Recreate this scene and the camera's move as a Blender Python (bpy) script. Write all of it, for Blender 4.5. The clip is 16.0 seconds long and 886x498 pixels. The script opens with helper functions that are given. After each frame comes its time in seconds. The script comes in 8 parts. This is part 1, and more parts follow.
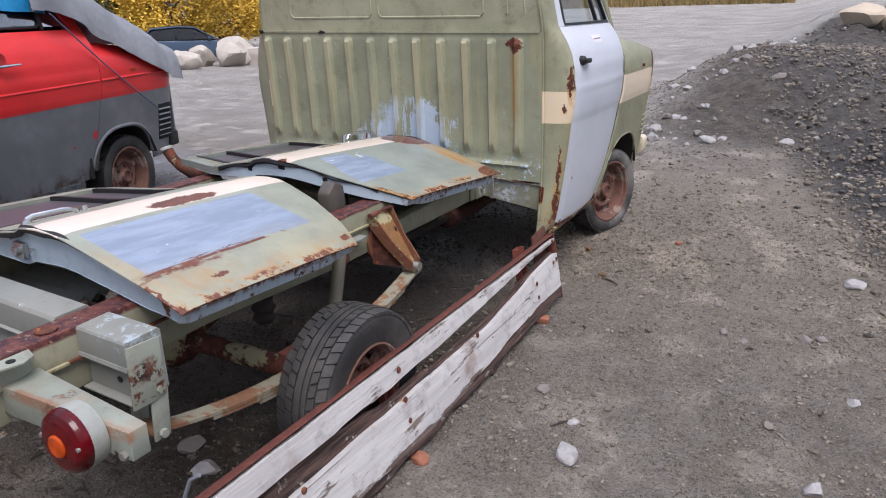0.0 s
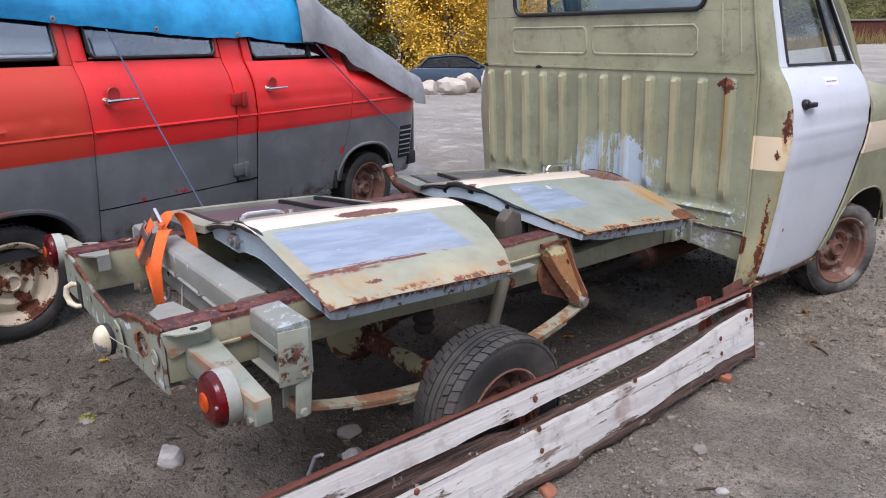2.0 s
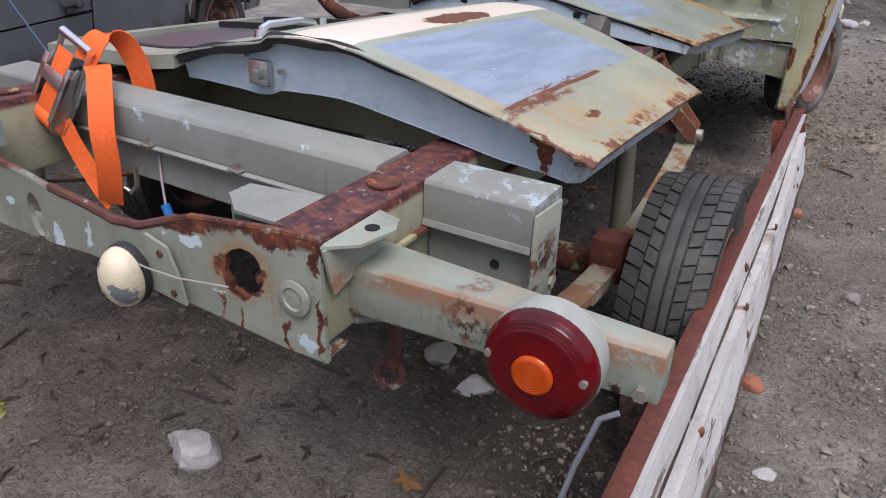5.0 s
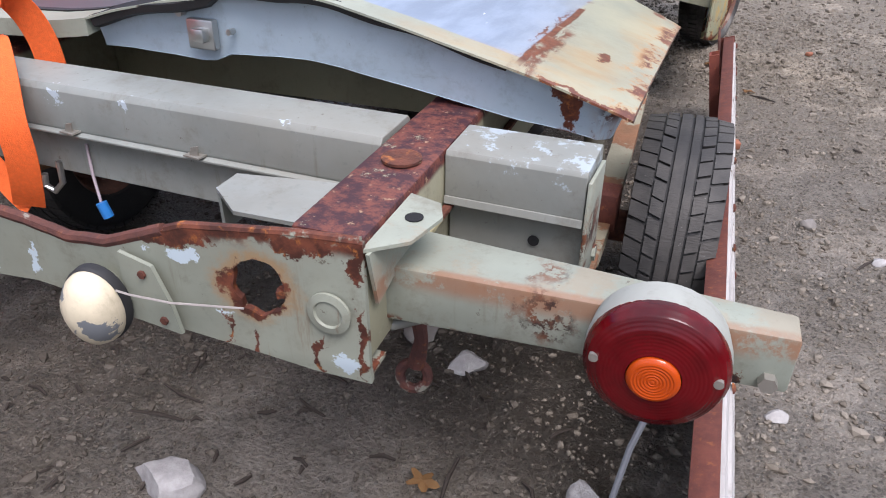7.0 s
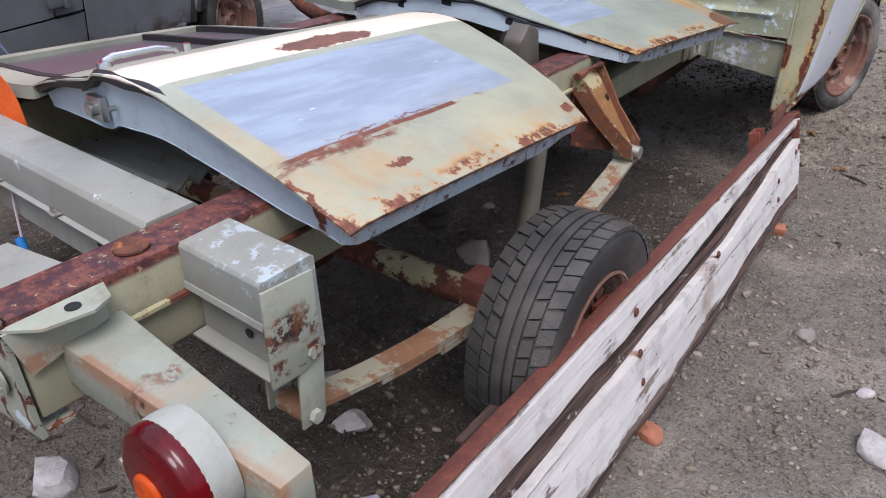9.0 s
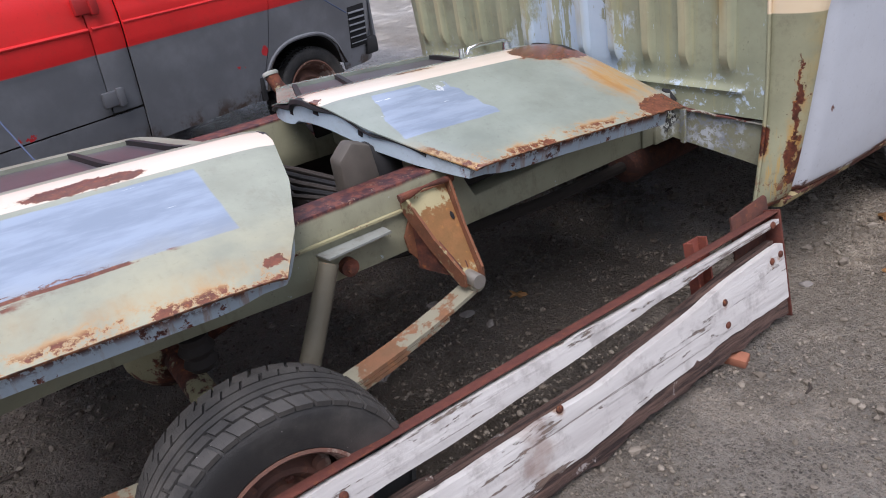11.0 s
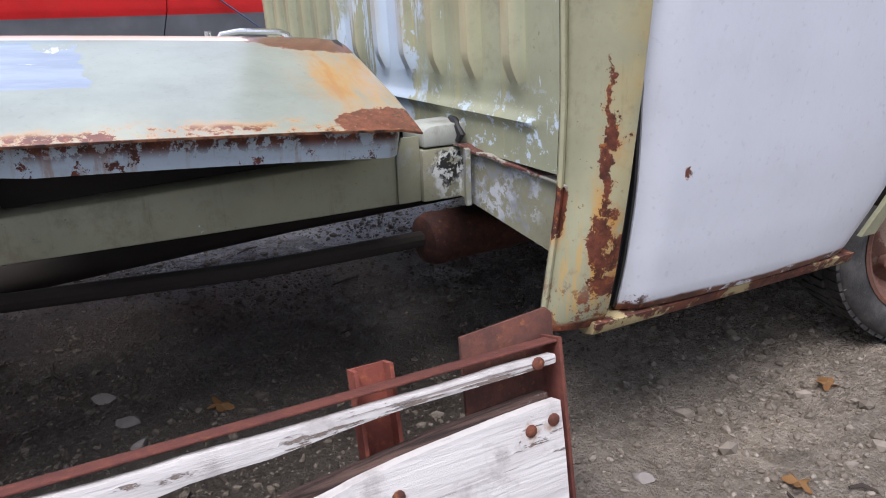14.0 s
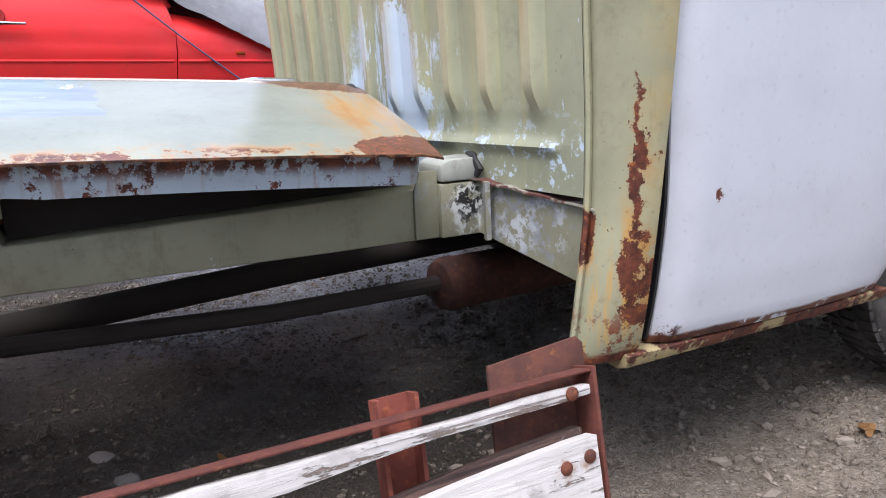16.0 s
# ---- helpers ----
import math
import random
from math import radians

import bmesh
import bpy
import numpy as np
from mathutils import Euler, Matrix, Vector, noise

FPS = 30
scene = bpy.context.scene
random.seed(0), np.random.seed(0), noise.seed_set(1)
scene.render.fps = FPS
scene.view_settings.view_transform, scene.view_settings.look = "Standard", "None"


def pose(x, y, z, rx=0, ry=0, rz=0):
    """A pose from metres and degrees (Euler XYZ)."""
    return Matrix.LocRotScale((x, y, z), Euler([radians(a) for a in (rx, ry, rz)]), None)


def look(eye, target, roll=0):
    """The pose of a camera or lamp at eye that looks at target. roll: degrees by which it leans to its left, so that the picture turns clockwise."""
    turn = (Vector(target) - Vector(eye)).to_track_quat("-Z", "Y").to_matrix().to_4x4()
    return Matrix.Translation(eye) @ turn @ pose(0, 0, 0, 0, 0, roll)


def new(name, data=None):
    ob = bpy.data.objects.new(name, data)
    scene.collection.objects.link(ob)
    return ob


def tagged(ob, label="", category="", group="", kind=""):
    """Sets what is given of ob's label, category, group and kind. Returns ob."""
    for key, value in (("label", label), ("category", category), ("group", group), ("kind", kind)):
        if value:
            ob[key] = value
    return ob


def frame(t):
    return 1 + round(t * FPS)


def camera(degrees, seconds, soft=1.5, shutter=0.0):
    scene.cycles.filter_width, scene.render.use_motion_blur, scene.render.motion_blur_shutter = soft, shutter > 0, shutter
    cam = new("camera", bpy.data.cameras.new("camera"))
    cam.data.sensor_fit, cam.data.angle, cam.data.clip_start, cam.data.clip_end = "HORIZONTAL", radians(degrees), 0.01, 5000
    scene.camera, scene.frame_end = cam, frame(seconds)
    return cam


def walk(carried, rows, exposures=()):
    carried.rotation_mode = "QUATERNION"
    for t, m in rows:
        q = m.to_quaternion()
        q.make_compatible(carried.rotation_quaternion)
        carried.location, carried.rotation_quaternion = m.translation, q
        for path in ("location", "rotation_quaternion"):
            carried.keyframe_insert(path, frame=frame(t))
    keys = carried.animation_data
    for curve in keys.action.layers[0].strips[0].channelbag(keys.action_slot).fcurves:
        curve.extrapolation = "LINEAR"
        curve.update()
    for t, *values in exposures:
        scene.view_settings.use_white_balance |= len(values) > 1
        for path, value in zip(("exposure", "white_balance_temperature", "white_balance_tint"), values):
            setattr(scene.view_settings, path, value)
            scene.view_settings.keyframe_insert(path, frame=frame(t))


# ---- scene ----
cam = camera(64.0, 16.0, 1.0)
PATH = [
    (0, (2.485, -3.453, 1.609), (1.502, -1.837, 0.959), -1.0),
    (0.5, (2.669, -3.333, 1.637), (1.539, -1.813, 0.998), 0.6),
    (1, (2.84, -3.25, 1.655), (1.519, -1.863, 1.081), -0.4),
    (1.5, (2.882, -3.243, 1.649), (1.417, -2.003, 1.087), -1.8),
    (2, (2.801, -3.293, 1.634), (1.288, -2.115, 1.067), -0.3),
    (2.5, (2.655, -3.357, 1.615), (1.152, -2.17, 1.037), 0.1),
    (3, (2.297, -3.498, 1.566), (0.979, -2.132, 0.936), 0.9),
    (3.5, (1.944, -3.601, 1.517), (0.781, -2.116, 0.853), 0.2),
    (4, (1.669, -3.544, 1.42), (0.54, -2.076, 0.664), -4.3),
    (4.5, (1.448, -3.466, 1.303), (0.387, -1.988, 0.47), 0.4),
    (4.7, (1.393, -3.45, 1.274), (0.387, -1.955, 0.405), 1.0),
    (6.8, (1.017, -3.375, 1.184), (0.398, -1.753, 0.191), 1.1),
    (7, (1.038, -3.371, 1.203), (0.41, -1.774, 0.176), 0.3),
    (7.5, (1.107, -3.369, 1.237), (0.421, -1.795, 0.211), -1.9),
    (8, (1.306, -3.273, 1.278), (0.514, -1.772, 0.221), -4.8),
    (8.2, (1.378, -3.222, 1.269), (0.553, -1.725, 0.231), -3.4),
    (10.3, (2.141, -2.38, 1.522), (0.62, -1.447, 0.618), -7.7),
    (10.5, (2.191, -2.259, 1.499), (0.649, -1.357, 0.6), -9.2),
    (11, (2.287, -1.879, 1.444), (0.721, -0.99, 0.574), -9.7),
    (11.5, (2.262, -1.422, 1.408), (0.689, -0.544, 0.539), -4.6),
    (12, (2.243, -1.084, 1.353), (0.617, -0.276, 0.514), -7.5),
    (12.5, (2.263, -0.751, 1.332), (0.571, -0.077, 0.506), -4.8),
    (13, (2.168, -0.541, 1.261), (0.488, 0.185, 0.455), -4.0),
    (13.5, (2.059, -0.504, 1.14), (0.377, 0.294, 0.409), -2.0),
    (14, (1.999, -0.596, 0.951), (0.279, 0.203, 0.317), -2.1),
    (14.5, (1.979, -0.665, 0.889), (0.206, 0.119, 0.4), -1.2),
    (15, (1.96, -0.646, 0.857), (0.16, 0.11, 0.422), -3.7),
    (15.5, (1.955, -0.635, 0.853), (0.157, 0.126, 0.423), -3.5),
    (16, (1.955, -0.624, 0.846), (0.184, 0.208, 0.432), -2.7),
]
SKY, SUN = 0.098, 3.2
EXPOSURES = [(t, ev, 6220, 19) for t, ev in ((0.0, -0.03), (2.5, 0.08), (4.5, -0.12), (7.2, 0.37), (8.2, 0.26), (10.5, 0.05), (11.5, 0.05), (12.5, 0.38), (14.5, 0.40), (15.0, 0.38), (16.0, 0.58))]
walk(cam, [(t, look(eye, target, roll)) for t, eye, target, roll in PATH], EXPOSURES)

# ---- world and light: bright overcast sky ----
world = bpy.data.worlds.new("sky")
scene.world = world
world.use_nodes = True
wt = world.node_tree
bg = wt.nodes["Background"]
sky = wt.nodes.new("ShaderNodeTexSky")
sky.sky_type = "NISHITA"
sky.sun_disc = False
sky.sun_elevation, sky.sun_rotation = radians(61), radians(133)
sky.air_density, sky.dust_density, sky.ozone_density = 1.0, 4.0, 1.0
wco = wt.nodes.new("ShaderNodeTexCoord")
cloud = wt.nodes.new("ShaderNodeTexNoise")
cloud.inputs["Scale"].default_value, cloud.inputs["Detail"].default_value = 2.6, 6.0
cramp = wt.nodes.new("ShaderNodeValToRGB")
cramp.color_ramp.elements[0].position, cramp.color_ramp.elements[0].color = 0.36, (5.0, 5.9, 7.3, 1)
cramp.color_ramp.elements[1].position, cramp.color_ramp.elements[1].color = 0.60, (9.2, 9.9, 10.9, 1)
wmix = wt.nodes.new("ShaderNodeMix")
wmix.data_type = "RGBA"
wmix.inputs[0].default_value = 0.82
wt.links.new(wco.outputs["Generated"], cloud.inputs["Vector"])
wt.links.new(cloud.outputs["Fac"], cramp.inputs["Fac"])
wt.links.new(sky.outputs[0], wmix.inputs[6])
wt.links.new(cramp.outputs[0], wmix.inputs[7])
# an overcast sky is brightest overhead
wsep, wramp, wmul = wt.nodes.new("ShaderNodeSeparateXYZ"), wt.nodes.new("ShaderNodeMapRange"), wt.nodes.new("ShaderNodeMix")
wramp.inputs["To Min"].default_value, wramp.inputs["To Max"].default_value = 0.50, 1.85
wmul.data_type, wmul.blend_type = "RGBA", "MULTIPLY"
wmul.inputs[0].default_value = 1.0
wt.links.new(wco.outputs["Generated"], wsep.inputs[0])
wt.links.new(wsep.outputs[2], wramp.inputs["Value"])
wt.links.new(wmix.outputs[2], wmul.inputs[6])
wt.links.new(wramp.outputs[0], wmul.inputs[7])
wt.links.new(wmul.outputs[2], bg.inputs["Color"])
bg.inputs["Strength"].default_value = SKY
sun_data = bpy.data.lights.new("sun", "SUN")
sun_data.energy, sun_data.angle, sun_data.color = SUN, radians(32), (1.0, 0.96, 0.91)
sun = new("sun", sun_data)
sun.matrix_world = look((2.7, -2.5, 6.6), (0, 0, 0))


# ---- node helpers ----
class Tree:
    """A small builder for node materials in a thing's own coordinates."""

    def __init__(self, name):
        self.mat = bpy.data.materials.new(name)
        self.mat.use_nodes = True
        self.t = self.mat.node_tree
        self.bsdf = self.t.nodes["Principled BSDF"]
        self.co = self.t.nodes.new("ShaderNodeTexCoord").outputs["Object"]
        self._xyz = self._warped = None

    def node(self, kind):
        return self.t.nodes.new(kind)

    def put(self, value, socket):
        if isinstance(value, bpy.types.NodeSocket):
            self.t.links.new(value, socket)
        elif isinstance(value, tuple) and len(value) == 3 and socket.type == "RGBA":
            socket.default_value = (*value, 1)
        else:
            socket.default_value = value

    def noise(self, scale, detail=5.0, rough=0.6, vec=None, stretch=None, out="Fac"):
        v = vec or self.co
        if stretch:
            m = self.node("ShaderNodeMapping")
            m.inputs["Scale"].default_value = stretch
            self.put(v, m.inputs["Vector"])
            v = m.outputs[0]
        n = self.node("ShaderNodeTexNoise")
        self.put(v, n.inputs["Vector"])
        n.inputs["Scale"].default_value, n.inputs["Detail"].default_value, n.inputs["Roughness"].default_value = scale, detail, rough
        return n.outputs[out]

    def voronoi(self, scale, feature="F1", out="Distance"):
        n = self.node("ShaderNodeTexVoronoi")
        n.feature = feature
        self.put(self.co, n.inputs["Vector"])
        n.inputs["Scale"].default_value = scale
        return n.outputs[out]

    def math(self, op, a, b=0.0, clamp=False):
        n = self.node("ShaderNodeMath")
        n.operation, n.use_clamp = op, clamp
        self.put(a, n.inputs[0])
        self.put(b, n.inputs[1])
        return n.outputs[0]

    def step(self, value, low, high):
        n = self.node("ShaderNodeMapRange")
        n.interpolation_type = "SMOOTHSTEP"
        self.put(value, n.inputs["Value"])
        n.inputs["From Min"].default_value, n.inputs["From Max"].default_value = low, high
        return n.outputs["Result"]

    def mix(self, fac, a, b, blend="MIX"):
        n = self.node("ShaderNodeMix")
        n.data_type, n.blend_type = "RGBA", blend
        self.put(fac, n.inputs[0])
        self.put(a, n.inputs[6])
        self.put(b, n.inputs[7])
        return n.outputs[2]

    def axis(self, i):
        if self._xyz is None:
            s = self.node("ShaderNodeSeparateXYZ")
            self.put(self.co, s.inputs[0])
            self._xyz = s.outputs
        return self._xyz[i]

    def band(self, i, low, high, soft=0.004, wobble=0.0):
        v = self.axis(i)
        if wobble:
            v = self.math("ADD", v, self.math("MULTIPLY", self.math("SUBTRACT", self.noise(9.0, 5.0), 0.5), wobble))
        return self.math("MULTIPLY", self.step(v, low - soft, low + soft), self.step(v, high + soft, high - soft))

    def blob(self, centre, radii, ragged=0.9, scale=14.0, edge=0.12):
        """A ragged patch round a place."""
        s = self.node("ShaderNodeVectorMath")
        s.operation = "SUBTRACT"
        if self._warped is None:
            # torn outlines: places pushed about by two sizes of noise
            add, mul = self.node("ShaderNodeVectorMath"), self.node("ShaderNodeVectorMath")
            add.operation, mul.operation = "SUBTRACT", "MULTIPLY_ADD"
            self.put(self.noise(24.0, 9.0, 0.72, out="Color"), add.inputs[0])
            add.inputs[1].default_value = (0.5, 0.5, 0.5)
            self.put(add.outputs[0], mul.inputs[0])
            mul.inputs[1].default_value = (0.07, 0.07, 0.07)
            self.put(self.co, mul.inputs[2])
            self._warped = mul.outputs[0]
        self.put(self._warped, s.inputs[0])
        s.inputs[1].default_value = centre
        d = self.node("ShaderNodeVectorMath")
        d.operation = "DIVIDE"
        self.put(s.outputs[0], d.inputs[0])
        d.inputs[1].default_value = radii
        n = self.node("ShaderNodeVectorMath")
        n.operation = "LENGTH"
        self.put(d.outputs[0], n.inputs[0])
        w = self.math("ADD", n.outputs["Value"], self.math("MULTIPLY", self.math("SUBTRACT", self.noise(scale, 7.0, 0.7), 0.5), ragged * 2.2))
        return self.step(w, 1.0, 1.0 - edge)

    def most(self, *masks):
        m = masks[0]
        for other in masks[1:]:
            m = self.math("MAXIMUM", m, other)
        return m

    def done(self, colour, rough=0.5, metal=0.0, bump=None, strength=0.3, distance=0.004, **more):
        self.put(colour, self.bsdf.inputs["Base Color"])
        self.put(rough, self.bsdf.inputs["Roughness"])
        self.put(metal, self.bsdf.inputs["Metallic"])
        for k, v in more.items():
            self.put(v, self.bsdf.inputs[k.replace("_", " ")])
        if bump is not None:
            b = self.node("ShaderNodeBump")
            b.inputs["Strength"].default_value, b.inputs["Distance"].default_value = strength, distance
            self.put(bump, b.inputs["Height"])
            self.put(b.outputs[0], self.bsdf.inputs["Normal"])
        return self.mat


RUST_DARK, RUST_RED, RUST_ORANGE, RUST_PALE = (0.055, 0.020, 0.014), (0.16, 0.05, 0.028), (0.33, 0.115, 0.03), (0.48, 0.24, 0.07)


def rust_colour(t, scale=20.0):
    a = t.mix(t.step(t.noise(scale, 6.0, 0.7), 0.38, 0.66), RUST_DARK, RUST_RED)
    return t.mix(t.step(t.noise(scale * 2.3, 5.0, 0.7), 0.55, 0.72), a, RUST_ORANGE)


def paint(name, base, rough=0.42, rust=0.0, chips=None, chip_amount=0.0, grime=0.35, patches=None, var=0.16, scale=3.0, gloss=0.3, grit=0.45):
    """Old vehicle paint: fading, dust, flaked chips and rust that eats in. patches(t, colour) may lay shaped wear on it."""
    t = Tree(name)
    dark = tuple(c * (1 - var) for c in base)
    light = tuple(min(1, c * (1 + var)) for c in base)
    c = t.mix(t.step(t.noise(scale, 6.0), 0.3, 0.7), dark, light)
    c = t.mix(t.math("MULTIPLY", t.step(t.noise(1.1, 7.0, 0.7), 0.45, 0.75), grime), c, (0.20, 0.17, 0.12))
    c = t.mix(t.math("MULTIPLY", t.step(t.noise(70.0, 3.0), 0.60, 0.72), 0.25), c, tuple(x * 0.6 for x in base))
    # grime that has settled in streaks and specks
    dirt = t.math("MULTIPLY", t.step(t.noise(7.5, 9.0, 0.78), 0.50, 0.68), grit)
    c = t.mix(dirt, c, (0.115, 0.092, 0.062))
    drip = t.math("MULTIPLY", t.step(t.noise(1.0, 7.0, 0.7, stretch=(42.0, 42.0, 4.0)), 0.57, 0.72), grit * 0.8)
    c = t.mix(drip, c, (0.13, 0.10, 0.06))
    c = t.mix(t.math("MULTIPLY", t.step(t.noise(38.0, 6.0, 0.75), 0.665, 0.68), min(1.0, grit * 1.4)), c, (0.07, 0.045, 0.03))
    r = rough
    wear = None
    if chips:
        m = t.math("MULTIPLY", t.step(t.noise(22.0, 7.0, 0.72), 0.62 - chip_amount, 0.64 - chip_amount), t.step(t.noise(3.3, 3.0), 0.48, 0.56))
        c = t.mix(m, c, chips)
        wear = m
    if patches:
        c = patches(t, c)
    if rust:
        n = t.noise(6.5, 9.0, 0.72)
        halo = t.step(n, 0.74 - rust, 0.80 - rust)
        core = t.step(n, 0.77 - rust, 0.785 - rust)
        c = t.mix(t.math("MULTIPLY", halo, 0.6), c, RUST_PALE)
        c = t.mix(core, c, rust_colour(t))
        r = t.math("ADD", t.math("MULTIPLY", core, 0.9 - rough), rough)
        wear = core if wear is None else t.most(core, wear)
    b = t.math("ADD", t.math("MULTIPLY", t.noise(1.7, 3.0), 1.2), t.math("MULTIPLY", t.noise(90.0, 3.0), 0.12))
    if wear is not None:
        b = t.math("SUBTRACT", b, t.math("MULTIPLY", wear, 0.35))
    return t.done(c, r, 0.0, b, 0.35, 0.006, Specular_IOR_Level=gloss)


def rusty(name, base=None, rough=0.85, scale=14.0, paint_left=None, left=0.0):
    t = Tree(name)
    c = rust_colour(t, scale)
    if base:
        c = t.mix(0.55, c, base)
    if paint_left:
        c = t.mix(t.step(t.noise(5.0, 7.0, 0.7), 0.62 - left, 0.66 - left), c, paint_left)
    b = t.math("ADD", t.noise(35.0, 6.0, 0.7), t.math("MULTIPLY", t.noise(8.0, 4.0), 0.8))
    return t.done(c, rough, 0.1, b, 0.6, 0.006)


def plain(name, base, rough=0.5, metal=0.0, var=0.15, scale=20.0, bump=0.15, **more):
    t = Tree(name)
    c = t.mix(t.noise(scale, 5.0), tuple(x * (1 - var) for x in base), tuple(min(1, x * (1 + var)) for x in base))
    return t.done(c, rough, metal, t.noise(scale * 3, 4.0), bump, 0.004, **more)

# ---- materials ----
SAGE, SAGE_LIGHT, CREAM, PALE_BLUE, LILAC = (0.283, 0.298, 0.202), (0.262, 0.280, 0.226), (0.76, 0.64, 0.48), (0.40, 0.485, 0.545), (0.195, 0.240, 0.310)
PRIMER = (0.50, 0.59, 0.65)


def wall_wear(t, c):
    """Blue-white undercoat where the ribbed panel has lost its green, with runs below the flaking."""
    streak = t.noise(1.0, 7.0, 0.7, stretch=(26.0, 26.0, 3.0))
    area = t.blob((0.10, 0.0, 0.86), (0.34, 1.0, 0.25), 0.9, 6.0, 0.3)
    m = t.math("MULTIPLY", area, t.step(streak, 0.46, 0.50))
    full = t.blob((0.24, 0.0, 0.84), (0.13, 1.0, 0.22), 0.75, 9.0, 0.06)
    low = t.math("MULTIPLY", t.band(2, 0.55, 0.79, 0.05), t.step(t.noise(30.0, 9.0, 0.78), 0.556, 0.575))
    flecks = t.math("MULTIPLY", t.band(2, 0.70, 1.4, 0.1), t.step(t.noise(1.0, 6.0, 0.72, stretch=(60.0, 60.0, 9.0)), 0.66, 0.68))
    c = t.mix(t.math("MULTIPLY", t.step(t.noise(1.0, 4.0, 0.6, stretch=(20.0, 20.0, 1.2)), 0.52, 0.72), 0.45), c, (0.40, 0.36, 0.17))
    c = t.mix(t.most(m, full, low, flecks), c, t.mix(t.noise(5.0), (0.34, 0.44, 0.55), (0.56, 0.64, 0.69)))
    saw = t.math("FRACT", t.math("DIVIDE", t.math("ADD", t.axis(0), 10.0 * 0.1575 + 0.905 + 0.03), 0.1575))
    ridge = t.math("MULTIPLY", t.step(saw, 0.30, 0.20), t.band(2, 0.82, 1.43, 0.03))
    c = t.mix(t.math("MULTIPLY", ridge, t.step(t.noise(1.0, 5.0, 0.6, stretch=(8.0, 8.0, 2.0)), 0.30, 0.60)), c, t.mix(t.noise(7.0), (0.33, 0.31, 0.19), (0.46, 0.42, 0.27)))
    spots = t.most(t.blob((0.80, 0.0, 1.40), (0.045, 1.0, 0.045), 0.8, 22.0), t.blob((-1.02, 0.0, 1.22), (0.03, 1.0, 0.10), 0.8, 20.0),
                   t.blob((-0.56, 0.0, 1.475), (0.05, 1.0, 0.014), 0.5, 20.0), t.blob((-0.86, 0.0, 1.475), (0.05, 1.0, 0.014), 0.5, 20.0))
    runs = t.math("MULTIPLY", t.math("MULTIPLY", t.band(0, 0.775, 0.82, 0.01, 0.02), t.band(2, 1.0, 1.38, 0.1)), 0.6)
    c = t.mix(runs, c, (0.36, 0.22, 0.06))
    return t.mix(spots, c, rust_colour(t))


def pillar_wear(t, c):
    c = t.mix(t.band(2, 0.995, 1.165, 0.002), c, t.mix(t.noise(6.0), (0.78, 0.62, 0.38), CREAM))
    pale = t.math("MULTIPLY", t.band(2, 0.30, 0.98, 0.2), t.math("MULTIPLY", t.step(t.axis(0), 1.03, 1.085), t.step(t.noise(5.0, 5.0), 0.35, 0.6)))
    c = t.mix(t.math("MULTIPLY", pale, 0.75), c, (0.46, 0.30, 0.08))
    c = t.mix(t.math("MULTIPLY", t.band(2, 0.34, 0.62, 0.08), t.step(t.noise(1.0, 5.0, stretch=(30.0, 30.0, 3.0)), 0.5, 0.62)), c, (0.44, 0.27, 0.07))
    spots = ((1.046, 0.825, 0.004, 0.06), (1.050, 0.755, 0.012, 0.045), (1.040, 0.665, 0.007, 0.08), (1.030, 0.545, 0.012, 0.055), (1.024, 0.470, 0.007, 0.06), (0.955, 0.60, 0.012, 0.055), (1.094, 1.21, 0.012, 0.085), (1.066, 1.075, 0.011, 0.022))
    halo = t.most(*[t.blob((x, 0.1, z - 0.5 * rz), (rx * 1.8, 1.0, rz * 1.3), 0.6, 22.0, 0.8) for x, z, rx, rz in spots])
    c = t.mix(t.math("MULTIPLY", halo, 0.6), c, (0.42, 0.19, 0.04))
    m = t.most(*[t.blob((x, 0.1, z), (rx, 1.0, rz), 0.7, 40.0, 0.10) for x, z, rx, rz in spots], t.band(2, 0.2, 0.384, 0.006, 0.06))
    foot = t.math("MULTIPLY", t.band(2, 0.36, 0.47, 0.05, 0.08), t.step(t.noise(30.0, 7.0, 0.75), 0.52, 0.58))
    specks = t.math("MULTIPLY", t.step(t.noise(48.0, 5.0, 0.7), 0.68, 0.70), t.band(2, 0.38, 0.95, 0.1))
    run = t.math("MULTIPLY", t.blob((1.030, 0.1, 0.53), (0.024, 1.0, 0.17), 0.6, 14.0, 0.9), t.step(t.noise(1.0, 5.0, stretch=(40.0, 40.0, 5.0)), 0.34, 0.62))
    c = t.mix(t.math("MULTIPLY", run, 0.85), c, (0.46, 0.235, 0.04))
    return t.mix(t.most(m, foot, specks), c, rust_colour(t, 30.0))


def fender_wear(t, c):
    c = t.mix(t.band(2, 0.985, 1.165, 0.003), c, CREAM)
    c = t.mix(t.math("MULTIPLY", t.blob((1.0, 1.84, 1.05), (0.4, 0.09, 0.22), 0.6, 9.0, 0.8), 0.6), c, (0.45, 0.25, 0.08))
    m = t.most(t.blob((1.0, 1.86, 1.2), (0.4, 0.070, 0.12), 0.6, 12.0), t.blob((1.0, 1.87, 1.02), (0.4, 0.025, 0.12), 0.8, 14.0), t.blob((1.1, 1.1, 0.6), (0.3, 0.05, 0.12), 0.8, 12.0))
    return t.mix(m, c, rust_colour(t))


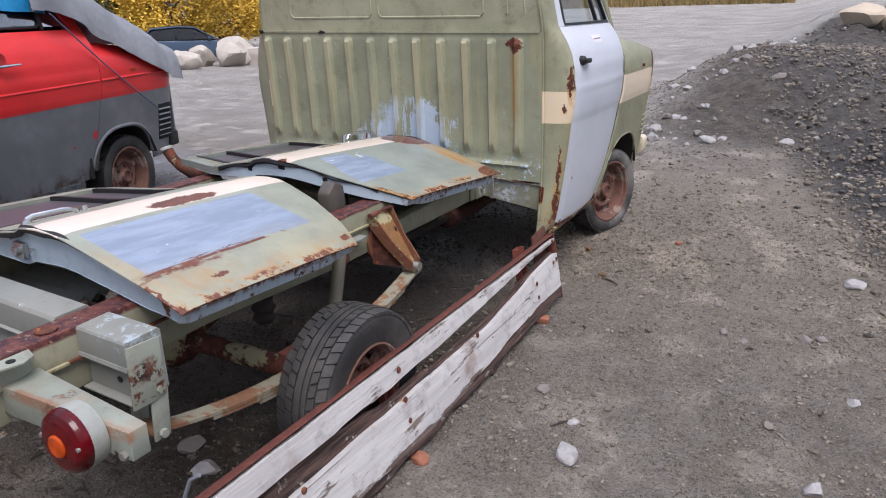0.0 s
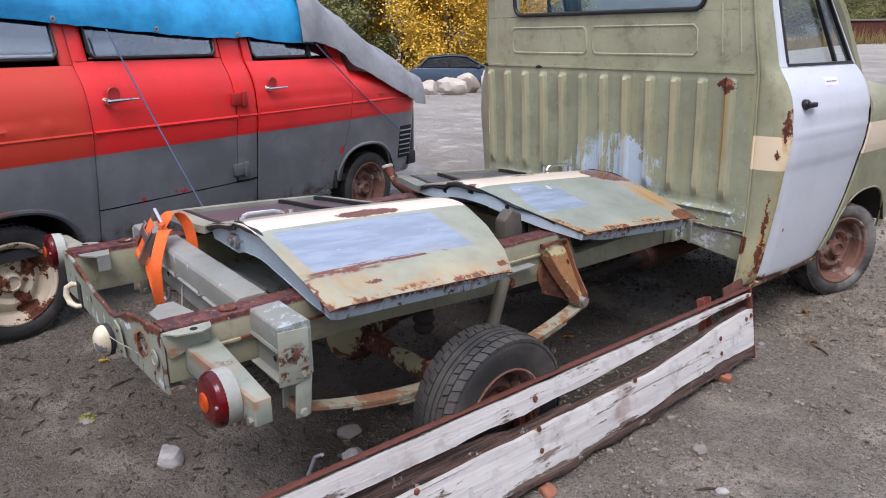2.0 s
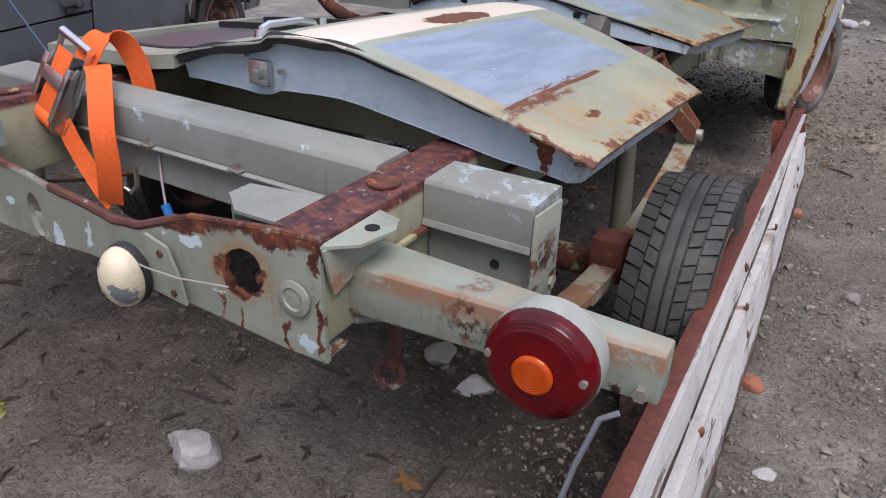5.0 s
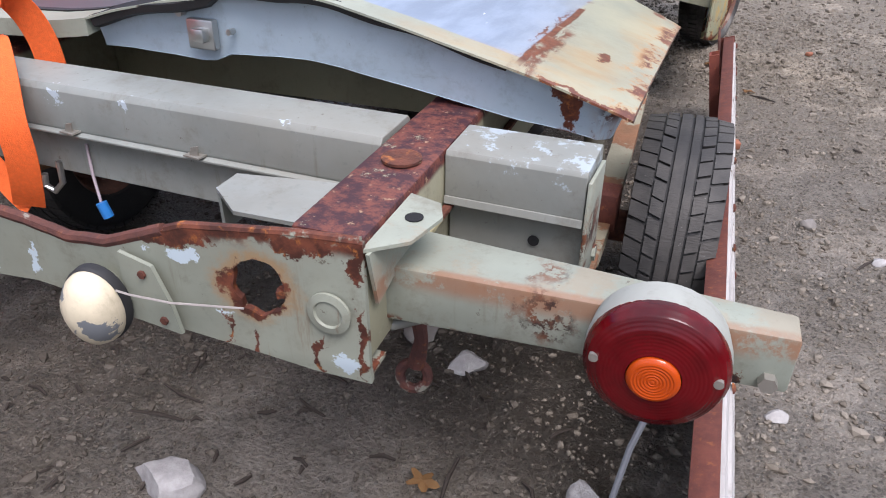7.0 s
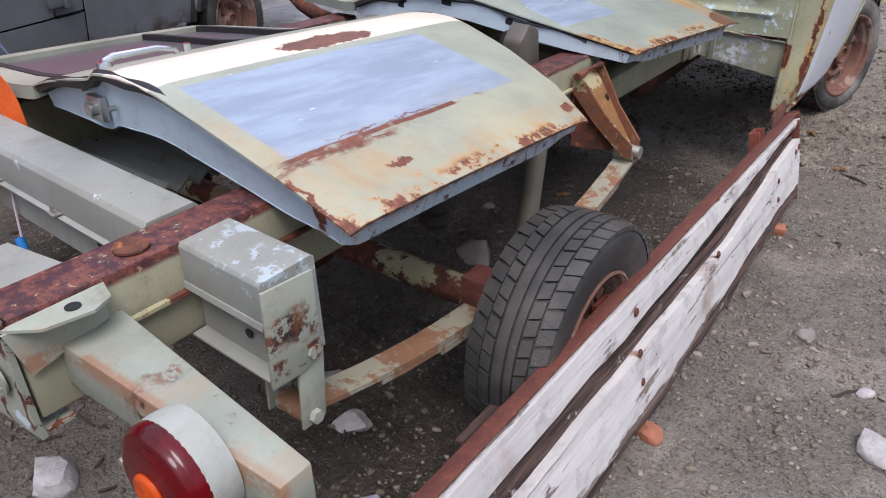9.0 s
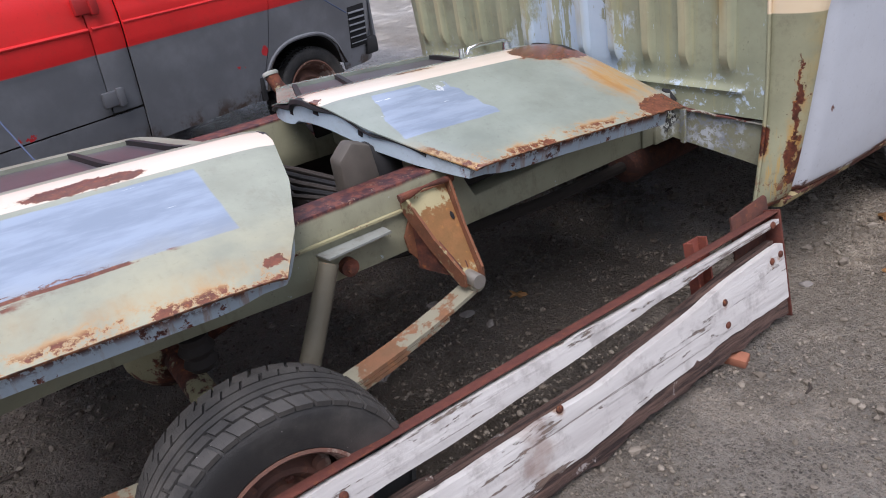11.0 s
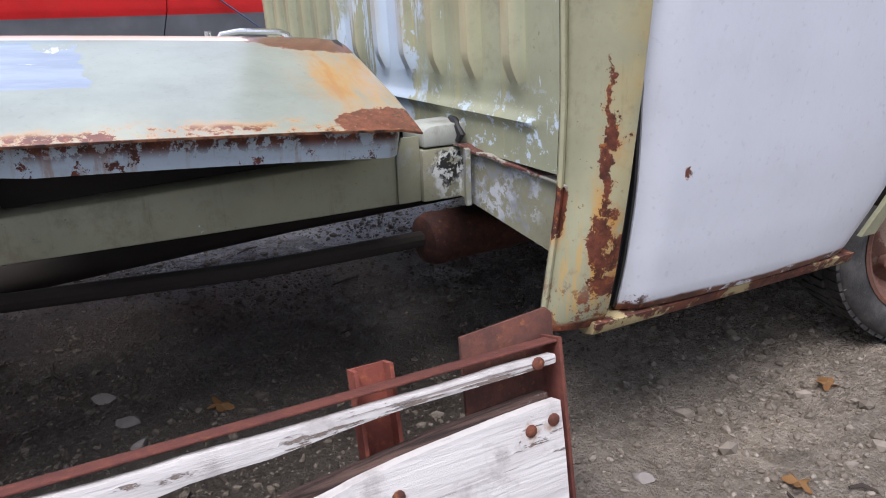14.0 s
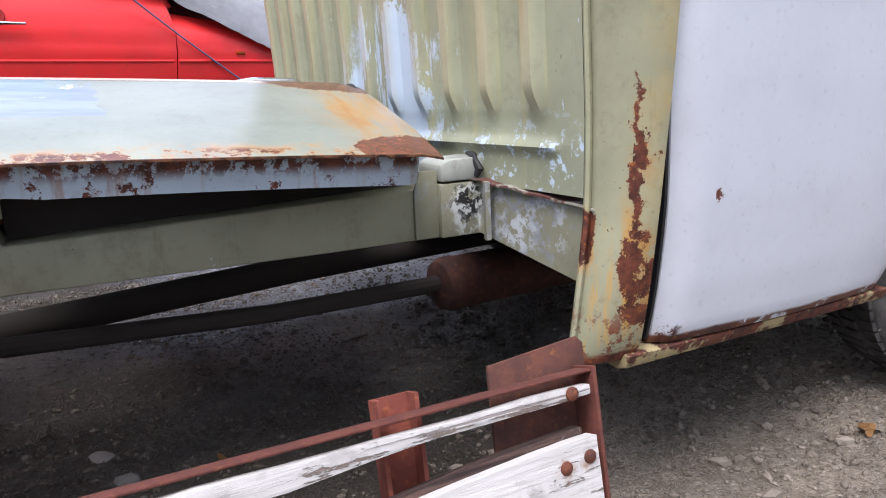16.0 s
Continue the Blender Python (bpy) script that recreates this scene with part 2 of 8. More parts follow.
def loose_door_wear(lilac, rusts, stains, streaks, warm):
    """The two doors that lie on the frame: cream band, sanded lilac area and rust of their own shape (door coordinates: y along, z up the door)."""
    def lay(t, c):
        c = t.mix(t.band(2, 0.957, 1.125, 0.003, 0.006), c, t.mix(t.noise(5.0), (0.60, 0.51, 0.42), (0.70, 0.62, 0.53)))
        y0, y1, z0, z1, wob, slant = lilac
        area = t.math("MULTIPLY", t.band(1, y0, y1, 0.004, wob), t.band(2, z0, z1, 0.004, wob))
        if slant:
            up = t.math("MULTIPLY", t.math("SUBTRACT", t.axis(2), z0), slant)
            ragged = t.math("MULTIPLY", t.math("SUBTRACT", t.noise(7.0, 6.0, 0.6), 0.5), 0.10)
            area = t.math("MULTIPLY", area, t.step(t.math("ADD", t.math("ADD", t.axis(1), up), ragged), y1 + 0.035, y1 + 0.028))
            area = t.math("MULTIPLY", area, t.step(t.math("ADD", t.math("SUBTRACT", t.axis(1), t.math("MULTIPLY", up, 0.70)), ragged), y0 - 0.012, y0 - 0.005))
            area = t.math("MULTIPLY", area, t.math("SUBTRACT", 1.0, t.blob((1.12, y0 + 0.085, z1), (0.3, 0.045, 0.065), 0.5, 12.0, 0.1)))
        c = t.mix(area, c, t.mix(t.step(t.noise(1.0, 6.0, stretch=(3.0, 5.0, 22.0)), 0.36, 0.66), LILAC, (0.26, 0.315, 0.40)))
        scrape = t.math("MULTIPLY", t.step(t.noise(1.0, 7.0, 0.7, stretch=(8.0, 6.0, 46.0)), 0.665, 0.69), t.band(1, y0 - 0.03, y1, 0.02))
        if slant:
            bare = t.math("MULTIPLY", t.blob((1.12, y0 + 0.075, z1 - 0.055), (0.3, 0.026, 0.030), 0.9, 24.0, 0.4), t.step(t.noise(1.0, 6.0, 0.7, stretch=(40.0, 60.0, 30.0)), 0.48, 0.56))
            c = t.mix(bare, c, (0.52, 0.55, 0.60))
            ramp = t.math("ADD", 0.93, t.math("MULTIPLY", t.math("SUBTRACT", t.axis(2), 0.40), 0.58))
            brim = t.math("MULTIPLY", t.step(t.math("SUBTRACT", t.math("ADD", t.axis(1), t.math("MULTIPLY", t.math("SUBTRACT", t.noise(16.0, 7.0, 0.7), 0.5), 0.05)), ramp), -0.028, -0.018), t.band(2, 0.40, 0.56, 0.02, 0.05))
            c = t.mix(brim, c, t.mix(t.step(t.noise(30.0, 6.0, 0.7), 0.40, 0.58), (0.13, 0.052, 0.026), (0.36, 0.25, 0.13)))
        c = t.mix(t.math("MULTIPLY", scrape, t.band(2, z0 + 0.10, z1 + 0.02, 0.03)), c, (0.66, 0.70, 0.74))
        c = t.mix(t.math("MULTIPLY", t.band(2, 0.35, warm, 0.10, 0.15), t.math("MULTIPLY", t.step(t.noise(3.0, 6.0), 0.30, 0.65), 0.5)), c, (0.38, 0.34, 0.21))
        run = t.noise(1.0, 6.0, 0.65, stretch=(9.0, 15.0, 2.2))
        for s, strength in stains:
            soft = t.math("MULTIPLY", t.blob(*s, 0.5, 6.0, 0.95), strength)
            c = t.mix(t.math("MULTIPLY", soft, t.step(run, 0.30, 0.62)), c, (0.40, 0.235, 0.08))
            c = t.mix(t.math("MULTIPLY", soft, t.math("MULTIPLY", t.step(run, 0.50, 0.70), 0.6)), c, (0.30, 0.13, 0.04))
        grain = t.noise(1.0, 8.0, 0.75, stretch=(20.0, 12.0, 55.0))
        edge = t.math("MULTIPLY", t.band(2, 0.36, 0.440, 0.012, 0.08), t.step(t.noise(13.0, 9.0, 0.78), 0.53, 0.56))
        lip = t.band(2, 0.3, 0.4065, 0.001, 0.006)
        pits = t.math("MULTIPLY", t.step(t.noise(26.0, 7.0, 0.7), 0.72, 0.73), t.band(2, 0.35, 0.60, 0.1))
        seam = t.math("MULTIPLY", t.band(2, z0 - 0.010, z0 + 0.004, 0.002, 0.016), t.math("MULTIPLY", t.band(1, y0 - 0.02, y1 - 0.15, 0.02), t.step(t.noise(9.0, 5.0), 0.36, 0.44))) if not slant else t.band(2, 0.0, 0.1)
        lines = t.most(seam, *[t.math("MULTIPLY", t.blob(*r, 0.6, 12.0, 0.7), t.step(grain, 0.40, 0.50)) for r in streaks])
        m = t.most(edge, pits, lines, *[t.blob(*r) for r in rusts])
        near = t.most(t.math("MULTIPLY", t.band(2, 0.36, 0.455, 0.02, 0.10), t.step(t.noise(13.0, 9.0, 0.78), 0.47, 0.56)), *[t.blob(r[0], tuple(v * 1.12 for v in r[1]), *r[2:4], 0.3) for r in rusts])
        c = t.mix(t.math("MULTIPLY", near, 0.7), c, (0.42, 0.20, 0.05))
        c = t.mix(m, c, t.mix(0.35, rust_colour(t, 34.0), (0.20, 0.075, 0.045)))
        return t.mix(lip, c, t.mix(t.step(t.noise(40.0, 6.0), 0.4, 0.6), (0.028, 0.016, 0.012), (0.14, 0.060, 0.030)))
    return lay


def blue_shell_wear(t, c):
    upper = t.math("MULTIPLY", t.math("MULTIPLY", t.band(2, 0.36, 0.46, 0.01, 0.02), t.step(t.axis(0), 0.975, 1.0)), t.step(t.noise(19.0, 8.0, 0.75), 0.47, 0.51))
    c = t.mix(t.math("MULTIPLY", t.math("MULTIPLY", t.band(2, 0.36, 0.47, 0.02), t.step(t.noise(1.0, 6.0, 0.7, stretch=(5.0, 34.0, 5.0)), 0.52, 0.66)), 0.55), c, (0.27, 0.13, 0.05))
    m = t.most(upper, t.math("MULTIPLY", t.band(2, 0.36, 0.47, 0.03, 0.05), t.step(t.noise(22.0, 8.0, 0.75), 0.575, 0.60)), t.blob((1.0, 0.15, 0.52), (0.3, 0.03, 0.03), 0.9, 18.0))
    return t.mix(m, c, rust_colour(t))


def member_wear(t, c):
    """Rear member: scorched holes, rusted rim, light knocks."""
    top = t.math("MULTIPLY", t.band(2, 0.765, 0.95, 0.008, 0.03), t.step(t.noise(7.0, 6.0, 0.7), 0.42, 0.48))
    m = t.most(top, t.blob((0.45, -2.83, 0.70), (0.048, 1.0, 0.045), 0.5, 18.0), t.blob((0.585, -2.81, 0.63), (0.006, 0.3, 0.06), 0.6, 20.0), t.blob((0.585, -2.81, 0.75), (0.010, 1.0, 0.03), 0.6, 20.0))
    c = t.mix(t.math("MULTIPLY", t.blob((0.45, -2.83, 0.70), (0.07, 1.0, 0.065), 0.4, 14.0, 0.4), 0.7), c, (0.30, 0.17, 0.07))
    light = t.math("MULTIPLY", t.step(t.noise(9.0, 8.0, 0.75), 0.635, 0.65), 1.0)
    runs = t.math("MULTIPLY", t.step(t.noise(1.0, 7.0, 0.7, stretch=(38.0, 38.0, 3.5)), 0.60, 0.68), t.step(t.noise(3.0, 4.0), 0.42, 0.6))
    c = t.mix(t.math("MULTIPLY", runs, 0.75), c, (0.17, 0.10, 0.05))
    m = t.most(m, *[t.blob((x, -2.82, z), (rx, 1.0, rz), 0.7, 26.0, 0.15) for x, z, rx, rz in ((0.525, 0.600, 0.004, 0.05), (0.402, 0.635, 0.003, 0.035), (0.35, 0.762, 0.055, 0.016), (0.52, 0.770, 0.045, 0.016), (0.20, 0.640, 0.07, 0.006), (0.44, 0.605, 0.004, 0.03), (-0.20, 0.66, 0.004, 0.04))])
    chip = t.most(*[t.blob((x, -2.82, z), (rx, 1.0, rz), 0.7, 26.0, 0.08) for x, z, rx, rz in ((0.565, 0.598, 0.013, 0.015), (0.355, 0.735, 0.022, 0.009), (0.02, 0.655, 0.012, 0.045), (0.11, 0.690, 0.007, 0.030), (0.40, 0.658, 0.012, 0.004), (-0.12, 0.70, 0.02, 0.01))])
    c = t.mix(chip, c, (0.46, 0.54, 0.58))
    return t.mix(m, t.mix(light, c, (0.47, 0.54, 0.58)), rust_colour(t, 26.0))


def rail_top_wear(t, c):
    top = t.math("MULTIPLY", t.band(2, 0.762, 0.9, 0.006, 0.012), t.step(t.noise(9.0, 9.0, 0.78), 0.36, 0.39))
    scab = t.mix(t.step(t.noise(30.0, 8.0, 0.75), 0.42, 0.60), (0.045, 0.018, 0.022), (0.15, 0.050, 0.036))
    scab = t.mix(t.step(t.noise(55.0, 6.0, 0.7), 0.60, 0.68), scab, (0.30, 0.19, 0.12))
    return t.mix(top, c, scab)


def outrigger_wear(t, c):
    flake = t.step(t.noise(38.0, 9.0, 0.78), 0.485, 0.515)
    m = t.math("MULTIPLY", flake, t.blob((0.76, 0.03, 0.62), (0.17, 1.0, 0.13), 0.7, 7.0, 0.4))
    c = t.mix(m, c, t.mix(t.step(t.noise(14.0, 5.0), 0.4, 0.6), (0.21, 0.225, 0.235), (0.44, 0.47, 0.49)))
    pale = t.math("MULTIPLY", t.step(t.noise(24.0, 6.0, 0.7), 0.44, 0.48), t.blob((0.60, 0.02, 0.61), (0.04, 0.065, 0.065), 0.5, 12.0, 0.3))
    c = t.mix(pale, c, (0.46, 0.49, 0.47))
    m2 = t.math("MULTIPLY", t.step(t.noise(44.0, 6.0, 0.7), 0.49, 0.51), t.blob((0.60, 0.02, 0.63), (0.05, 0.055, 0.05), 0.4, 8.0, 0.4))
    return t.mix(m2, c, (0.02, 0.02, 0.02))


def bar_wear(t, c):
    top = t.math("MULTIPLY", t.band(2, 0.700, 0.8, 0.010, 0.02), t.step(t.noise(7.0, 8.0, 0.75), 0.49, 0.58))
    c = t.mix(t.math("MULTIPLY", top, 0.22), c, (0.33, 0.16, 0.065))
    edge = t.math("MULTIPLY", t.math("MULTIPLY", t.band(2, 0.690, 0.725, 0.012, 0.012), t.step(t.axis(1), -2.712, -2.724)), t.step(t.noise(13.0, 7.0, 0.75), 0.44, 0.54))
    c = t.mix(t.math("MULTIPLY", edge, 0.7), c, (0.25, 0.10, 0.045))
    spot = t.math("MULTIPLY", t.blob((0.80, -2.73, 0.68), (0.045, 1.0, 0.045), 0.8, 14.0, 0.5), t.step(t.noise(32.0, 8.0, 0.75), 0.46, 0.50))
    m = t.most(spot, t.blob((1.03, -2.73, 0.635), (0.008, 1.0, 0.03), 0.7, 20.0), t.math("MULTIPLY", t.band(2, 0.6, 0.637, 0.004, 0.02), t.step(t.noise(20.0, 7.0, 0.7), 0.5, 0.54)))
    return t.mix(m, c, t.mix(t.step(t.noise(26.0, 6.0, 0.7), 0.40, 0.60), (0.030, 0.018, 0.016), (0.16, 0.065, 0.035)))


def crossbar_wear(t, c):
    m = t.math("MULTIPLY", t.blob((0.74, -2.45, 0.80), (0.13, 0.15, 0.05), 0.7, 7.0), t.step(t.noise(12.0, 7.0, 0.7), 0.50, 0.54))
    c = t.mix(t.math("MULTIPLY", m, 0.8), c, (0.36, 0.42, 0.45))
    return t.mix(t.math("MULTIPLY", t.step(t.noise(8.0, 6.0, 0.7), 0.66, 0.68), t.band(2, 0.74, 0.9, 0.01)), c, (0.42, 0.48, 0.52))


def van_wear(t, c):
    grey = t.mix(t.step(t.noise(2.5, 5.0), 0.35, 0.65), (0.142, 0.149, 0.160), (0.198, 0.206, 0.220))
    scrape = t.math("MULTIPLY", t.band(2, 0.64, 0.70, 0.01, 0.03), t.step(t.noise(7.0, 5.0, 0.7), 0.64, 0.66))
    grey = t.mix(t.most(scrape, t.blob((1.05, 1.070, 0.735), (0.2, 0.034, 0.032), 0.5, 12.0)), grey, (0.50, 0.03, 0.035))
    c = t.mix(t.step(t.axis(1), -1.05, -1.25), c, t.mix(t.noise(2.0), (0.57, 0.040, 0.024), (0.60, 0.058, 0.032)))
    c = t.mix(t.step(t.axis(2), 0.992, 0.984), c, grey)
    low = t.math("MULTIPLY", t.band(2, 0.2, 0.50, 0.06, 0.1), t.step(t.noise(6.0, 7.0, 0.7), 0.48, 0.60))
    return t.mix(low, c, (0.07, 0.045, 0.03))


sage = paint("sage_paint", SAGE, 0.45, rust=0.10, chips=PRIMER, chip_amount=-0.05)
sage_wall = paint("sage_wall_paint", SAGE, 0.42, grit=0.30, patches=wall_wear, grime=0.25)
sage_upper = paint("sage_upper_paint", (0.385, 0.39, 0.262), 0.42, rust=0.02, grime=0.10)
sage_pillar = paint("sage_pillar_paint", (0.30, 0.30, 0.195), 0.45, patches=pillar_wear, grime=0.3)
sage_fender = paint("sage_fender_paint", (0.28, 0.285, 0.185), 0.42, patches=fender_wear, grime=0.25)
sage_rail = paint("sage_chassis_paint", (0.27, 0.27, 0.185), 0.5, rust=0.05, chips=PRIMER, chip_amount=-0.04, patches=rail_top_wear)
sage_member = paint("sage_member_paint", (0.262, 0.285, 0.232), 0.5, patches=member_wear, rust=0.085)
sage_bar = paint("sage_bar_paint", (0.275, 0.298, 0.245), 0.5, patches=bar_wear, rust=0.07, grime=0.2)
sage_outrigger = paint("sage_outrigger_paint", (0.24, 0.24, 0.165), 0.5, patches=outrigger_wear, rust=0.05)
grey_crossbar = paint("grey_crossbar_paint", (0.225, 0.240, 0.222), 0.5, patches=crossbar_wear, rust=0.03)
door_white = paint("white_door_paint", (0.57, 0.60, 0.645), 0.32, grit=0.05, rust=-0.02, grime=0.10, var=0.04, gloss=0.4,
                   patches=lambda t, c: t.mix(t.most(t.math("MULTIPLY", t.band(2, 0.3, 0.402, 0.004, 0.016), t.step(t.noise(26.0, 8.0, 0.75), 0.40, 0.46)), t.math("MULTIPLY", t.blob((1.0, 0.185, 0.405), (0.2, 0.07, 0.045), 0.8, 12.0, 0.5), t.step(t.noise(34.0, 7.0, 0.75), 0.54, 0.60)), t.blob((1.05, 0.27, 0.657), (0.2, 0.006, 0.008), 0.7, 30.0)), c, rust_colour(t)))
loose_one = paint("loose_door_paint_one", SAGE_LIGHT, 0.36, grit=0.22, grime=0.25, patches=loose_door_wear(
    (0.19, 0.91, 0.605, 0.925, 0.012, 0.0),
    [((1.15, 0.65, 1.00), (0.3, 0.155, 0.045), 0.6, 9.0, 0.06), ((1.0, 0.145, 0.50), (0.3, 0.008, 0.09), 0.8, 16.0, 0.2), ((1.0, 0.93, 0.46), (0.3, 0.025, 0.014), 1.0, 20.0, 0.1), ((1.0, 0.36, 0.50), (0.3, 0.035, 0.010), 0.8, 14.0, 0.1)],
    [(((1.1, 0.16, 0.62), (0.3, 0.05, 0.24)), 0.6), (((1.0, 0.30, 0.52), (0.3, 0.22, 0.10)), 0.4), (((1.0, 0.75, 0.47), (0.3, 0.35, 0.06)), 0.4)],
    [((1.05, 0.30, 0.588), (0.3, 0.26, 0.022)), ((1.05, 0.42, 0.615), (0.3, 0.30, 0.007))], 0.60))
loose_two = paint("loose_door_paint_two", (0.228, 0.258, 0.224), 0.20, gloss=0.5, grit=0.12, grime=0.12, patches=loose_door_wear(
    (0.69, 1.03, 0.625, 0.925, 0.03, 0.27),
    [((1.15, 0.20, 1.00), (0.3, 0.185, 0.145), 0.35, 8.0, 0.04), ((1.0, 0.17, 0.44), (0.3, 0.12, 0.065), 0.4, 12.0, 0.05), ((1.0, 1.00, 0.43), (0.3, 0.06, 0.025), 0.8, 14.0, 0.1), ((1.15, 1.17, 1.00), (0.3, 0.04, 0.03), 0.8, 14.0, 0.1)],
    [(((1.1, 0.22, 0.70), (0.4, 0.13, 0.34)), 1.0), (((1.1, 0.16, 0.62), (0.4, 0.06, 0.3)), 1.0), (((1.1, 0.72, 1.09), (0.3, 0.10, 0.05)), 0.9), (((1.0, 1.03, 0.50), (0.3, 0.06, 0.16)), 0.8)],
    [((1.05, 1.06, 0.52), (0.3, 0.02, 0.12)), ((1.12, 0.75, 1.10), (0.3, 0.10, 0.03))], 0.44))
blue_shell = paint("pale_blue_inner_paint", PALE_BLUE, 0.4, grit=0.25, grime=0.2, patches=blue_shell_wear, rust=0.01, var=0.06)
van_paint = paint("red_and_grey_van_paint", (0.72, 0.028, 0.028), 0.33, grit=0.10, grime=0.08, patches=van_wear, var=0.08, gloss=0.45)
rust_mat = rusty("rusty_steel")
rust_dark_plate = rusty("dull_brown_rust", (0.095, 0.040, 0.030), scale=22.0)
red_primer_rust = rusty("red_primer_steel", (0.30, 0.075, 0.050), scale=22.0)
silencer_mat = rusty("dark_sooty_rust", (0.050, 0.026, 0.022), scale=26.0)
rust_red_oxide = rusty("red_oxide_steel", (0.125, 0.034, 0.026), scale=26.0)
rust_sage = rusty("rusty_painted_steel", None, paint_left=(0.34, 0.31, 0.18), left=0.12)
rust_bracket = rusty("rust_orange_bracket", (0.22, 0.090, 0.040), scale=30.0, paint_left=(0.30, 0.26, 0.14), left=0.05)
rust_sill = rusty("rusty_sill_steel", None, scale=30.0, paint_left=(0.38, 0.31, 0.16), left=0.115)
hanger_ochre = rusty("ochre_rust", (0.31, 0.165, 0.050), scale=24.0, paint_left=(0.36, 0.32, 0.18), left=0.10)
spring_mat = rusty("rusty_spring_steel", (0.27, 0.15, 0.075), paint_left=(0.25, 0.235, 0.17), left=0.11)
# underbody grime; its dark tone also stands in for shade below the truck
under_mat = plain("underbody_grime_and_shade", (0.030, 0.024, 0.020), 0.9)
gap_black = plain("black_gap", (0.008, 0.008, 0.009), 0.9)
rubber = plain("black_rubber", (0.018, 0.018, 0.019), 0.7)
seal = plain("rubber_seal", (0.012, 0.012, 0.013), 0.55)
chrome = plain("worn_chrome", (0.72, 0.72, 0.72), 0.18, 1.0, 0.08)
zinc = plain("zinc_plated_steel", (0.55, 0.55, 0.53), 0.35, 1.0)
black_plastic = plain("black_plastic", (0.012, 0.012, 0.013), 0.4)
bolt_mat = plain("dull_bolt_steel", (0.36, 0.34, 0.30), 0.5, 0.7)
cream_enamel = paint("cream_enamel", (0.66, 0.58, 0.42), 0.4, grit=0.25, rust=-0.03, grime=0.25, chips=(0.12, 0.13, 0.14), chip_amount=-0.10, scale=8.0,
                     patches=lambda t, c: t.mix(t.most(t.blob((0.262, -2.9, 0.643), (0.016, 1.0, 0.020), 0.6, 30.0, 0.06), t.blob((0.213, -2.9, 0.690), (0.006, 1.0, 0.010), 0.6, 30.0, 0.06), t.blob((0.235, -2.9, 0.635), (0.004, 1.0, 0.004), 0.6, 30.0, 0.06)), c, (0.15, 0.16, 0.17)))
white_enamel = paint("chalky_white_housing", (0.35, 0.365, 0.33), 0.6, grit=0.35)
chalky_bracket = paint("chalky_bracket_paint", (0.36, 0.385, 0.345), 0.5, rust=0.08, grime=0.3)
shock_mat = paint("grimy_sage_paint", (0.135, 0.122, 0.088), 0.6, rust=0.09, grime=0.6)
rust_scab = rusty("dark_rust_scab", (0.085, 0.034, 0.030), scale=30.0, paint_left=(0.28, 0.27, 0.22), left=0.10)
rim_rust = rusty("rusty_wheel_steel", (0.190, 0.105, 0.078), scale=18.0, paint_left=(0.27, 0.195, 0.155), left=0.06)
rim_cream = paint("rusty_cream_wheel", (0.56, 0.48, 0.36), 0.55, rust=0.25, grime=0.5)
orange_web = plain("orange_webbing", (0.82, 0.125, 0.018), 0.75, scale=130.0, var=0.30, bump=0.5)
rope_mat = plain("blue_grey_rope", (0.10, 0.13, 0.22), 0.8)
rock_mat = plain("pale_granite", (0.33, 0.315, 0.305), 0.8, var=0.55, scale=34.0, bump=0.9)
stone_mat = plain("grey_stone", (0.19, 0.172, 0.155), 0.8, var=0.35, scale=14.0, bump=0.4)
pale_boulder = plain("pale_boulder", (0.44, 0.395, 0.34), 0.85, var=0.3, scale=3.0, bump=0.5)
tan_rock = plain("tan_boulder", (0.46, 0.385, 0.29), 0.85, var=0.3, scale=3.0, bump=0.5)
brick_mat = plain("red_brick", (0.27, 0.105, 0.06), 0.9, var=0.3, scale=30.0, bump=0.5)
leaf_litter = plain("dry_leaf", (0.30, 0.16, 0.06), 0.8)
yellow_leaf = plain("yellow_leaf", (0.55, 0.38, 0.05), 0.7)
bark_mat = plain("bark", (0.07, 0.055, 0.045), 0.9)
twig_mat = plain("dark_twig", (0.035, 0.026, 0.02), 0.9)
car_glass = plain("dark_car_glass", (0.012, 0.014, 0.018), 0.06, 0.0, 0.05, Specular_IOR_Level=0.8)
dusty_glass = plain("dusty_dark_glass", (0.075, 0.070, 0.078), 0.34, 0.0, 0.4, scale=6.0)
car_paint = plain("dark_blue_car_paint", (0.045, 0.075, 0.115), 0.15, 0.2, Coat_Weight=0.6)
interior_mat = plain("dark_interior", (0.03, 0.03, 0.032), 0.8)


def glass_material(name, tint, alpha=0.28, rough=0.03):
    t = Tree(name)
    mixer, clear = t.node("ShaderNodeMixShader"), t.node("ShaderNodeBsdfTransparent")
    clear.inputs["Color"].default_value = (*tint, 1)
    t.done((0.85, 0.88, 0.90), rough, 1.0)
    face = t.node("ShaderNodeLayerWeight")
    face.inputs["Blend"].default_value = 0.5
    t.put(t.math("ADD", t.math("MULTIPLY", t.math("POWER", face.outputs["Facing"], 4.5), 0.8), alpha, True), mixer.inputs[0])
    t.put(clear.outputs[0], mixer.inputs[1])
    t.put(t.bsdf.outputs[0], mixer.inputs[2])
    t.put(mixer.outputs[0], t.t.nodes["Material Output"].inputs["Surface"])
    return t.mat


glass = glass_material("window_glass", (0.96, 0.98, 0.98), 0.03)
dark_glass = glass_material("dark_van_glass", (0.55, 0.62, 0.68), 0.62)


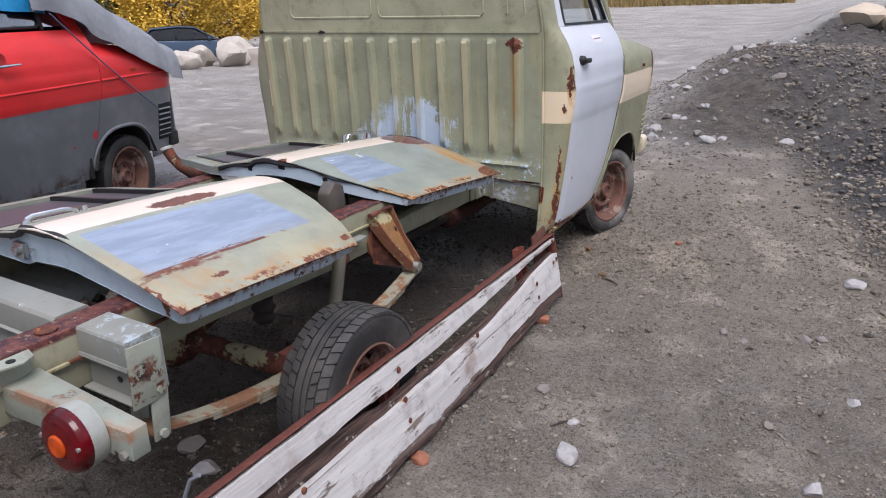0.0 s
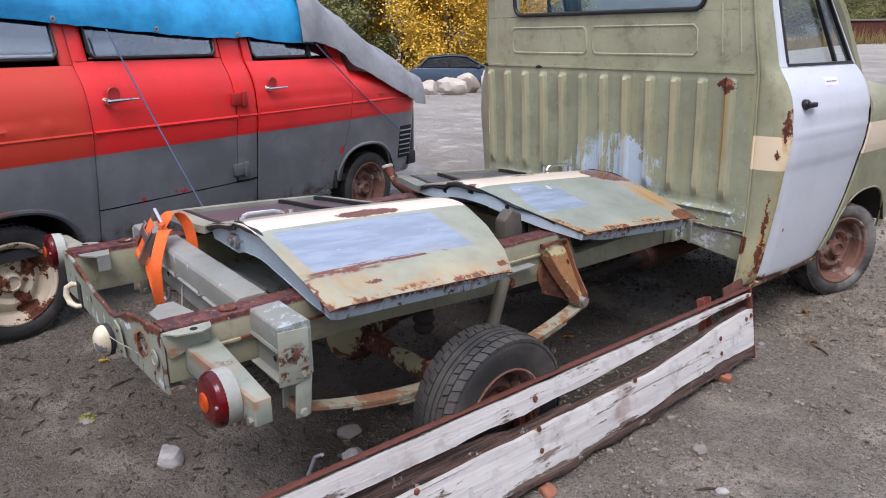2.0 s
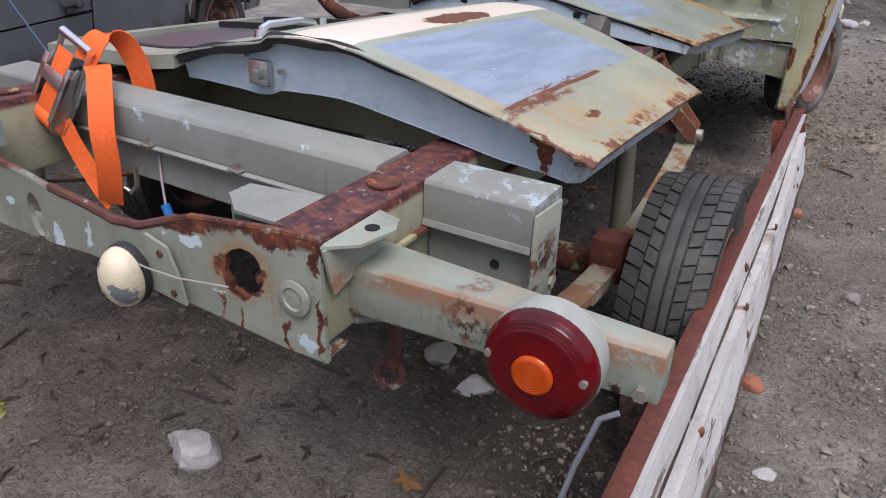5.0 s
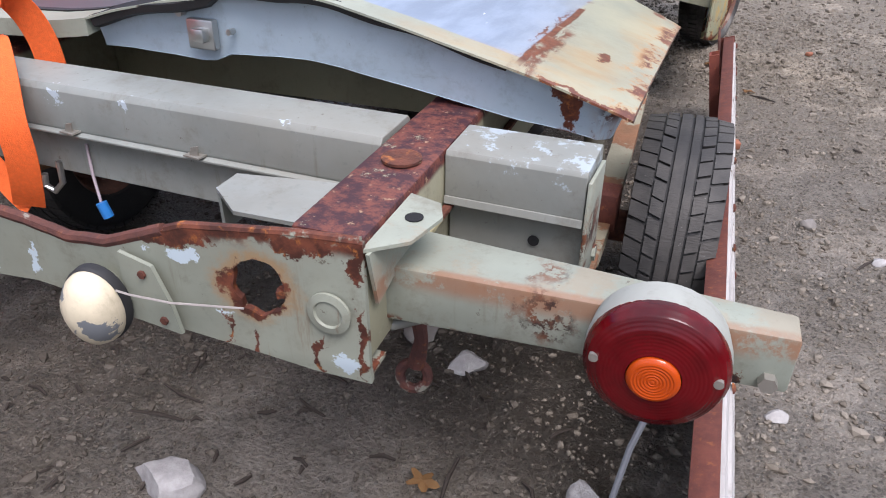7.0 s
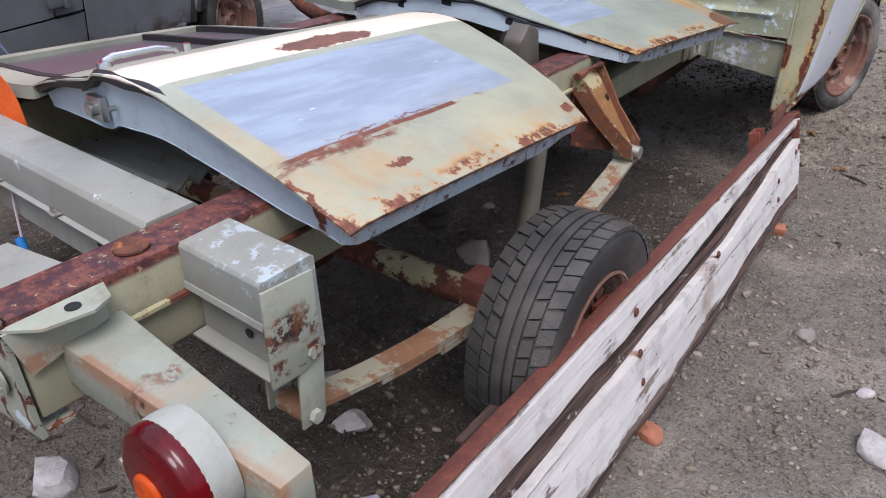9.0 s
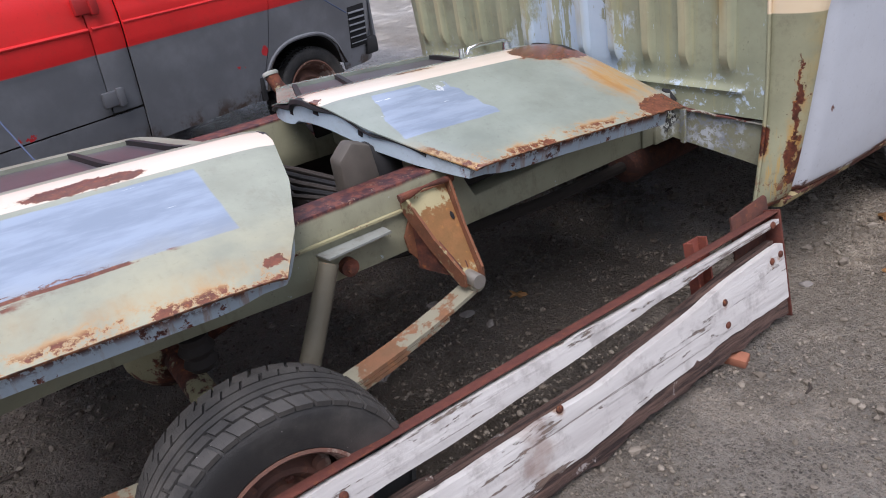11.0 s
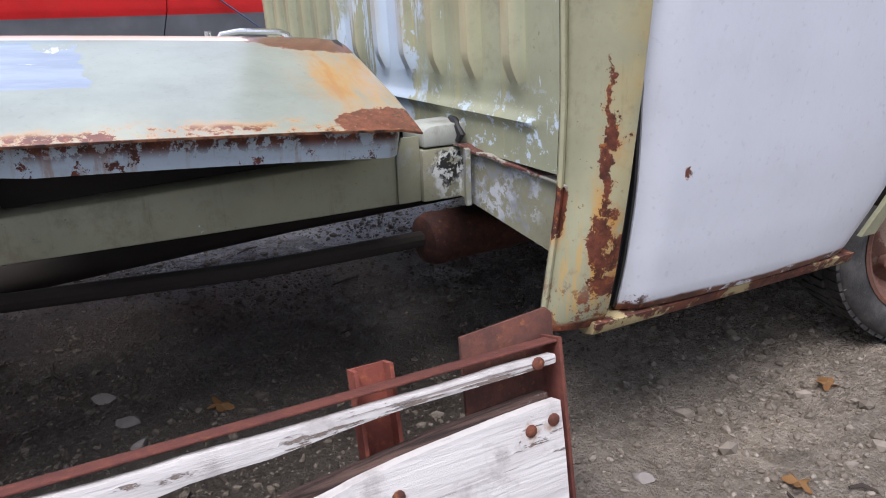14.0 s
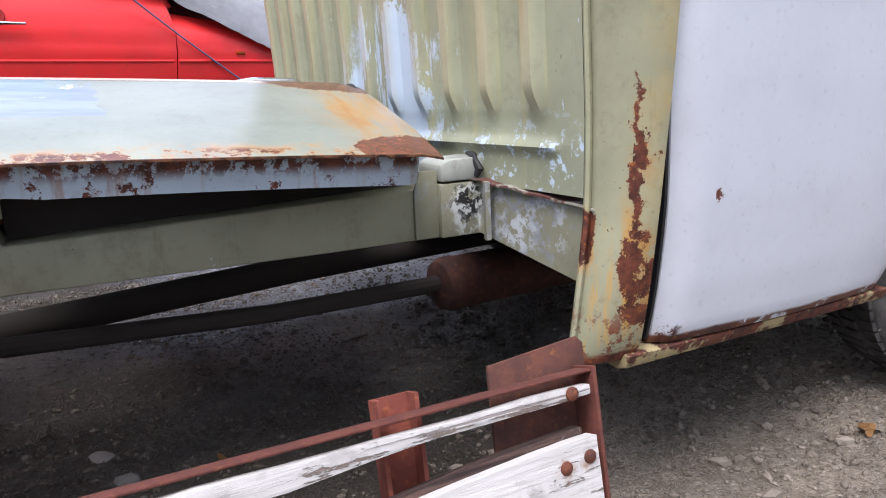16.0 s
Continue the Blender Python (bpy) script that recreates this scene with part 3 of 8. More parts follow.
def lens(name, colour, rough=0.22):
    t = Tree(name)
    ring = t.noise(9.0, 4.0)
    c = t.mix(t.step(ring, 0.35, 0.65), tuple(x * 0.4 for x in colour), colour)
    return t.done(c, rough, 0.0, t.noise(60.0, 3.0), 0.1, 0.002, Specular_IOR_Level=0.2, Coat_Weight=0.35, Coat_Roughness=0.04)


red_lens = lens("red_lamp_lens", (0.11, 0.0005, 0.003))
amber_lens = lens("amber_lamp_lens", (0.44, 0.055, 0.003))


def wood_material():
    t = Tree("flaking_white_painted_wood")
    grain = t.noise(1.0, 8.0, 0.7, stretch=(34.0, 1.6, 34.0))
    wood = t.mix(t.step(grain, 0.3, 0.7), (0.075, 0.052, 0.042), (0.22, 0.175, 0.145))
    white = t.mix(t.step(t.noise(1.0, 6.0, stretch=(20.0, 2.0, 20.0)), 0.3, 0.7), (0.46, 0.44, 0.425), (0.60, 0.585, 0.56))
    white = t.mix(t.math("MULTIPLY", t.step(t.noise(9.0, 7.0, 0.7), 0.50, 0.66), 0.55), white, (0.27, 0.245, 0.235))
    flake = t.math("ADD", t.math("MULTIPLY", grain, 0.50), t.math("MULTIPLY", t.noise(6.0, 8.0, 0.75, stretch=(1.6, 0.5, 1.6)), 0.62))
    low = t.step(t.axis(2), 0.10, 0.03)
    m = t.step(t.math("ADD", flake, t.math("MULTIPLY", low, 0.16)), 0.628, 0.650)
    crack = t.step(t.noise(1.0, 5.0, 0.6, stretch=(90.0, 0.8, 90.0)), 0.65, 0.68)
    m = t.most(m, t.math("MULTIPLY", crack, 0.7))
    c = t.mix(m, white, wood)
    stain = t.math("MULTIPLY", t.step(t.noise(3.0, 5.0), 0.60, 0.72), 0.5)
    c = t.mix(stain, c, (0.20, 0.10, 0.06))
    rings = t.most(*[t.blob((0.0, y, z), (0.2, 0.022, 0.020), 0.7, 20.0, 0.9) for y, z in ((-0.03, 0.258), (-0.078, 0.251), (-0.33, 0.215), (-1.02, 0.222), (-1.62, 0.215))])
    c = t.mix(t.math("MULTIPLY", rings, 0.75), c, (0.27, 0.13, 0.055))
    return t.done(c, 0.85, 0.0, t.math("ADD", grain, t.math("MULTIPLY", m, -0.6)), 0.8, 0.006)


wood_white = wood_material()
def rotten_material():
    t = Tree("rotten_dark_timber")
    fibre = t.noise(1.0, 9.0, 0.75, stretch=(70.0, 3.0, 70.0))
    c = t.mix(t.step(fibre, 0.36, 0.66), (0.022, 0.012, 0.010), (0.150, 0.090, 0.070))
    c = t.mix(t.math("MULTIPLY", t.step(t.noise(11.0, 8.0, 0.75), 0.60, 0.64), 0.8), c, (0.40, 0.37, 0.34))
    return t.done(c, 0.95, 0.0, fibre, 1.0, 0.012)


wood_dark = rotten_material()


def tarp_material(name, a, b, rough=0.45):
    t = Tree(name)
    crease = t.noise(3.0, 8.0, 0.7)
    fine = t.noise(14.0, 5.0, 0.6)
    c = t.mix(t.step(crease, 0.3, 0.7), a, b)
    return t.done(c, rough, 0.0, t.math("ADD", crease, t.math("MULTIPLY", fine, 0.25)), 0.35, 0.04)


tarp_blue = tarp_material("blue_tarpaulin", (0.015, 0.24, 0.52), (0.03, 0.40, 0.76))
tarp_grey = tarp_material("grey_tarpaulin", (0.19, 0.197, 0.21), (0.31, 0.318, 0.335), 0.55)


def ground_material():
    t = Tree("wet_gravel_and_mud")
    big, mid, fine = t.noise(0.35, 6.0), t.noise(2.2, 8.0, 0.7), t.noise(30.0, 9.0, 0.8)
    clod, gravel = t.noise(11.0, 8.0, 0.75), t.noise(75.0, 6.0, 0.7)
    c = t.mix(t.step(big, 0.35, 0.65), (0.345, 0.296, 0.240), (0.400, 0.352, 0.296))
    c = t.mix(t.math("MULTIPLY", t.step(mid, 0.42, 0.68), 0.55), c, (0.235, 0.193, 0.142))
    # smooth muddy pans between patches of loose gravel
    loose = t.step(t.noise(2.6, 9.0, 0.72), 0.40, 0.60)
    rough = t.math("ADD", 0.45, t.math("MULTIPLY", loose, 0.55))
    c = t.mix(t.math("MULTIPLY", loose, 0.22), c, (0.250, 0.217, 0.175))
    c = t.mix(t.math("MULTIPLY", t.step(t.noise(1.3, 9.0, 0.7), 0.50, 0.68), 0.22), c, (0.40, 0.382, 0.360))
    c = t.mix(t.math("MULTIPLY", t.math("MULTIPLY", t.step(clod, 0.52, 0.64), 0.5), rough), c, (0.112, 0.090, 0.064))
    c = t.mix(t.math("MULTIPLY", t.math("MULTIPLY", t.step(fine, 0.52, 0.62), 0.65), rough), c, (0.078, 0.061, 0.043))
    c = t.mix(t.math("MULTIPLY", t.math("MULTIPLY", t.step(fine, 0.46, 0.36), 0.60), rough), c, (0.42, 0.378, 0.31))
    grit, tone = t.voronoi(95.0), t.voronoi(95.0, out="Color")
    sep = t.node("ShaderNodeSeparateColor")
    t.put(tone, sep.inputs[0])
    pale = t.math("MULTIPLY", t.step(sep.outputs[0], 0.72, 0.80), t.step(grit, 0.55, 0.40))
    dark = t.math("MULTIPLY", t.step(sep.outputs[1], 0.70, 0.78), t.step(grit, 0.55, 0.40))
    c = t.mix(t.math("MULTIPLY", pale, 0.4), c, (0.36, 0.34, 0.30))
    c = t.mix(t.math("MULTIPLY", t.math("MULTIPLY", dark, 0.65), rough), c, (0.055, 0.046, 0.038))
    # damp dark earth where the vehicles stand, painted darker in place of their shade
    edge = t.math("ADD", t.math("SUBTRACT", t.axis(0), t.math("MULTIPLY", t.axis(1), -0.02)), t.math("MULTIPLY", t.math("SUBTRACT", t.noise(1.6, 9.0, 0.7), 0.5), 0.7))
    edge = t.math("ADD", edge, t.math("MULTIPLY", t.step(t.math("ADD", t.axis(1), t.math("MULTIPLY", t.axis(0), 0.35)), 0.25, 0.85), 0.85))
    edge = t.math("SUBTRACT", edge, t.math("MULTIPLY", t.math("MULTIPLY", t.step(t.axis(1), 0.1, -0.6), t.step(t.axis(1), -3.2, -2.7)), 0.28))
    ragged_y = t.math("ADD", t.axis(1), t.math("MULTIPLY", t.math("SUBTRACT", t.noise(1.2, 9.0, 0.72), 0.5), 1.6))
    damp_shade = t.math("MULTIPLY", t.step(edge, 1.02, 0.55), t.math("MULTIPLY", t.step(ragged_y, 1.7, 0.6), t.math("ADD", 0.30, t.math("MULTIPLY", t.step(ragged_y, -2.6, -1.9), 0.70))))
    # drier, paler strip before the cab, lightened further against the cab's shade
    dry = t.math("MULTIPLY", t.step(ragged_y, -0.5, 0.9), t.math("MULTIPLY", t.step(t.axis(1), 4.2, 2.4), t.step(edge, 0.9, 1.5)))
    c = t.mix(t.math("MULTIPLY", dry, 0.85), c, t.mix(t.step(fine, 0.42, 0.60), (0.47, 0.400, 0.312), (0.29, 0.238, 0.172)))
    c = t.mix(t.math("MULTIPLY", damp_shade, 0.82), c, (0.050, 0.039, 0.029))
    # sky sheen on slick mud between the two vehicles, painted in as blue-grey
    sky_sheen = t.math("MULTIPLY", t.step(t.math("SUBTRACT", edge, t.math("MULTIPLY", t.axis(1), 0.1)), -0.70, -1.0), t.math("MULTIPLY", t.step(t.axis(1), -0.9, -0.3), t.step(t.axis(1), 2.6, 1.8)))
    c = t.mix(t.math("MULTIPLY", sky_sheen, 0.85), c, t.mix(t.step(clod, 0.40, 0.60), (0.21, 0.22, 0.245), (0.33, 0.34, 0.37)))
    # spoil: a dark wet bank at the side, a brown stony heap before the truck, pale packed track uphill
    wob = t.math("MULTIPLY", t.math("SUBTRACT", t.noise(0.9, 8.0, 0.7), 0.5), 1.4)
    v = t.math("ADD", t.math("MULTIPLY", t.axis(0), 0.969), t.math("MULTIPLY", t.axis(1), 0.245))
    v = t.math("ADD", t.math("SUBTRACT", v, 2.857), t.math("MULTIPLY", t.math("SUBTRACT", t.noise(1.7, 9.0, 0.75), 0.5), 0.9))
    away = t.math("MULTIPLY", t.math("MAXIMUM", t.math("SUBTRACT", t.axis(1), 8.5), 0.0), 0.32)
    v = t.math("SUBTRACT", v, away)
    flank = t.math("SUBTRACT", t.math("ADD", t.math("ADD", t.axis(0), t.math("MULTIPLY", t.axis(1), 0.03)), wob), away)
    heap = t.math("MULTIPLY", t.step(t.math("ADD", t.axis(1), wob), 4.6, 5.3), t.step(t.math("ADD", flank, t.math("MULTIPLY", t.math("SUBTRACT", t.noise(4.0, 8.0, 0.75), 0.5), 2.2)), -0.3, 0.9))
    side = t.step(v, -0.12, 0.22)
    bank = t.most(side, heap)
    lump = t.step(t.noise(7.0, 9.0, 0.8), 0.38, 0.64)
    wet = t.mix(lump, (0.020, 0.020, 0.022), (0.085, 0.081, 0.080))
    upper = t.mix(lump, (0.062, 0.054, 0.046), (0.215, 0.192, 0.165))
    brown = t.mix(lump, (0.075, 0.060, 0.044), (0.255, 0.214, 0.168))
    trough = t.math("MULTIPLY", t.math("MULTIPLY", t.step(v, 0.1, 0.45), t.step(v, 1.7, 0.8)), t.step(t.axis(1), 6.5, 4.0))
    soil = t.mix(trough, t.mix(side, brown, upper), wet)
    c = t.mix(t.math("MULTIPLY", bank, 0.92), c, soil)
    far = t.step(t.math("SUBTRACT", t.axis(1), t.math("MULTIPLY", t.axis(0), 0.4)), 3.0, 7.0)
    track = t.mix(t.step(t.noise(1.0, 7.0, 0.62, stretch=(0.55, 0.9, 1.0)), 0.30, 0.70), (0.38, 0.350, 0.305), (0.60, 0.575, 0.535))
    c = t.mix(t.math("MULTIPLY", t.math("MULTIPLY", far, t.math("SUBTRACT", 1.0, bank)), 0.75), c, track)
    damp = t.step(t.noise(0.8, 5.0), 0.42, 0.62)
    r = t.math("ADD", 0.58, t.math("MULTIPLY", damp, 0.34))
    r = t.math("SUBTRACT", r, t.math("ADD", t.math("MULTIPLY", t.most(damp_shade, trough), 0.20), t.math("MULTIPLY", sky_sheen, 0.30)))
    b = t.math("ADD", t.math("MULTIPLY", t.math("SUBTRACT", 1.0, fine), 1.1), t.math("MULTIPLY", clod, 1.0))
    b = t.math("ADD", b, t.math("MULTIPLY", t.math("SUBTRACT", 1.0, grit), 0.5))
    c = t.mix(t.math("MULTIPLY", t.step(gravel, 0.55, 0.64), t.math("MULTIPLY", rough, 0.7)), c, (0.070, 0.056, 0.040))
    c = t.mix(t.math("MULTIPLY", t.step(gravel, 0.44, 0.36), 0.35), c, (0.44, 0.405, 0.34))
    b = t.math("ADD", b, t.math("MULTIPLY", t.math("SUBTRACT", 1.0, gravel), 0.6))
    b = t.math("ADD", t.math("MULTIPLY", b, t.math("ADD", rough, bank)), t.math("MULTIPLY", mid, 1.2))
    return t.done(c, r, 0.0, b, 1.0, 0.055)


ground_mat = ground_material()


def pebble_material():
    t = Tree("loose_pebbles")
    g = t.node("ShaderNodeNewGeometry").outputs["Random Per Island"]
    c = t.mix(t.math("POWER", g, 2.2), (0.090, 0.073, 0.055), (0.25, 0.218, 0.176))
    c = t.mix(t.math("MULTIPLY", t.noise(40.0), 0.5), c, (0.19, 0.162, 0.125))
    # pebbles share the ground's painted shade and damp under the vehicles
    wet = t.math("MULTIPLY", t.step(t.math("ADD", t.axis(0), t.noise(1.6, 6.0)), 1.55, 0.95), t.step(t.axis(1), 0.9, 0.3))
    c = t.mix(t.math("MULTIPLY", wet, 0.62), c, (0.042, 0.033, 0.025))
    return t.done(c, 0.8, 0.0, t.noise(60.0), 0.3, 0.003)


pebble_mat = pebble_material()


def clod_material():
    t = Tree("spoil_clods")
    g = t.node("ShaderNodeNewGeometry").outputs["Random Per Island"]
    c = t.mix(t.step(g, 0.0, 0.85), (0.040, 0.036, 0.032), (0.135, 0.120, 0.102))
    c = t.mix(t.step(g, 0.93, 0.96), c, (0.34, 0.315, 0.28))
    return t.done(t.mix(t.math("MULTIPLY", t.noise(30.0), 0.4), c, (0.07, 0.062, 0.054)), 0.75, 0.0, t.noise(50.0), 0.5, 0.004)


clod_mat = clod_material()


def foliage(name, a, b):
    t = Tree(name)
    g = t.node("ShaderNodeNewGeometry").outputs["Random Per Island"]
    c = t.mix(g, a, b)
    return t.done(c, 0.7, 0.0, Subsurface_Weight=0.0)


leaf_yellow = foliage("autumn_leaves", (0.44, 0.27, 0.022), (0.76, 0.50, 0.06))
leaf_green = foliage("dull_green_leaves", (0.10, 0.115, 0.034), (0.22, 0.215, 0.075))
leaf_conifer = foliage("conifer_needles", (0.025, 0.04, 0.022), (0.07, 0.085, 0.05))
grass_dry = foliage("dry_grass", (0.09, 0.075, 0.028), (0.36, 0.25, 0.09))
hill_mat = plain("wooded_hill", (0.075, 0.085, 0.085), 0.95, var=0.4, scale=0.05, bump=0.0)

# ---- mesh helpers ----
def box(bm, x0, x1, y0, y1, z0, z1, bevel=0.0, m=None):
    mat = Matrix.Translation(((x0 + x1) / 2, (y0 + y1) / 2, (z0 + z1) / 2)) @ Matrix.Diagonal((abs(x1 - x0), abs(y1 - y0), abs(z1 - z0), 1))
    vs = bmesh.ops.create_cube(bm, size=1, matrix=mat)["verts"]
    if bevel:
        made = bmesh.ops.bevel(bm, geom=list({e for v in vs for e in v.link_edges}), offset=bevel, segments=2, affect="EDGES", profile=0.5)
        vs = list({v for f in made["faces"] for v in f.verts} | {v for v in vs if v.is_valid})
    if m:
        bmesh.ops.transform(bm, matrix=m, verts=vs)
    return vs


def prism(bm, pts, a, b, axis=1, bevel=0.0):
    """A closed outline of (p, q) drawn out from a to b along an axis (the other two axes in order)."""
    def at(p, q, r):
        return {0: (r, p, q), 1: (p, r, q), 2: (p, q, r)}[axis]
    one = [bm.verts.new(at(p, q, a)) for p, q in pts]
    two = [bm.verts.new(at(p, q, b)) for p, q in pts]
    fs = [bm.faces.new(one), bm.faces.new(two[::-1])]
    n = len(pts)
    for i in range(n):
        fs.append(bm.faces.new((one[i], two[i], two[(i + 1) % n], one[(i + 1) % n])))
    bmesh.ops.recalc_face_normals(bm, faces=fs)
    if bevel:
        bmesh.ops.bevel(bm, geom=list({e for f in fs for e in f.edges}), offset=bevel, segments=2, affect="EDGES", profile=0.5)


def lathe(bm, profile, m=None, n=32, closed=False):
    """Turn (radius, height) pairs round the z axis, then lay by m."""
    rings = []
    for r, h in profile:
        if r < 1e-6:
            rings.append([bm.verts.new((0, 0, h))])
        else:
            rings.append([bm.verts.new((r * math.cos(2 * math.pi * i / n), r * math.sin(2 * math.pi * i / n), h)) for i in range(n)])
    pairs = list(zip(rings, rings[1:])) + ([(rings[-1], rings[0])] if closed else [])
    fs = []
    for a, b in pairs:
        for i in range(n):
            j = (i + 1) % n
            vs = [a[i % len(a)], a[j % len(a)], b[j % len(b)], b[i % len(b)]]
            vs = list(dict.fromkeys(vs))
            if len(vs) > 2:
                fs.append(bm.faces.new(vs))
    bmesh.ops.recalc_face_normals(bm, faces=fs)
    if m:
        bmesh.ops.transform(bm, matrix=m, verts=[v for ring in rings for v in ring])


def rod(bm, p, q, r0, r1=None, n=14):
    """A capped round bar between two places."""
    p, q = Vector(p), Vector(q)
    r1 = r0 if r1 is None else r1
    m = Matrix.Translation(p) @ (q - p).to_track_quat("Z", "Y").to_matrix().to_4x4()
    d = (q - p).length
    lathe(bm, [(0, 0), (r0, 0), (r1, d), (0, d)], m, n)


def tube(bm, pts, r, n=8, flat=None):
    """A bent bar along places; flat=(w, h) makes it a strip."""
    pts = [Vector(p) for p in pts]
    rings = []
    side = None
    for i, p in enumerate(pts):
        d = (pts[min(i + 1, len(pts) - 1)] - pts[max(i - 1, 0)]).normalized()
        side = (d.orthogonal() if side is None else side - d * side.dot(d)).normalized()
        up = d.cross(side)
        if flat:
            w, h = flat
            rings.append([bm.verts.new(p + side * a * w / 2 + up * b * h / 2) for a, b in ((-1, -1), (1, -1), (1, 1), (-1, 1))])
        else:
            rr = r[i] if isinstance(r, (list, tuple)) else r
            rings.append([bm.verts.new(p + (side * math.cos(2 * math.pi * k / n) + up * math.sin(2 * math.pi * k / n)) * rr) for k in range(n)])
    fs = []
    for a, b in zip(rings, rings[1:]):
        k = len(a)
        fs += [bm.faces.new((a[i], a[(i + 1) % k], b[(i + 1) % k], b[i])) for i in range(k)]
    fs += [bm.faces.new(rings[0]), bm.faces.new(rings[-1][::-1])]
    bmesh.ops.recalc_face_normals(bm, faces=fs)


def skin(bm, us, low, high, nv, place, off):
    """A sheet with thickness: columns at us, rows from low(u) to high(u); place(u, v) is the face, off the way to its back."""
    off = Vector(off)
    front, back = [], []
    for u in us:
        a, b = low(u) if callable(low) else low, high(u) if callable(high) else high
        col = [Vector(place(u, a + (b - a) * k / nv)) for k in range(nv + 1)]
        front.append([bm.verts.new(p) for p in col])
        back.append([bm.verts.new(p + off) for p in col])
    fs = []
    for g in (front, back):
        for c, d in zip(g, g[1:]):
            fs += [bm.faces.new((c[k], d[k], d[k + 1], c[k + 1])) for k in range(nv)]
    rim = [(front[0][k], back[0][k]) for k in range(nv + 1)] + [(front[i][nv], back[i][nv]) for i in range(1, len(us))]
    rim += [(front[-1][k], back[-1][k]) for k in range(nv - 1, -1, -1)] + [(front[i][0], back[i][0]) for i in range(len(us) - 2, 0, -1)]
    for (a, b), (c, d) in zip(rim, rim[1:] + rim[:1]):
        fs.append(bm.faces.new((a, b, d, c)))
    bmesh.ops.recalc_face_normals(bm, faces=fs)


def steps(a, b, n):
    return [a + (b - a) * i / n for i in range(n + 1)]


def curve_of(points):
    """A piecewise linear function through (x, y) pairs."""
    xs, ys = [p[0] for p in points], [p[1] for p in points]
    return lambda x: float(np.interp(x, xs, ys))


def mesh_of(name, bm, material, smooth=35):
    me = bpy.data.meshes.new(name)
    bm.to_mesh(me)
    bm.free()
    me.materials.append(material)
    if smooth and len(me.polygons):
        me.polygons.foreach_set("use_smooth", [True] * len(me.polygons))
        me.set_sharp_from_angle(angle=radians(smooth))
    return me


def part(name, bm, material, parent, label="", smooth=35):
    """One mesh under a thing or a part, in the thing's coordinates."""
    ob = new(name, mesh_of(name, bm, material, smooth))
    ob.parent = parent
    if label:
        ob["label"] = label
    return ob


def thing(name, label, category, m=None, group="", kind=""):
    ob = new(name)
    ob.empty_display_size = 0.1
    if m:
        ob.matrix_basis = m
    return tagged(ob, label, category, group, kind)


def single(name, bm, material, label, category, m=None, group="", kind="", smooth=35):
    ob = new(name, mesh_of(name, bm, material, smooth))
    if m:
        ob.matrix_basis = m
    return tagged(ob, label, category, group, kind)


def fresh():
    return bmesh.new()


def rough_stone(bm, centre, size, seed, subdiv=2, squash=(1, 1, 0.7)):
    c = Vector(centre)
    vs = bmesh.ops.create_icosphere(bm, subdivisions=subdiv, radius=1.0)["verts"]
    rng = random.Random(seed)
    cuts = [(Vector((rng.uniform(-1, 1), rng.uniform(-1, 1), rng.uniform(-0.6, 1))).normalized(), rng.uniform(0.55, 0.85)) for _ in range(9)]
    for v in vs:
        p = v.co.copy()
        for n, d in cuts:
            over = p.dot(n) - d
            if over > 0:
                p -= n * over
        p *= 1 + 0.10 * noise.noise(p * 2.5 + Vector((seed, 0, 0)))
        v.co = c + Vector((p.x * size * squash[0], p.y * size * squash[1], p.z * size * squash[2]))

# ---- ground ----
def smooth01(x):
    x = max(0.0, min(1.0, x))
    return x * x * (3 - 2 * x)


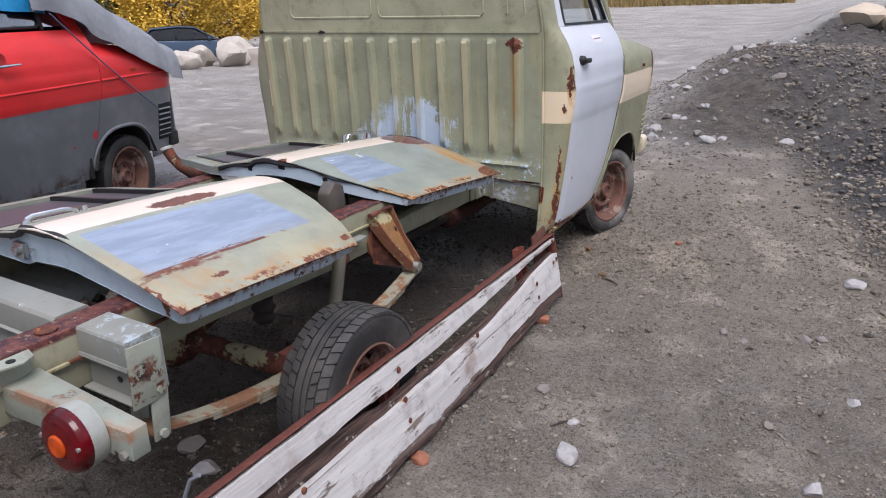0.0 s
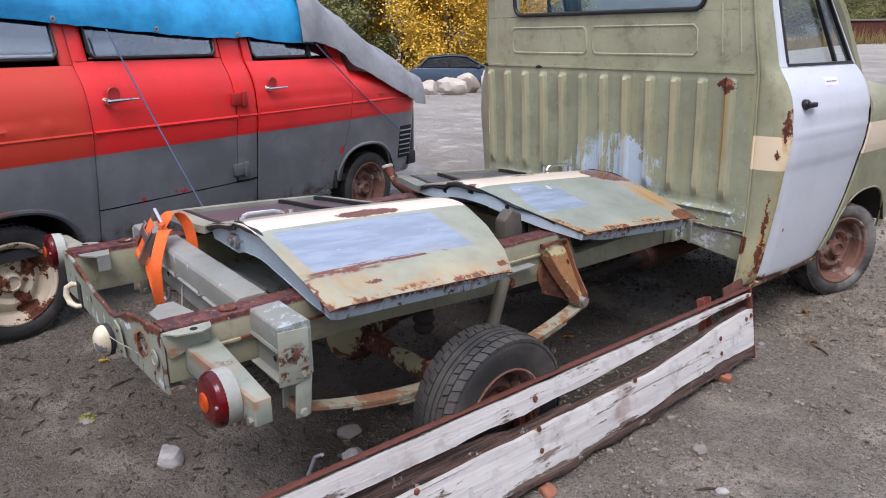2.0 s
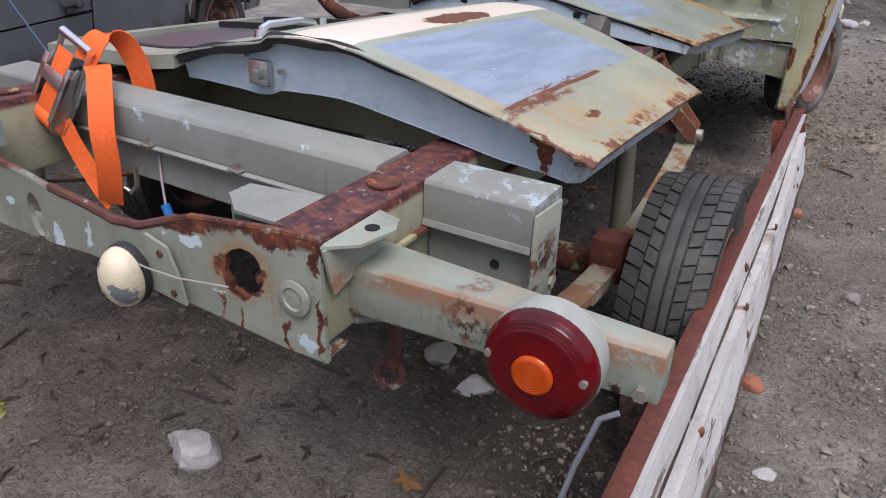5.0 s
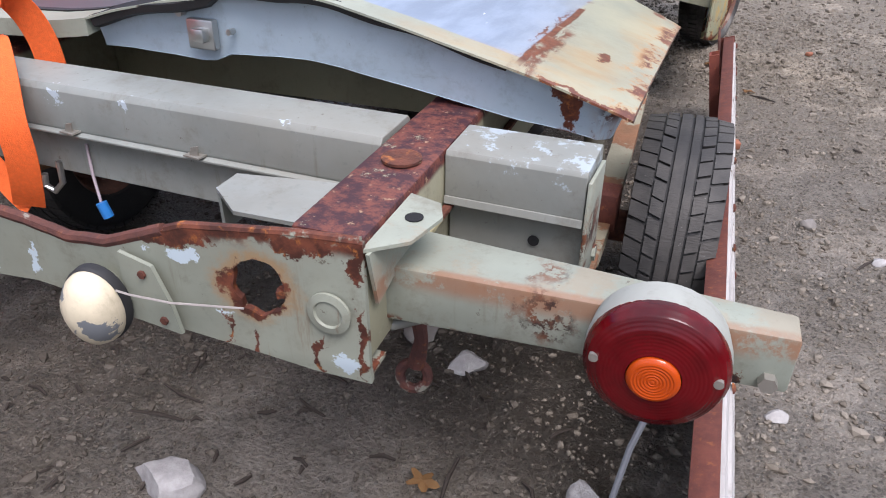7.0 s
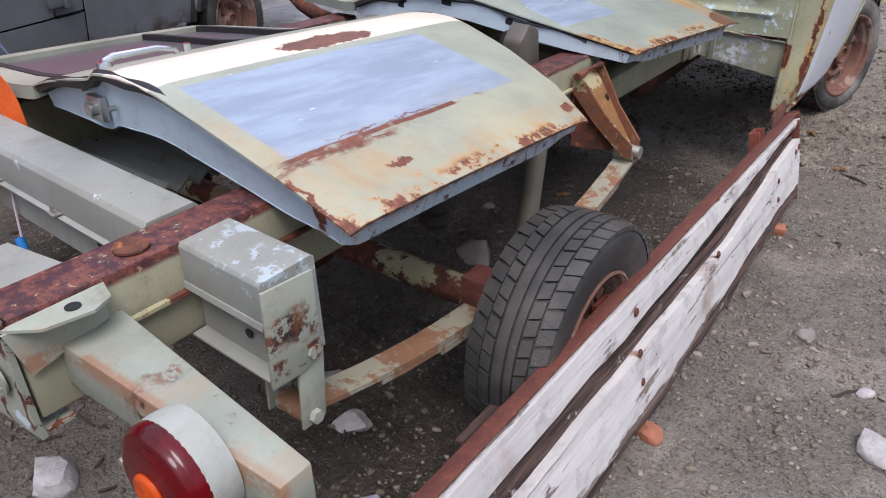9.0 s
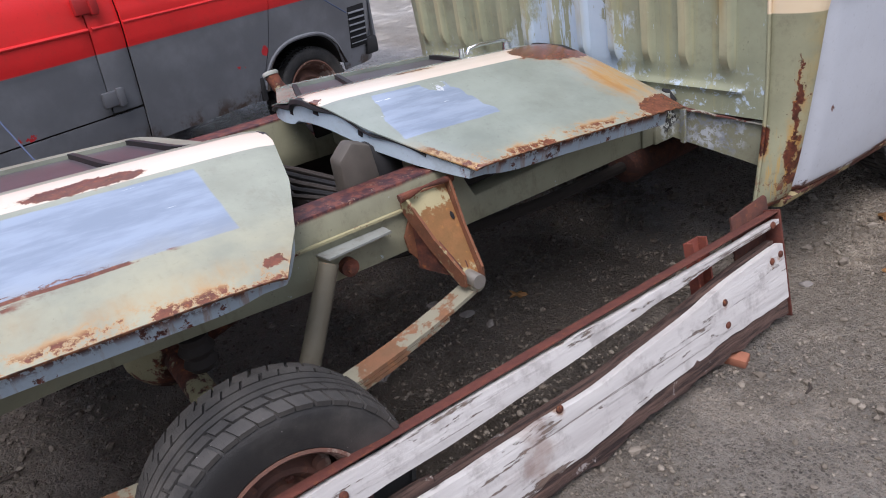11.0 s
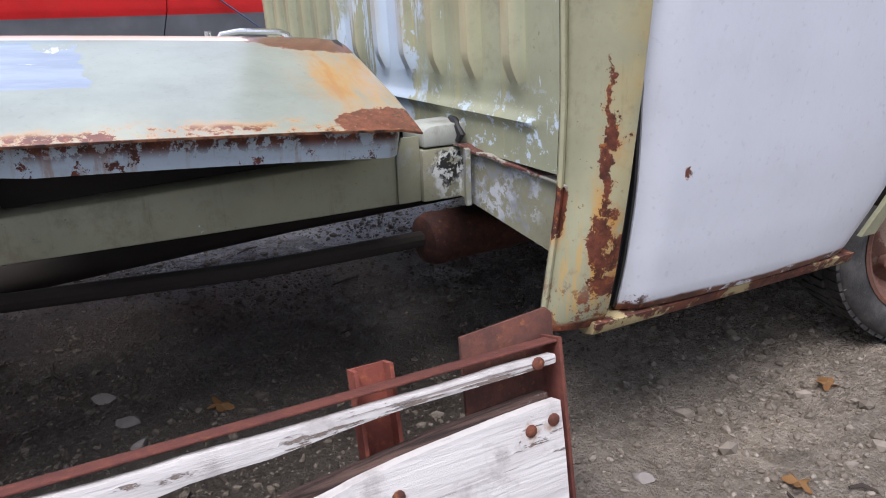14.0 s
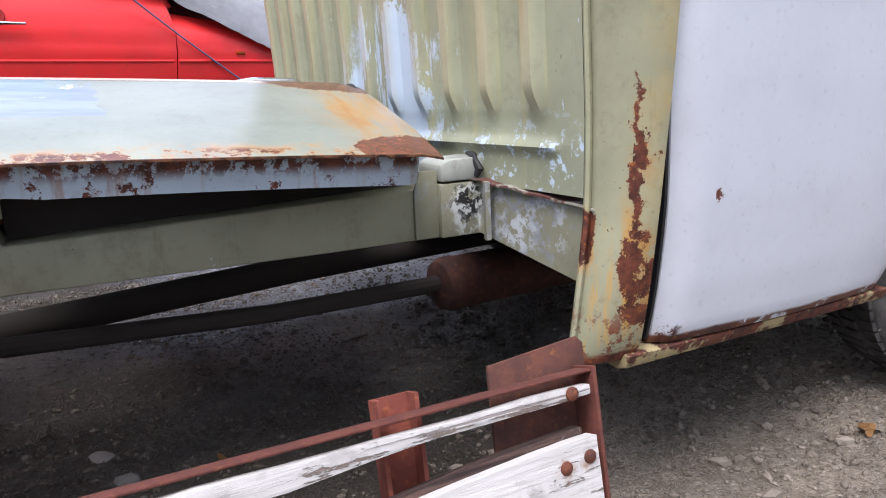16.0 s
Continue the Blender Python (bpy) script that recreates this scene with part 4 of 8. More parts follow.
def ground_height(x, y):
    """Level yard by the vehicles, a bank of spoil to one side, a track that climbs away, and a dip towards the parked car."""
    far = math.hypot(x, y)
    z = 0.020 * noise.noise(Vector((x * 0.55, y * 0.55, 0))) + 0.010 * noise.noise(Vector((x * 2.1, y * 2.1, 3)))
    u = 1.25 * (x * 0.969 + y * 0.245 - 2.80)
    u = max(u, 0.57 * (y - 5.0))
    side = smooth01((x + 0.03 * (y - 8.0) + 0.9 + 0.5 * noise.noise(Vector((x, y * 0.8, 31)))) / 3.0) if y > 2.0 else smooth01((4.0 * x - y + 8.0) / 8.0)
    bank = smooth01(u / 5.5) * 1.25 * side
    bank += smooth01(u / 1.2) * side * (0.14 * noise.noise(Vector((x * 0.9, y * 0.9, 7))) + 0.08 * noise.noise(Vector((x * 2.8, y * 2.8, 9))) + 0.04 * noise.noise(Vector((x * 8.0, y * 8.0, 9))))
    bank += 0.75 * smooth01((y - 4.7) / 4.2) * smooth01((x + 1.5) / 2.6) * smooth01((16.0 - y) / 5.0) * (1.0 - smooth01(bank / 0.9))
    rise = smooth01((y - 4.0) / 60.0) * 1.9 * smooth01((x + 0.9 * y + 2.0) / 14.0)
    dip = -0.45 * smooth01((-x - 15.0) / 6.0)
    ruts = 0.03 * smooth01((far - 5) / 4) * noise.noise(Vector((x * 1.3 + y * 0.5, (y * 0.25 - x * 0.1), 5)))
    clod = 0.0
    if far < 9.0:
        a, b = noise.noise(Vector((x * 5.2, y * 5.2, 11))), noise.noise(Vector((x * 15.0, y * 15.0, 13)))
        c = noise.noise(Vector((x * 27.0, y * 27.0, 19)))
        loose = 0.25 + 0.9 * smooth01((noise.noise(Vector((x * 1.7, y * 1.7, 21))) + 0.25) / 0.5)
        clod = 0.010 * a * (9.0 - far) / 9.0 + loose * (0.007 * b + 0.006 * c + 0.024 * max(0.0, noise.noise(Vector((x * 9.5, y * 9.5, 17))) - 0.20)) * smooth01((9.0 - far) / 4.0)
    shelf = 0.072 * smooth01((y - 0.72) / 0.55) * smooth01((3.4 - x) / 1.5) * smooth01((x + 2.3) / 1.2)
    return z + clod + shelf + bank + max(rise - bank * 0.6, 0.0) + dip + ruts


def build_ground():
    def spread(low, high, fine):
        """Close lines over the yard, ever wider ones out to the horizon."""
        out = steps(low, high, int((high - low) / fine))
        for sign in (-1, 1):
            at, gap = (low if sign < 0 else high), fine
            while abs(at) < 900:
                gap *= 1.09
                at += sign * gap
                out.append(at)
        return sorted(out)
    xs, ys = spread(-1.5, 3.4, 0.020), spread(-3.2, 2.6, 0.020)
    co = [(x, y, ground_height(x, y)) for y in ys for x in xs]
    w = len(xs)
    faces = [(j * w + i, j * w + i + 1, (j + 1) * w + i + 1, (j + 1) * w + i) for j in range(len(ys) - 1) for i in range(w - 1)]
    me = bpy.data.meshes.new("ground")
    me.from_pydata(co, [], faces)
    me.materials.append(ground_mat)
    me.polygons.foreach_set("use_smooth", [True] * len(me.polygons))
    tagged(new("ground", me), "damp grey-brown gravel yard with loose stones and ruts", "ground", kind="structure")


build_ground()

# ---- the stripped pickup truck ----
# Half width of the cab over height: sill, barrel side, crease, window tumblehome.
side_x = curve_of([(0.36, 0.990), (0.40, 1.015), (0.50, 1.035), (0.66, 1.058), (0.85, 1.080), (1.00, 1.094), (1.010, 1.100), (1.10, 1.108), (1.168, 1.108), (1.180, 1.120), (1.193, 1.106),
                   (1.28, 1.100), (1.36, 1.080), (1.42, 1.052), (1.47, 1.018), (1.50, 1.000), (1.75, 0.940), (2.00, 0.880), (2.08, 0.835)])
HUB_Y, REAR_Y, HUB_Z, REAR_HUB_Z = 1.42, -1.732, 0.335, 0.297
FORE = -0.068  # the truck's front end sits this much nearer its cab wall than the van's


def arch(centre, half, base, rise):
    """Lower edge of a panel over a wheel: a flattened arc."""
    return lambda y: base + rise * max(0.0, 1.0 - min(1.0, abs(y - centre) / half) ** 2.6) ** 0.5


arch_low = arch(1.415, 0.392, 0.405, 0.340)

door_front = curve_of([(0.40, 0.93), (0.55, 1.02), (0.75, 1.10), (1.00, 1.16), (1.30, 1.19), (1.45, 1.17), (1.52, 1.13), (2.0, 0.80)])


# A loose door's rise over the foot edge, measured up the door; flatter to fit the camera's view.
laid_x = curve_of([(0.40, 1.010), (0.41, 1.015), (0.55, 1.058), (0.66, 1.085), (0.80, 1.119), (0.93, 1.148), (1.00, 1.158), (1.08, 1.160), (1.15, 1.154), (1.185, 1.149), (1.20, 1.135), (1.30, 1.120), (1.42, 1.094), (1.50, 1.071), (1.6, 1.058), (1.9, 1.046), (2.05, 1.034)])


def build_door(parent_or_none, skin_mat, shell_mat, label, loose=False, m=None, name="door", group="", mirror=False, lift=0.0):
    """A cab door: curved outer skin, inner shell, window surround. Loose doors are things of their own."""
    if loose:
        top = thing(name, label, "car door", m, group)
    else:
        top = new(name)
        top.parent = parent_or_none
        top["label"] = label
        if mirror:
            top.matrix_basis = Matrix.Diagonal((-1, 1, 1, 1))
    y0 = 0.140
    curved, tucked = (0.004, 0.006) if loose else (0.018, 0.020)
    sx = laid_x if loose else side_x
    us = steps(0.0, 1.0, 22)

    def ends(z):
        return (y0, max(door_front(z), 1.13 - 0.30 * (z - 1.52)) if z > 1.52 else door_front(z)) if loose else (y0 + 0.004 + 0.036 * smooth01((1.02 - z) / 0.45), door_front(z) + FORE)
    def place(u, v):
        a, b = ends(v)
        bow = curved * (1 - (2 * u - 1) ** 2)
        round_off = -tucked * (max(0.0, (u - 0.93) / 0.07) ** 2 + max(0.0, (0.06 - u) / 0.06) ** 2)
        return (sx(v) + bow + round_off, a + (b - a) * u, v)
    bm = fresh()
    skin(bm, us, 0.405 if loose else 0.386, 1.49, 52, place, (-0.004 if loose else -0.012, 0, 0))
    part("outer_skin", bm, skin_mat, top)
    # window surround
    for u0, u1, z0, z1 in ((0.0, 0.075, 1.492, 1.95), (0.915, 1.0, 1.492, 1.95), (0.0, 1.0, 1.952, 2.02)):
        bm = fresh()
        skin(bm, steps(u0, u1, 4 if u1 - u0 < 0.5 else 20), z0, z1, 12, place, (-0.035, 0, 0))
        part("window_post" if u1 - u0 < 0.5 else "window_header", bm, skin_mat, top)
    bm = fresh()
    skin(bm, steps(0.07, 0.92, 12), 1.494, 1.508, 2, lambda u, v: (place(u, v)[0] + 0.003, *place(u, v)[1:]), (-0.02, 0, 0))
    for u in (0.078, 0.66, 0.90):
        w = 0.012
        skin(bm, [u - w, u + w], 1.51, 1.95, 8, lambda u, v: (place(u, v)[0] + 0.003, *place(u, v)[1:]), (-0.02, 0, 0))
    part("window_seal", bm, seal, top, "black rubber window seal")
    # inner shell
    bm = fresh()
    deep = curve_of([(0.40, 0.040), (0.43, 0.052), (0.60, 0.085), (0.9, 0.112), (1.10, 0.120), (1.25, 0.112), (1.38, 0.082), (1.52, 0.045)])
    def inner(u, v):
        x, y, z = place((0.028 + 0.960 * u) if loose else (0.006 + 0.988 * u), v)
        return (x - 0.014, y, z)
    cols = [0.0, 0.010, 0.022, 0.038, 0.060] + steps(0.10, 1.0, 13)
    front, back = [], []
    for u in cols:
        fcol, bcol = [], []
        foot = 0.430 + 0.034 * (max(0.0, 0.05 - u) / 0.05) ** 2.2 if loose else 0.394
        for k in range(31):
            v = foot + (1.49 - foot) * k / 30
            x, y, z = inner(u, v)
            fcol.append(bm.verts.new((x, y, z)))
            depth = deep(v) * (1.0 - 0.42 * smooth01((u - 0.80) / 0.20) if loose else 1.0)
            bcol.append(bm.verts.new((x - depth, y + (0.012 if u < 0.5 else -0.012) * (1 if u in (0.0, 1.0) else 0), z + (0.012 if k == 0 else 0))))
        front.append(fcol)
        back.append(bcol)
    fs = []
    for c, d in zip(back, back[1:]):
        fs += [bm.faces.new((c[k], d[k], d[k + 1], c[k + 1])) for k in range(30)]
    for g, h in ((front[0], back[0]), (back[-1], front[-1])):
        fs += [bm.faces.new((g[k], h[k], h[k + 1], g[k + 1])) for k in range(30)]
    for i in range(len(cols) - 1):
        fs.append(bm.faces.new((front[i][0], front[i + 1][0], back[i + 1][0], back[i][0])))
        fs.append(bm.faces.new((front[i][30], back[i][30], back[i + 1][30], front[i + 1][30])))
    bmesh.ops.recalc_face_normals(bm, faces=fs)
    part("inner_shell", bm, shell_mat, top, "pale blue painted inner door shell" if loose else "")
    # black rubber weatherstrip that follows the shut edge
    bm = fresh()
    if loose:
        tube(bm, [(place(0.02, z)[0] - 0.012 - 0.003 * math.sin(31 * z), y0 + 0.014 + 0.003 * math.sin(23 * z), z) for z in steps(0.62, 1.48, 40)], [0.004 + 0.010 * smooth01((z - 0.75) / 0.3) for z in steps(0.62, 1.48, 40)], 6)
    else:
        skin(bm, [0.0, 1.0], 0.395, 1.96, 30, lambda u, z: (place(0.0, z)[0] - 0.001 - 0.05 * u, ends(z)[0] - 0.003, z), (0, -0.006, 0))
    part("weatherstrip", bm, seal, top, "black rubber weatherstrip")
    if loose:
        # exterior handle on feet, latch in the shut face, slots in the hinge face
        bm = fresh()
        x0, y, z = sx(1.27) + 0.004 + lift, 0.22, 1.27
        tube(bm, [(x0 - 0.006, y, z), (x0 + 0.014, y + 0.004, z), (x0 + 0.022, y + 0.022, z), (x0 + 0.023, y + 0.13, z), (x0 + 0.014, y + 0.180, z), (x0 - 0.006, y + 0.19, z)], [0.012, 0.011, 0.009, 0.008, 0.008, 0.009], 10)
        rod(bm, (x0 - 0.01 - lift, y, z), (x0 + 0.012, y, z), 0.020, 0.016)
        rod(bm, (x0 - 0.01 - lift, y + 0.215, z), (x0 + 0.022, y + 0.215, z), 0.010, 0.010)
        part("door_handle", bm, chrome, top, "chrome pull handle")
        bm = fresh()
        xl = sx(1.22) - 0.075
        box(bm, xl - 0.028, xl + 0.028, y0 + 0.014, y0 + 0.032, 1.195, 1.255, 0.003)
        box(bm, xl - 0.012, xl + 0.014, y0 - 0.004, y0 + 0.020, 1.205, 1.235, 0.004)
        rod(bm, (xl + 0.036, y0 + 0.014, 1.27), (xl + 0.036, y0 + 0.03, 1.27), 0.007)
        rod(bm, (xl + 0.010, y0 + 0.014, 1.16), (xl + 0.010, y0 + 0.03, 1.16), 0.006)
        part("door_latch", bm, zinc, top, "dull metal door latch")
        # hinge edge: a perished rubber strip that swells under the beltline, and three slots in the shell
        bm = fresh()
        zs = steps(0.55, 1.46, 46)
        tube(bm, [(place(1.0, z)[0] - 0.014 - 0.004 * math.sin(27 * z), ends(z)[1] - 0.008 + 0.004 * math.sin(19 * z), z) for z in zs], [0.004 + 0.004 * smooth01((z - 0.8) / 0.2) + 0.006 * max(0.0, math.sin(8.5 * z - 8.0)) for z in zs], 6)
        part("hinge_rubber", bm, seal, top, "perished black rubber strip")
        for z, tall in ((0.80, 0.042), (1.03, 0.060), (1.22, 0.034)):
            bm = fresh()
            y = door_front(z) * 0.988 + y0 * 0.012 - 0.004
            box(bm, sx(z) - 0.052, sx(z) - 0.032, y - 0.012, y + 0.005, z - tall / 2, z + tall / 2, 0.003)
            part("hinge_slot", bm, gap_black, top)
        bm = fresh()
        skin(bm, steps(0.07, 0.92, 10), 1.505, 1.955, 6, lambda u, v: (place(u, v)[0] - 0.016, *place(u, v)[1:]), (-0.004, 0, 0))
        part("window_pane", bm, dusty_glass, top, "dull dusty window glass")
    return top


def build_wheel(parent, centre, rim_mat, out=1, tread=False, dust=False, steer=0.0, size=1.09, wide=1.0, rim_size=1.0):
    """Steel wheel with tyre; its axle lies along x and the outer face looks along out."""
    w = new("wheel")
    w.parent = parent
    w.matrix_basis = pose(*centre, 0, 0, steer)
    rubber_mat = tyre_dusty if dust else tyre_mat
    turn = Matrix.Rotation(math.pi / 2 * out, 4, "Y") @ Matrix.Diagonal((size, size, wide, 1))
    bm = fresh()
    prof = [(0.212, -0.075), (0.221, -0.085), (0.243, -0.094), (0.270, -0.0955), (0.288, -0.090), (0.297, -0.080), (0.301, -0.050), (0.302, 0.0), (0.301, 0.050), (0.297, 0.080), (0.288, 0.090), (0.270, 0.0955), (0.243, 0.094), (0.221, 0.085), (0.212, 0.075), (0.205, 0.0)]
    prof = [(r * rim_size if r < 0.225 else r, h) for r, h in prof]
    lathe(bm, prof, turn, 64, True)
    part("tyre", bm, rubber_mat, w, "worn black tyre with blocky tread")
    bm = fresh()
    if tread:
        # shoulder blocks and inner blocks on either side of a broad middle rib with two grooves
        for h, half, shift, slant, high in ((-0.0745, 0.0185, 0.25, 0.022, 0.3055), (-0.0395, 0.0125, 0.0, 0.016, 0.309), (0.0435, 0.0125, 0.5, -0.016, 0.309), (0.0765, 0.0165, 0.7, -0.022, 0.3055)):
            count = 44
            for i in range(count):
                a0 = 2 * math.pi * (i + shift) / count
                a1 = a0 + 2 * math.pi / count * (0.85 + 0.05 * math.sin(i * 2.4))
                ring = []
                for r in (0.294, high):
                    for a, e in ((a0, -1), (a1, -1), (a1, 1), (a0, 1)):
                        drop = 0.006 if abs(h) > 0.05 and e * h > 0 else 0.0
                        aa = a + e * slant
                        ring.append(bm.verts.new(turn @ Vector(((r - drop) * math.cos(aa), (r - drop) * math.sin(aa), h + e * half))))
                for q in ((4, 5, 6, 7), (0, 1, 5, 4), (1, 2, 6, 5), (2, 3, 7, 6), (3, 0, 4, 7)):
                    bm.faces.new([ring[k] for k in q])
        for lo, hi in ((-0.0215, 0.0035), (0.008, 0.0265)):
            lathe(bm, [(0.296, lo), (0.3095, lo + 0.001), (0.3100, (lo + hi) / 2), (0.3095, hi - 0.001), (0.296, hi)], turn, 80)
        bm.normal_update()
    else:
        for i in range(60):
            a = 2 * math.pi * i / 60
            for h in (-0.060, 0.0, 0.060):
                m = turn @ Matrix.Rotation(a + h, 4, "Z")
                box(bm, 0.292, 0.3085 - (0.005 if h else 0.0), -0.0115, 0.0115, h - 0.024, h + 0.024, 0, m)
    part("tyre_tread", bm, tread_mat if tread else rubber_mat, w)["kind"] = "stuff"
    bm = fresh()
    lathe(bm, [(0.214, 0.078), (0.220, 0.087), (0.211, 0.090), (0.201, 0.082), (0.198, 0.066), (0.186, 0.058), (0.180, 0.040), (0.174, 0.012), (0.160, 0.000), (0.142, 0.012), (0.126, 0.030), (0.112, 0.034), (0.095, 0.026), (0.086, 0.014), (0.070, 0.016), (0.052, 0.030), (0.047, 0.052), (0.038, 0.058), (0.034, 0.046), (0.0, 0.044)], turn @ Matrix.Diagonal((rim_size, rim_size, 1, 1)), 48)
    lathe(bm, [(0.214, -0.078), (0.203, -0.07), (0.190, 0.0), (0.174, 0.012)], turn @ Matrix.Diagonal((rim_size, rim_size, 1, 1)), 48)
    part("rim", bm, rim_mat, w, "rusty pressed steel rim")
    for i in range(5):
        a = 2 * math.pi * i / 5 + 0.3
        bm = fresh()
        lathe(bm, [(0.011, 0.010), (0.011, 0.030), (0.006, 0.034), (0, 0.034)], turn @ Matrix.Translation((0.076 * math.cos(a), 0.076 * math.sin(a), 0)), 6)
        part("wheel_nut", bm, rust_mat, w)
    for i in range(4):
        a = 2 * math.pi * i / 4 + 0.6
        bm = fresh()
        lathe(bm, [(0.023, 0.026), (0.018, 0.041), (0.010, 0.0435), (0, 0.0435)], turn @ Matrix.Translation((0.124 * math.cos(a), 0.124 * math.sin(a), 0)), 14)
        part("hub_cap_boss", bm, rim_mat, w)
    return w


def build_truck():
    m = pose(0.0, 0.03, 0.0, 0, 0, 2.0)
    truck = thing("pickup_truck", "stripped sage-green pickup truck, cab and bare rusty chassis frame", "truck", m)
    lean = curve_of([(0.37, 0.020), (0.55, 0.048), (0.64, 0.060), (0.80, 0.064), (1.0, 0.059), (1.2, 0.049), (1.45, 0.026), (1.62, 0.002), (2.1, -0.050)])
    W = 0.952

    # ribbed rear wall
    bm = fresh()
    xs = []
    for i in range(12):
        c = -0.905 + 0.1575 * i
        xs += [(c - 0.040, 0), (c - 0.022, 1), (c + 0.006, 1), (c + 0.022, 0)]
    xs = [(-W, 0), (-0.945, 0)] + xs + [(0.866, 0), (0.878, 0), (0.890, 0), (W, 0)]
    def rib(x, z, r):
        fade = smooth01((z - 0.785) / 0.085) * smooth01((1.44 - z) / 0.03)
        bead = 0.012 * math.exp(-((z - 0.750) / 0.012) ** 2) * smooth01((0.888 - abs(x)) / 0.018)
        return (x, lean(z) - 0.026 * r * fade - bead, z)
    rset = dict(xs)
    zs = sorted(set(steps(0.665, 0.80, 16) + steps(0.80, 0.86, 5) + steps(0.86, 0.98, 8) + steps(0.86, 1.41, 4) + steps(1.41, 1.47, 6)))
    cols = [x for x, _ in xs]
    rows = [[bm.verts.new(rib(x, z, rset[x])) for x in cols] for z in zs]
    for a, b in zip(rows, rows[1:]):
        for i in range(len(cols) - 1):
            bm.faces.new((a[i], a[i + 1], b[i + 1], b[i]))
    part("rear_wall", bm, sage_wall, truck, "ribbed green steel wall with flaked blue-white undercoat", smooth=25)
    # rusted slots where the bed brackets were torn off
    for hole_x, half in ((-0.475, 0.036), (-0.955, 0.030)):
        bm = fresh()
        rough_stone(bm, (0, 0, 0), 1.0, int(-100 * hole_x), 2, (1, 1, 1))
        bmesh.ops.transform(bm, matrix=Matrix.Translation((hole_x, lean(1.468) - 0.002, 1.468)) @ Matrix.Diagonal((half, 0.006, 0.013, 1)), verts=bm.verts[:])
        part("torn_slot", bm, gap_black, truck, "black torn slot in the wall")
    # upper panel with window opening
    bm = fresh()
    up = lambda x, z: (x, lean(z) + 0.008 + 0.10 * max(0.0, z - 1.9), z)
    ex = lambda z: W - max(0.0, z - 1.47) * 0.13
    skin(bm, steps(-1, 1, 24), 1.470, 1.765, 6, lambda u, z: up(u * ex(z), z), (0, 0.02, 0))
    for s in (-1, 1):
        skin(bm, steps(0.70, 1.0, 5), 1.767, 2.02, 6, lambda u, z: up(s * u * ex(z), z), (0, 0.02, 0))
    skin(bm, steps(-1, 1, 12), 2.022, 2.08, 3, lambda u, z: up(u * ex(z), z), (0, 0.02, 0))
    part("rear_upper_panel", bm, sage_upper, truck)
    # pressed beads on the upper panel
    def bead(pts):
        bm = fresh()
        tube(bm, [(x, up(x, z)[1] + 0.002, z) for x, z in pts], 0.007, 6)
        part("pressed_bead", bm, sage_upper, truck)
    for x0, x1 in ((-0.70, -0.10), (-0.05, 0.62)):
        bead([(x0 + 0.02, 1.55), (x1 - 0.02, 1.55), (x1, 1.57), (x1, 1.68), (x1 - 0.02, 1.70), (x0 + 0.02, 1.70), (x0, 1.68), (x0, 1.57), (x0 + 0.02, 1.55)])
    bead([(0.76, 1.56), (0.75, 1.80)])
    bead([(0.86, 1.56), (0.84, 1.85)])
    bead([(-0.86, 1.56), (-0.84, 1.85)])
    bm = fresh()
    skin(bm, [-0.94, 0.94], 1.464, 1.476, 1, lambda u, z: (u, lean(z) - 0.004, z), (0, 0.01, 0))
    part("belt_flange", bm, sage_upper, truck)
    # rear window
    win = new("rear_window")
    win.parent = truck
    win["label"] = "rear window with thick black rubber seal"
    bm = fresh()
    r = 0.06
    loop = []
    for cx, cz, a0 in ((0.60, 1.835, -90), (0.60, 1.96, 0), (-0.60, 1.96, 90), (-0.60, 1.835, 180)):
        loop += [(cx + r * math.cos(radians(a0 + k * 18)), cz + r * math.sin(radians(a0 + k * 18))) for k in range(6)]
    loop.append(loop[0])
    tube(bm, [(x, up(x, z)[1] - 0.004, z) for x, z in loop], 0.013, 8)
    part("window_seal", bm, seal, win)
    bm = fresh()
    prism(bm, [(-0.66, 1.775), (0.66, 1.775), (0.66, 2.02), (-0.66, 2.02)], 0.02, 0.024, 1)
    pane = part("window_pane", bm, glass, win)
    pane.visible_shadow = False
    # rounded corner panels behind the doors
    for s in (1, -1):
        bm = fresh()
        def corner(u, z):
            big = side_x(z)
            a = u * math.pi / 2
            inner = W - (max(0.0, z - 1.47) * 0.13) + 0.004 - 0.03 * max(0.0, 0.8 - z) * 0
            rx, ry = max(0.02, big - inner), 0.138 - lean(z) - 0.012
            x = inner + rx * math.sin(a) ** 0.9 if u < 1 else big
            return (s * x, lean(z) + 0.012 + ry * (1 - math.cos(a)), z)
        low = 0.368
        skin(bm, steps(0, 1, 12), low, 2.05, 46, corner, (-0.012 * s, 0.006, 0))
        part("corner_panel", bm, sage_pillar if s > 0 else sage, truck, "sage corner panel with cream band and rust scabs" if s > 0 else "sage corner panel")
        bm = fresh()
        tube(bm, [(s * (W - max(0.0, z - 1.47) * 0.13 + 0.004), lean(z) + 0.006, z) for z in steps(0.37, 2.0, 26)], 0.0065, 6)
        part("seam", bm, sage_pillar, truck)
        # door jamb, black in the gap
        bm = fresh()
        skin(bm, [0.10, 0.20], 0.42, 1.98, 24, lambda y, z: (s * (side_x(z) - 0.03), y, z), (-s * 0.05, 0, 0))
        part("door_jamb", bm, gap_black, truck)
        # sill
        bm = fresh()
        prism(bm, [(s * 0.980, 0.346), (s * 1.004, 0.354), (s * 1.016, 0.380), (s * 0.96, 0.384), (s * 0.93, 0.352)], 0.112, 0.880, 1, 0.003)
        part("sill", bm, rust_sill, truck, "rust-eaten sill")
        # front wing with wheel arch
        bm = fresh()
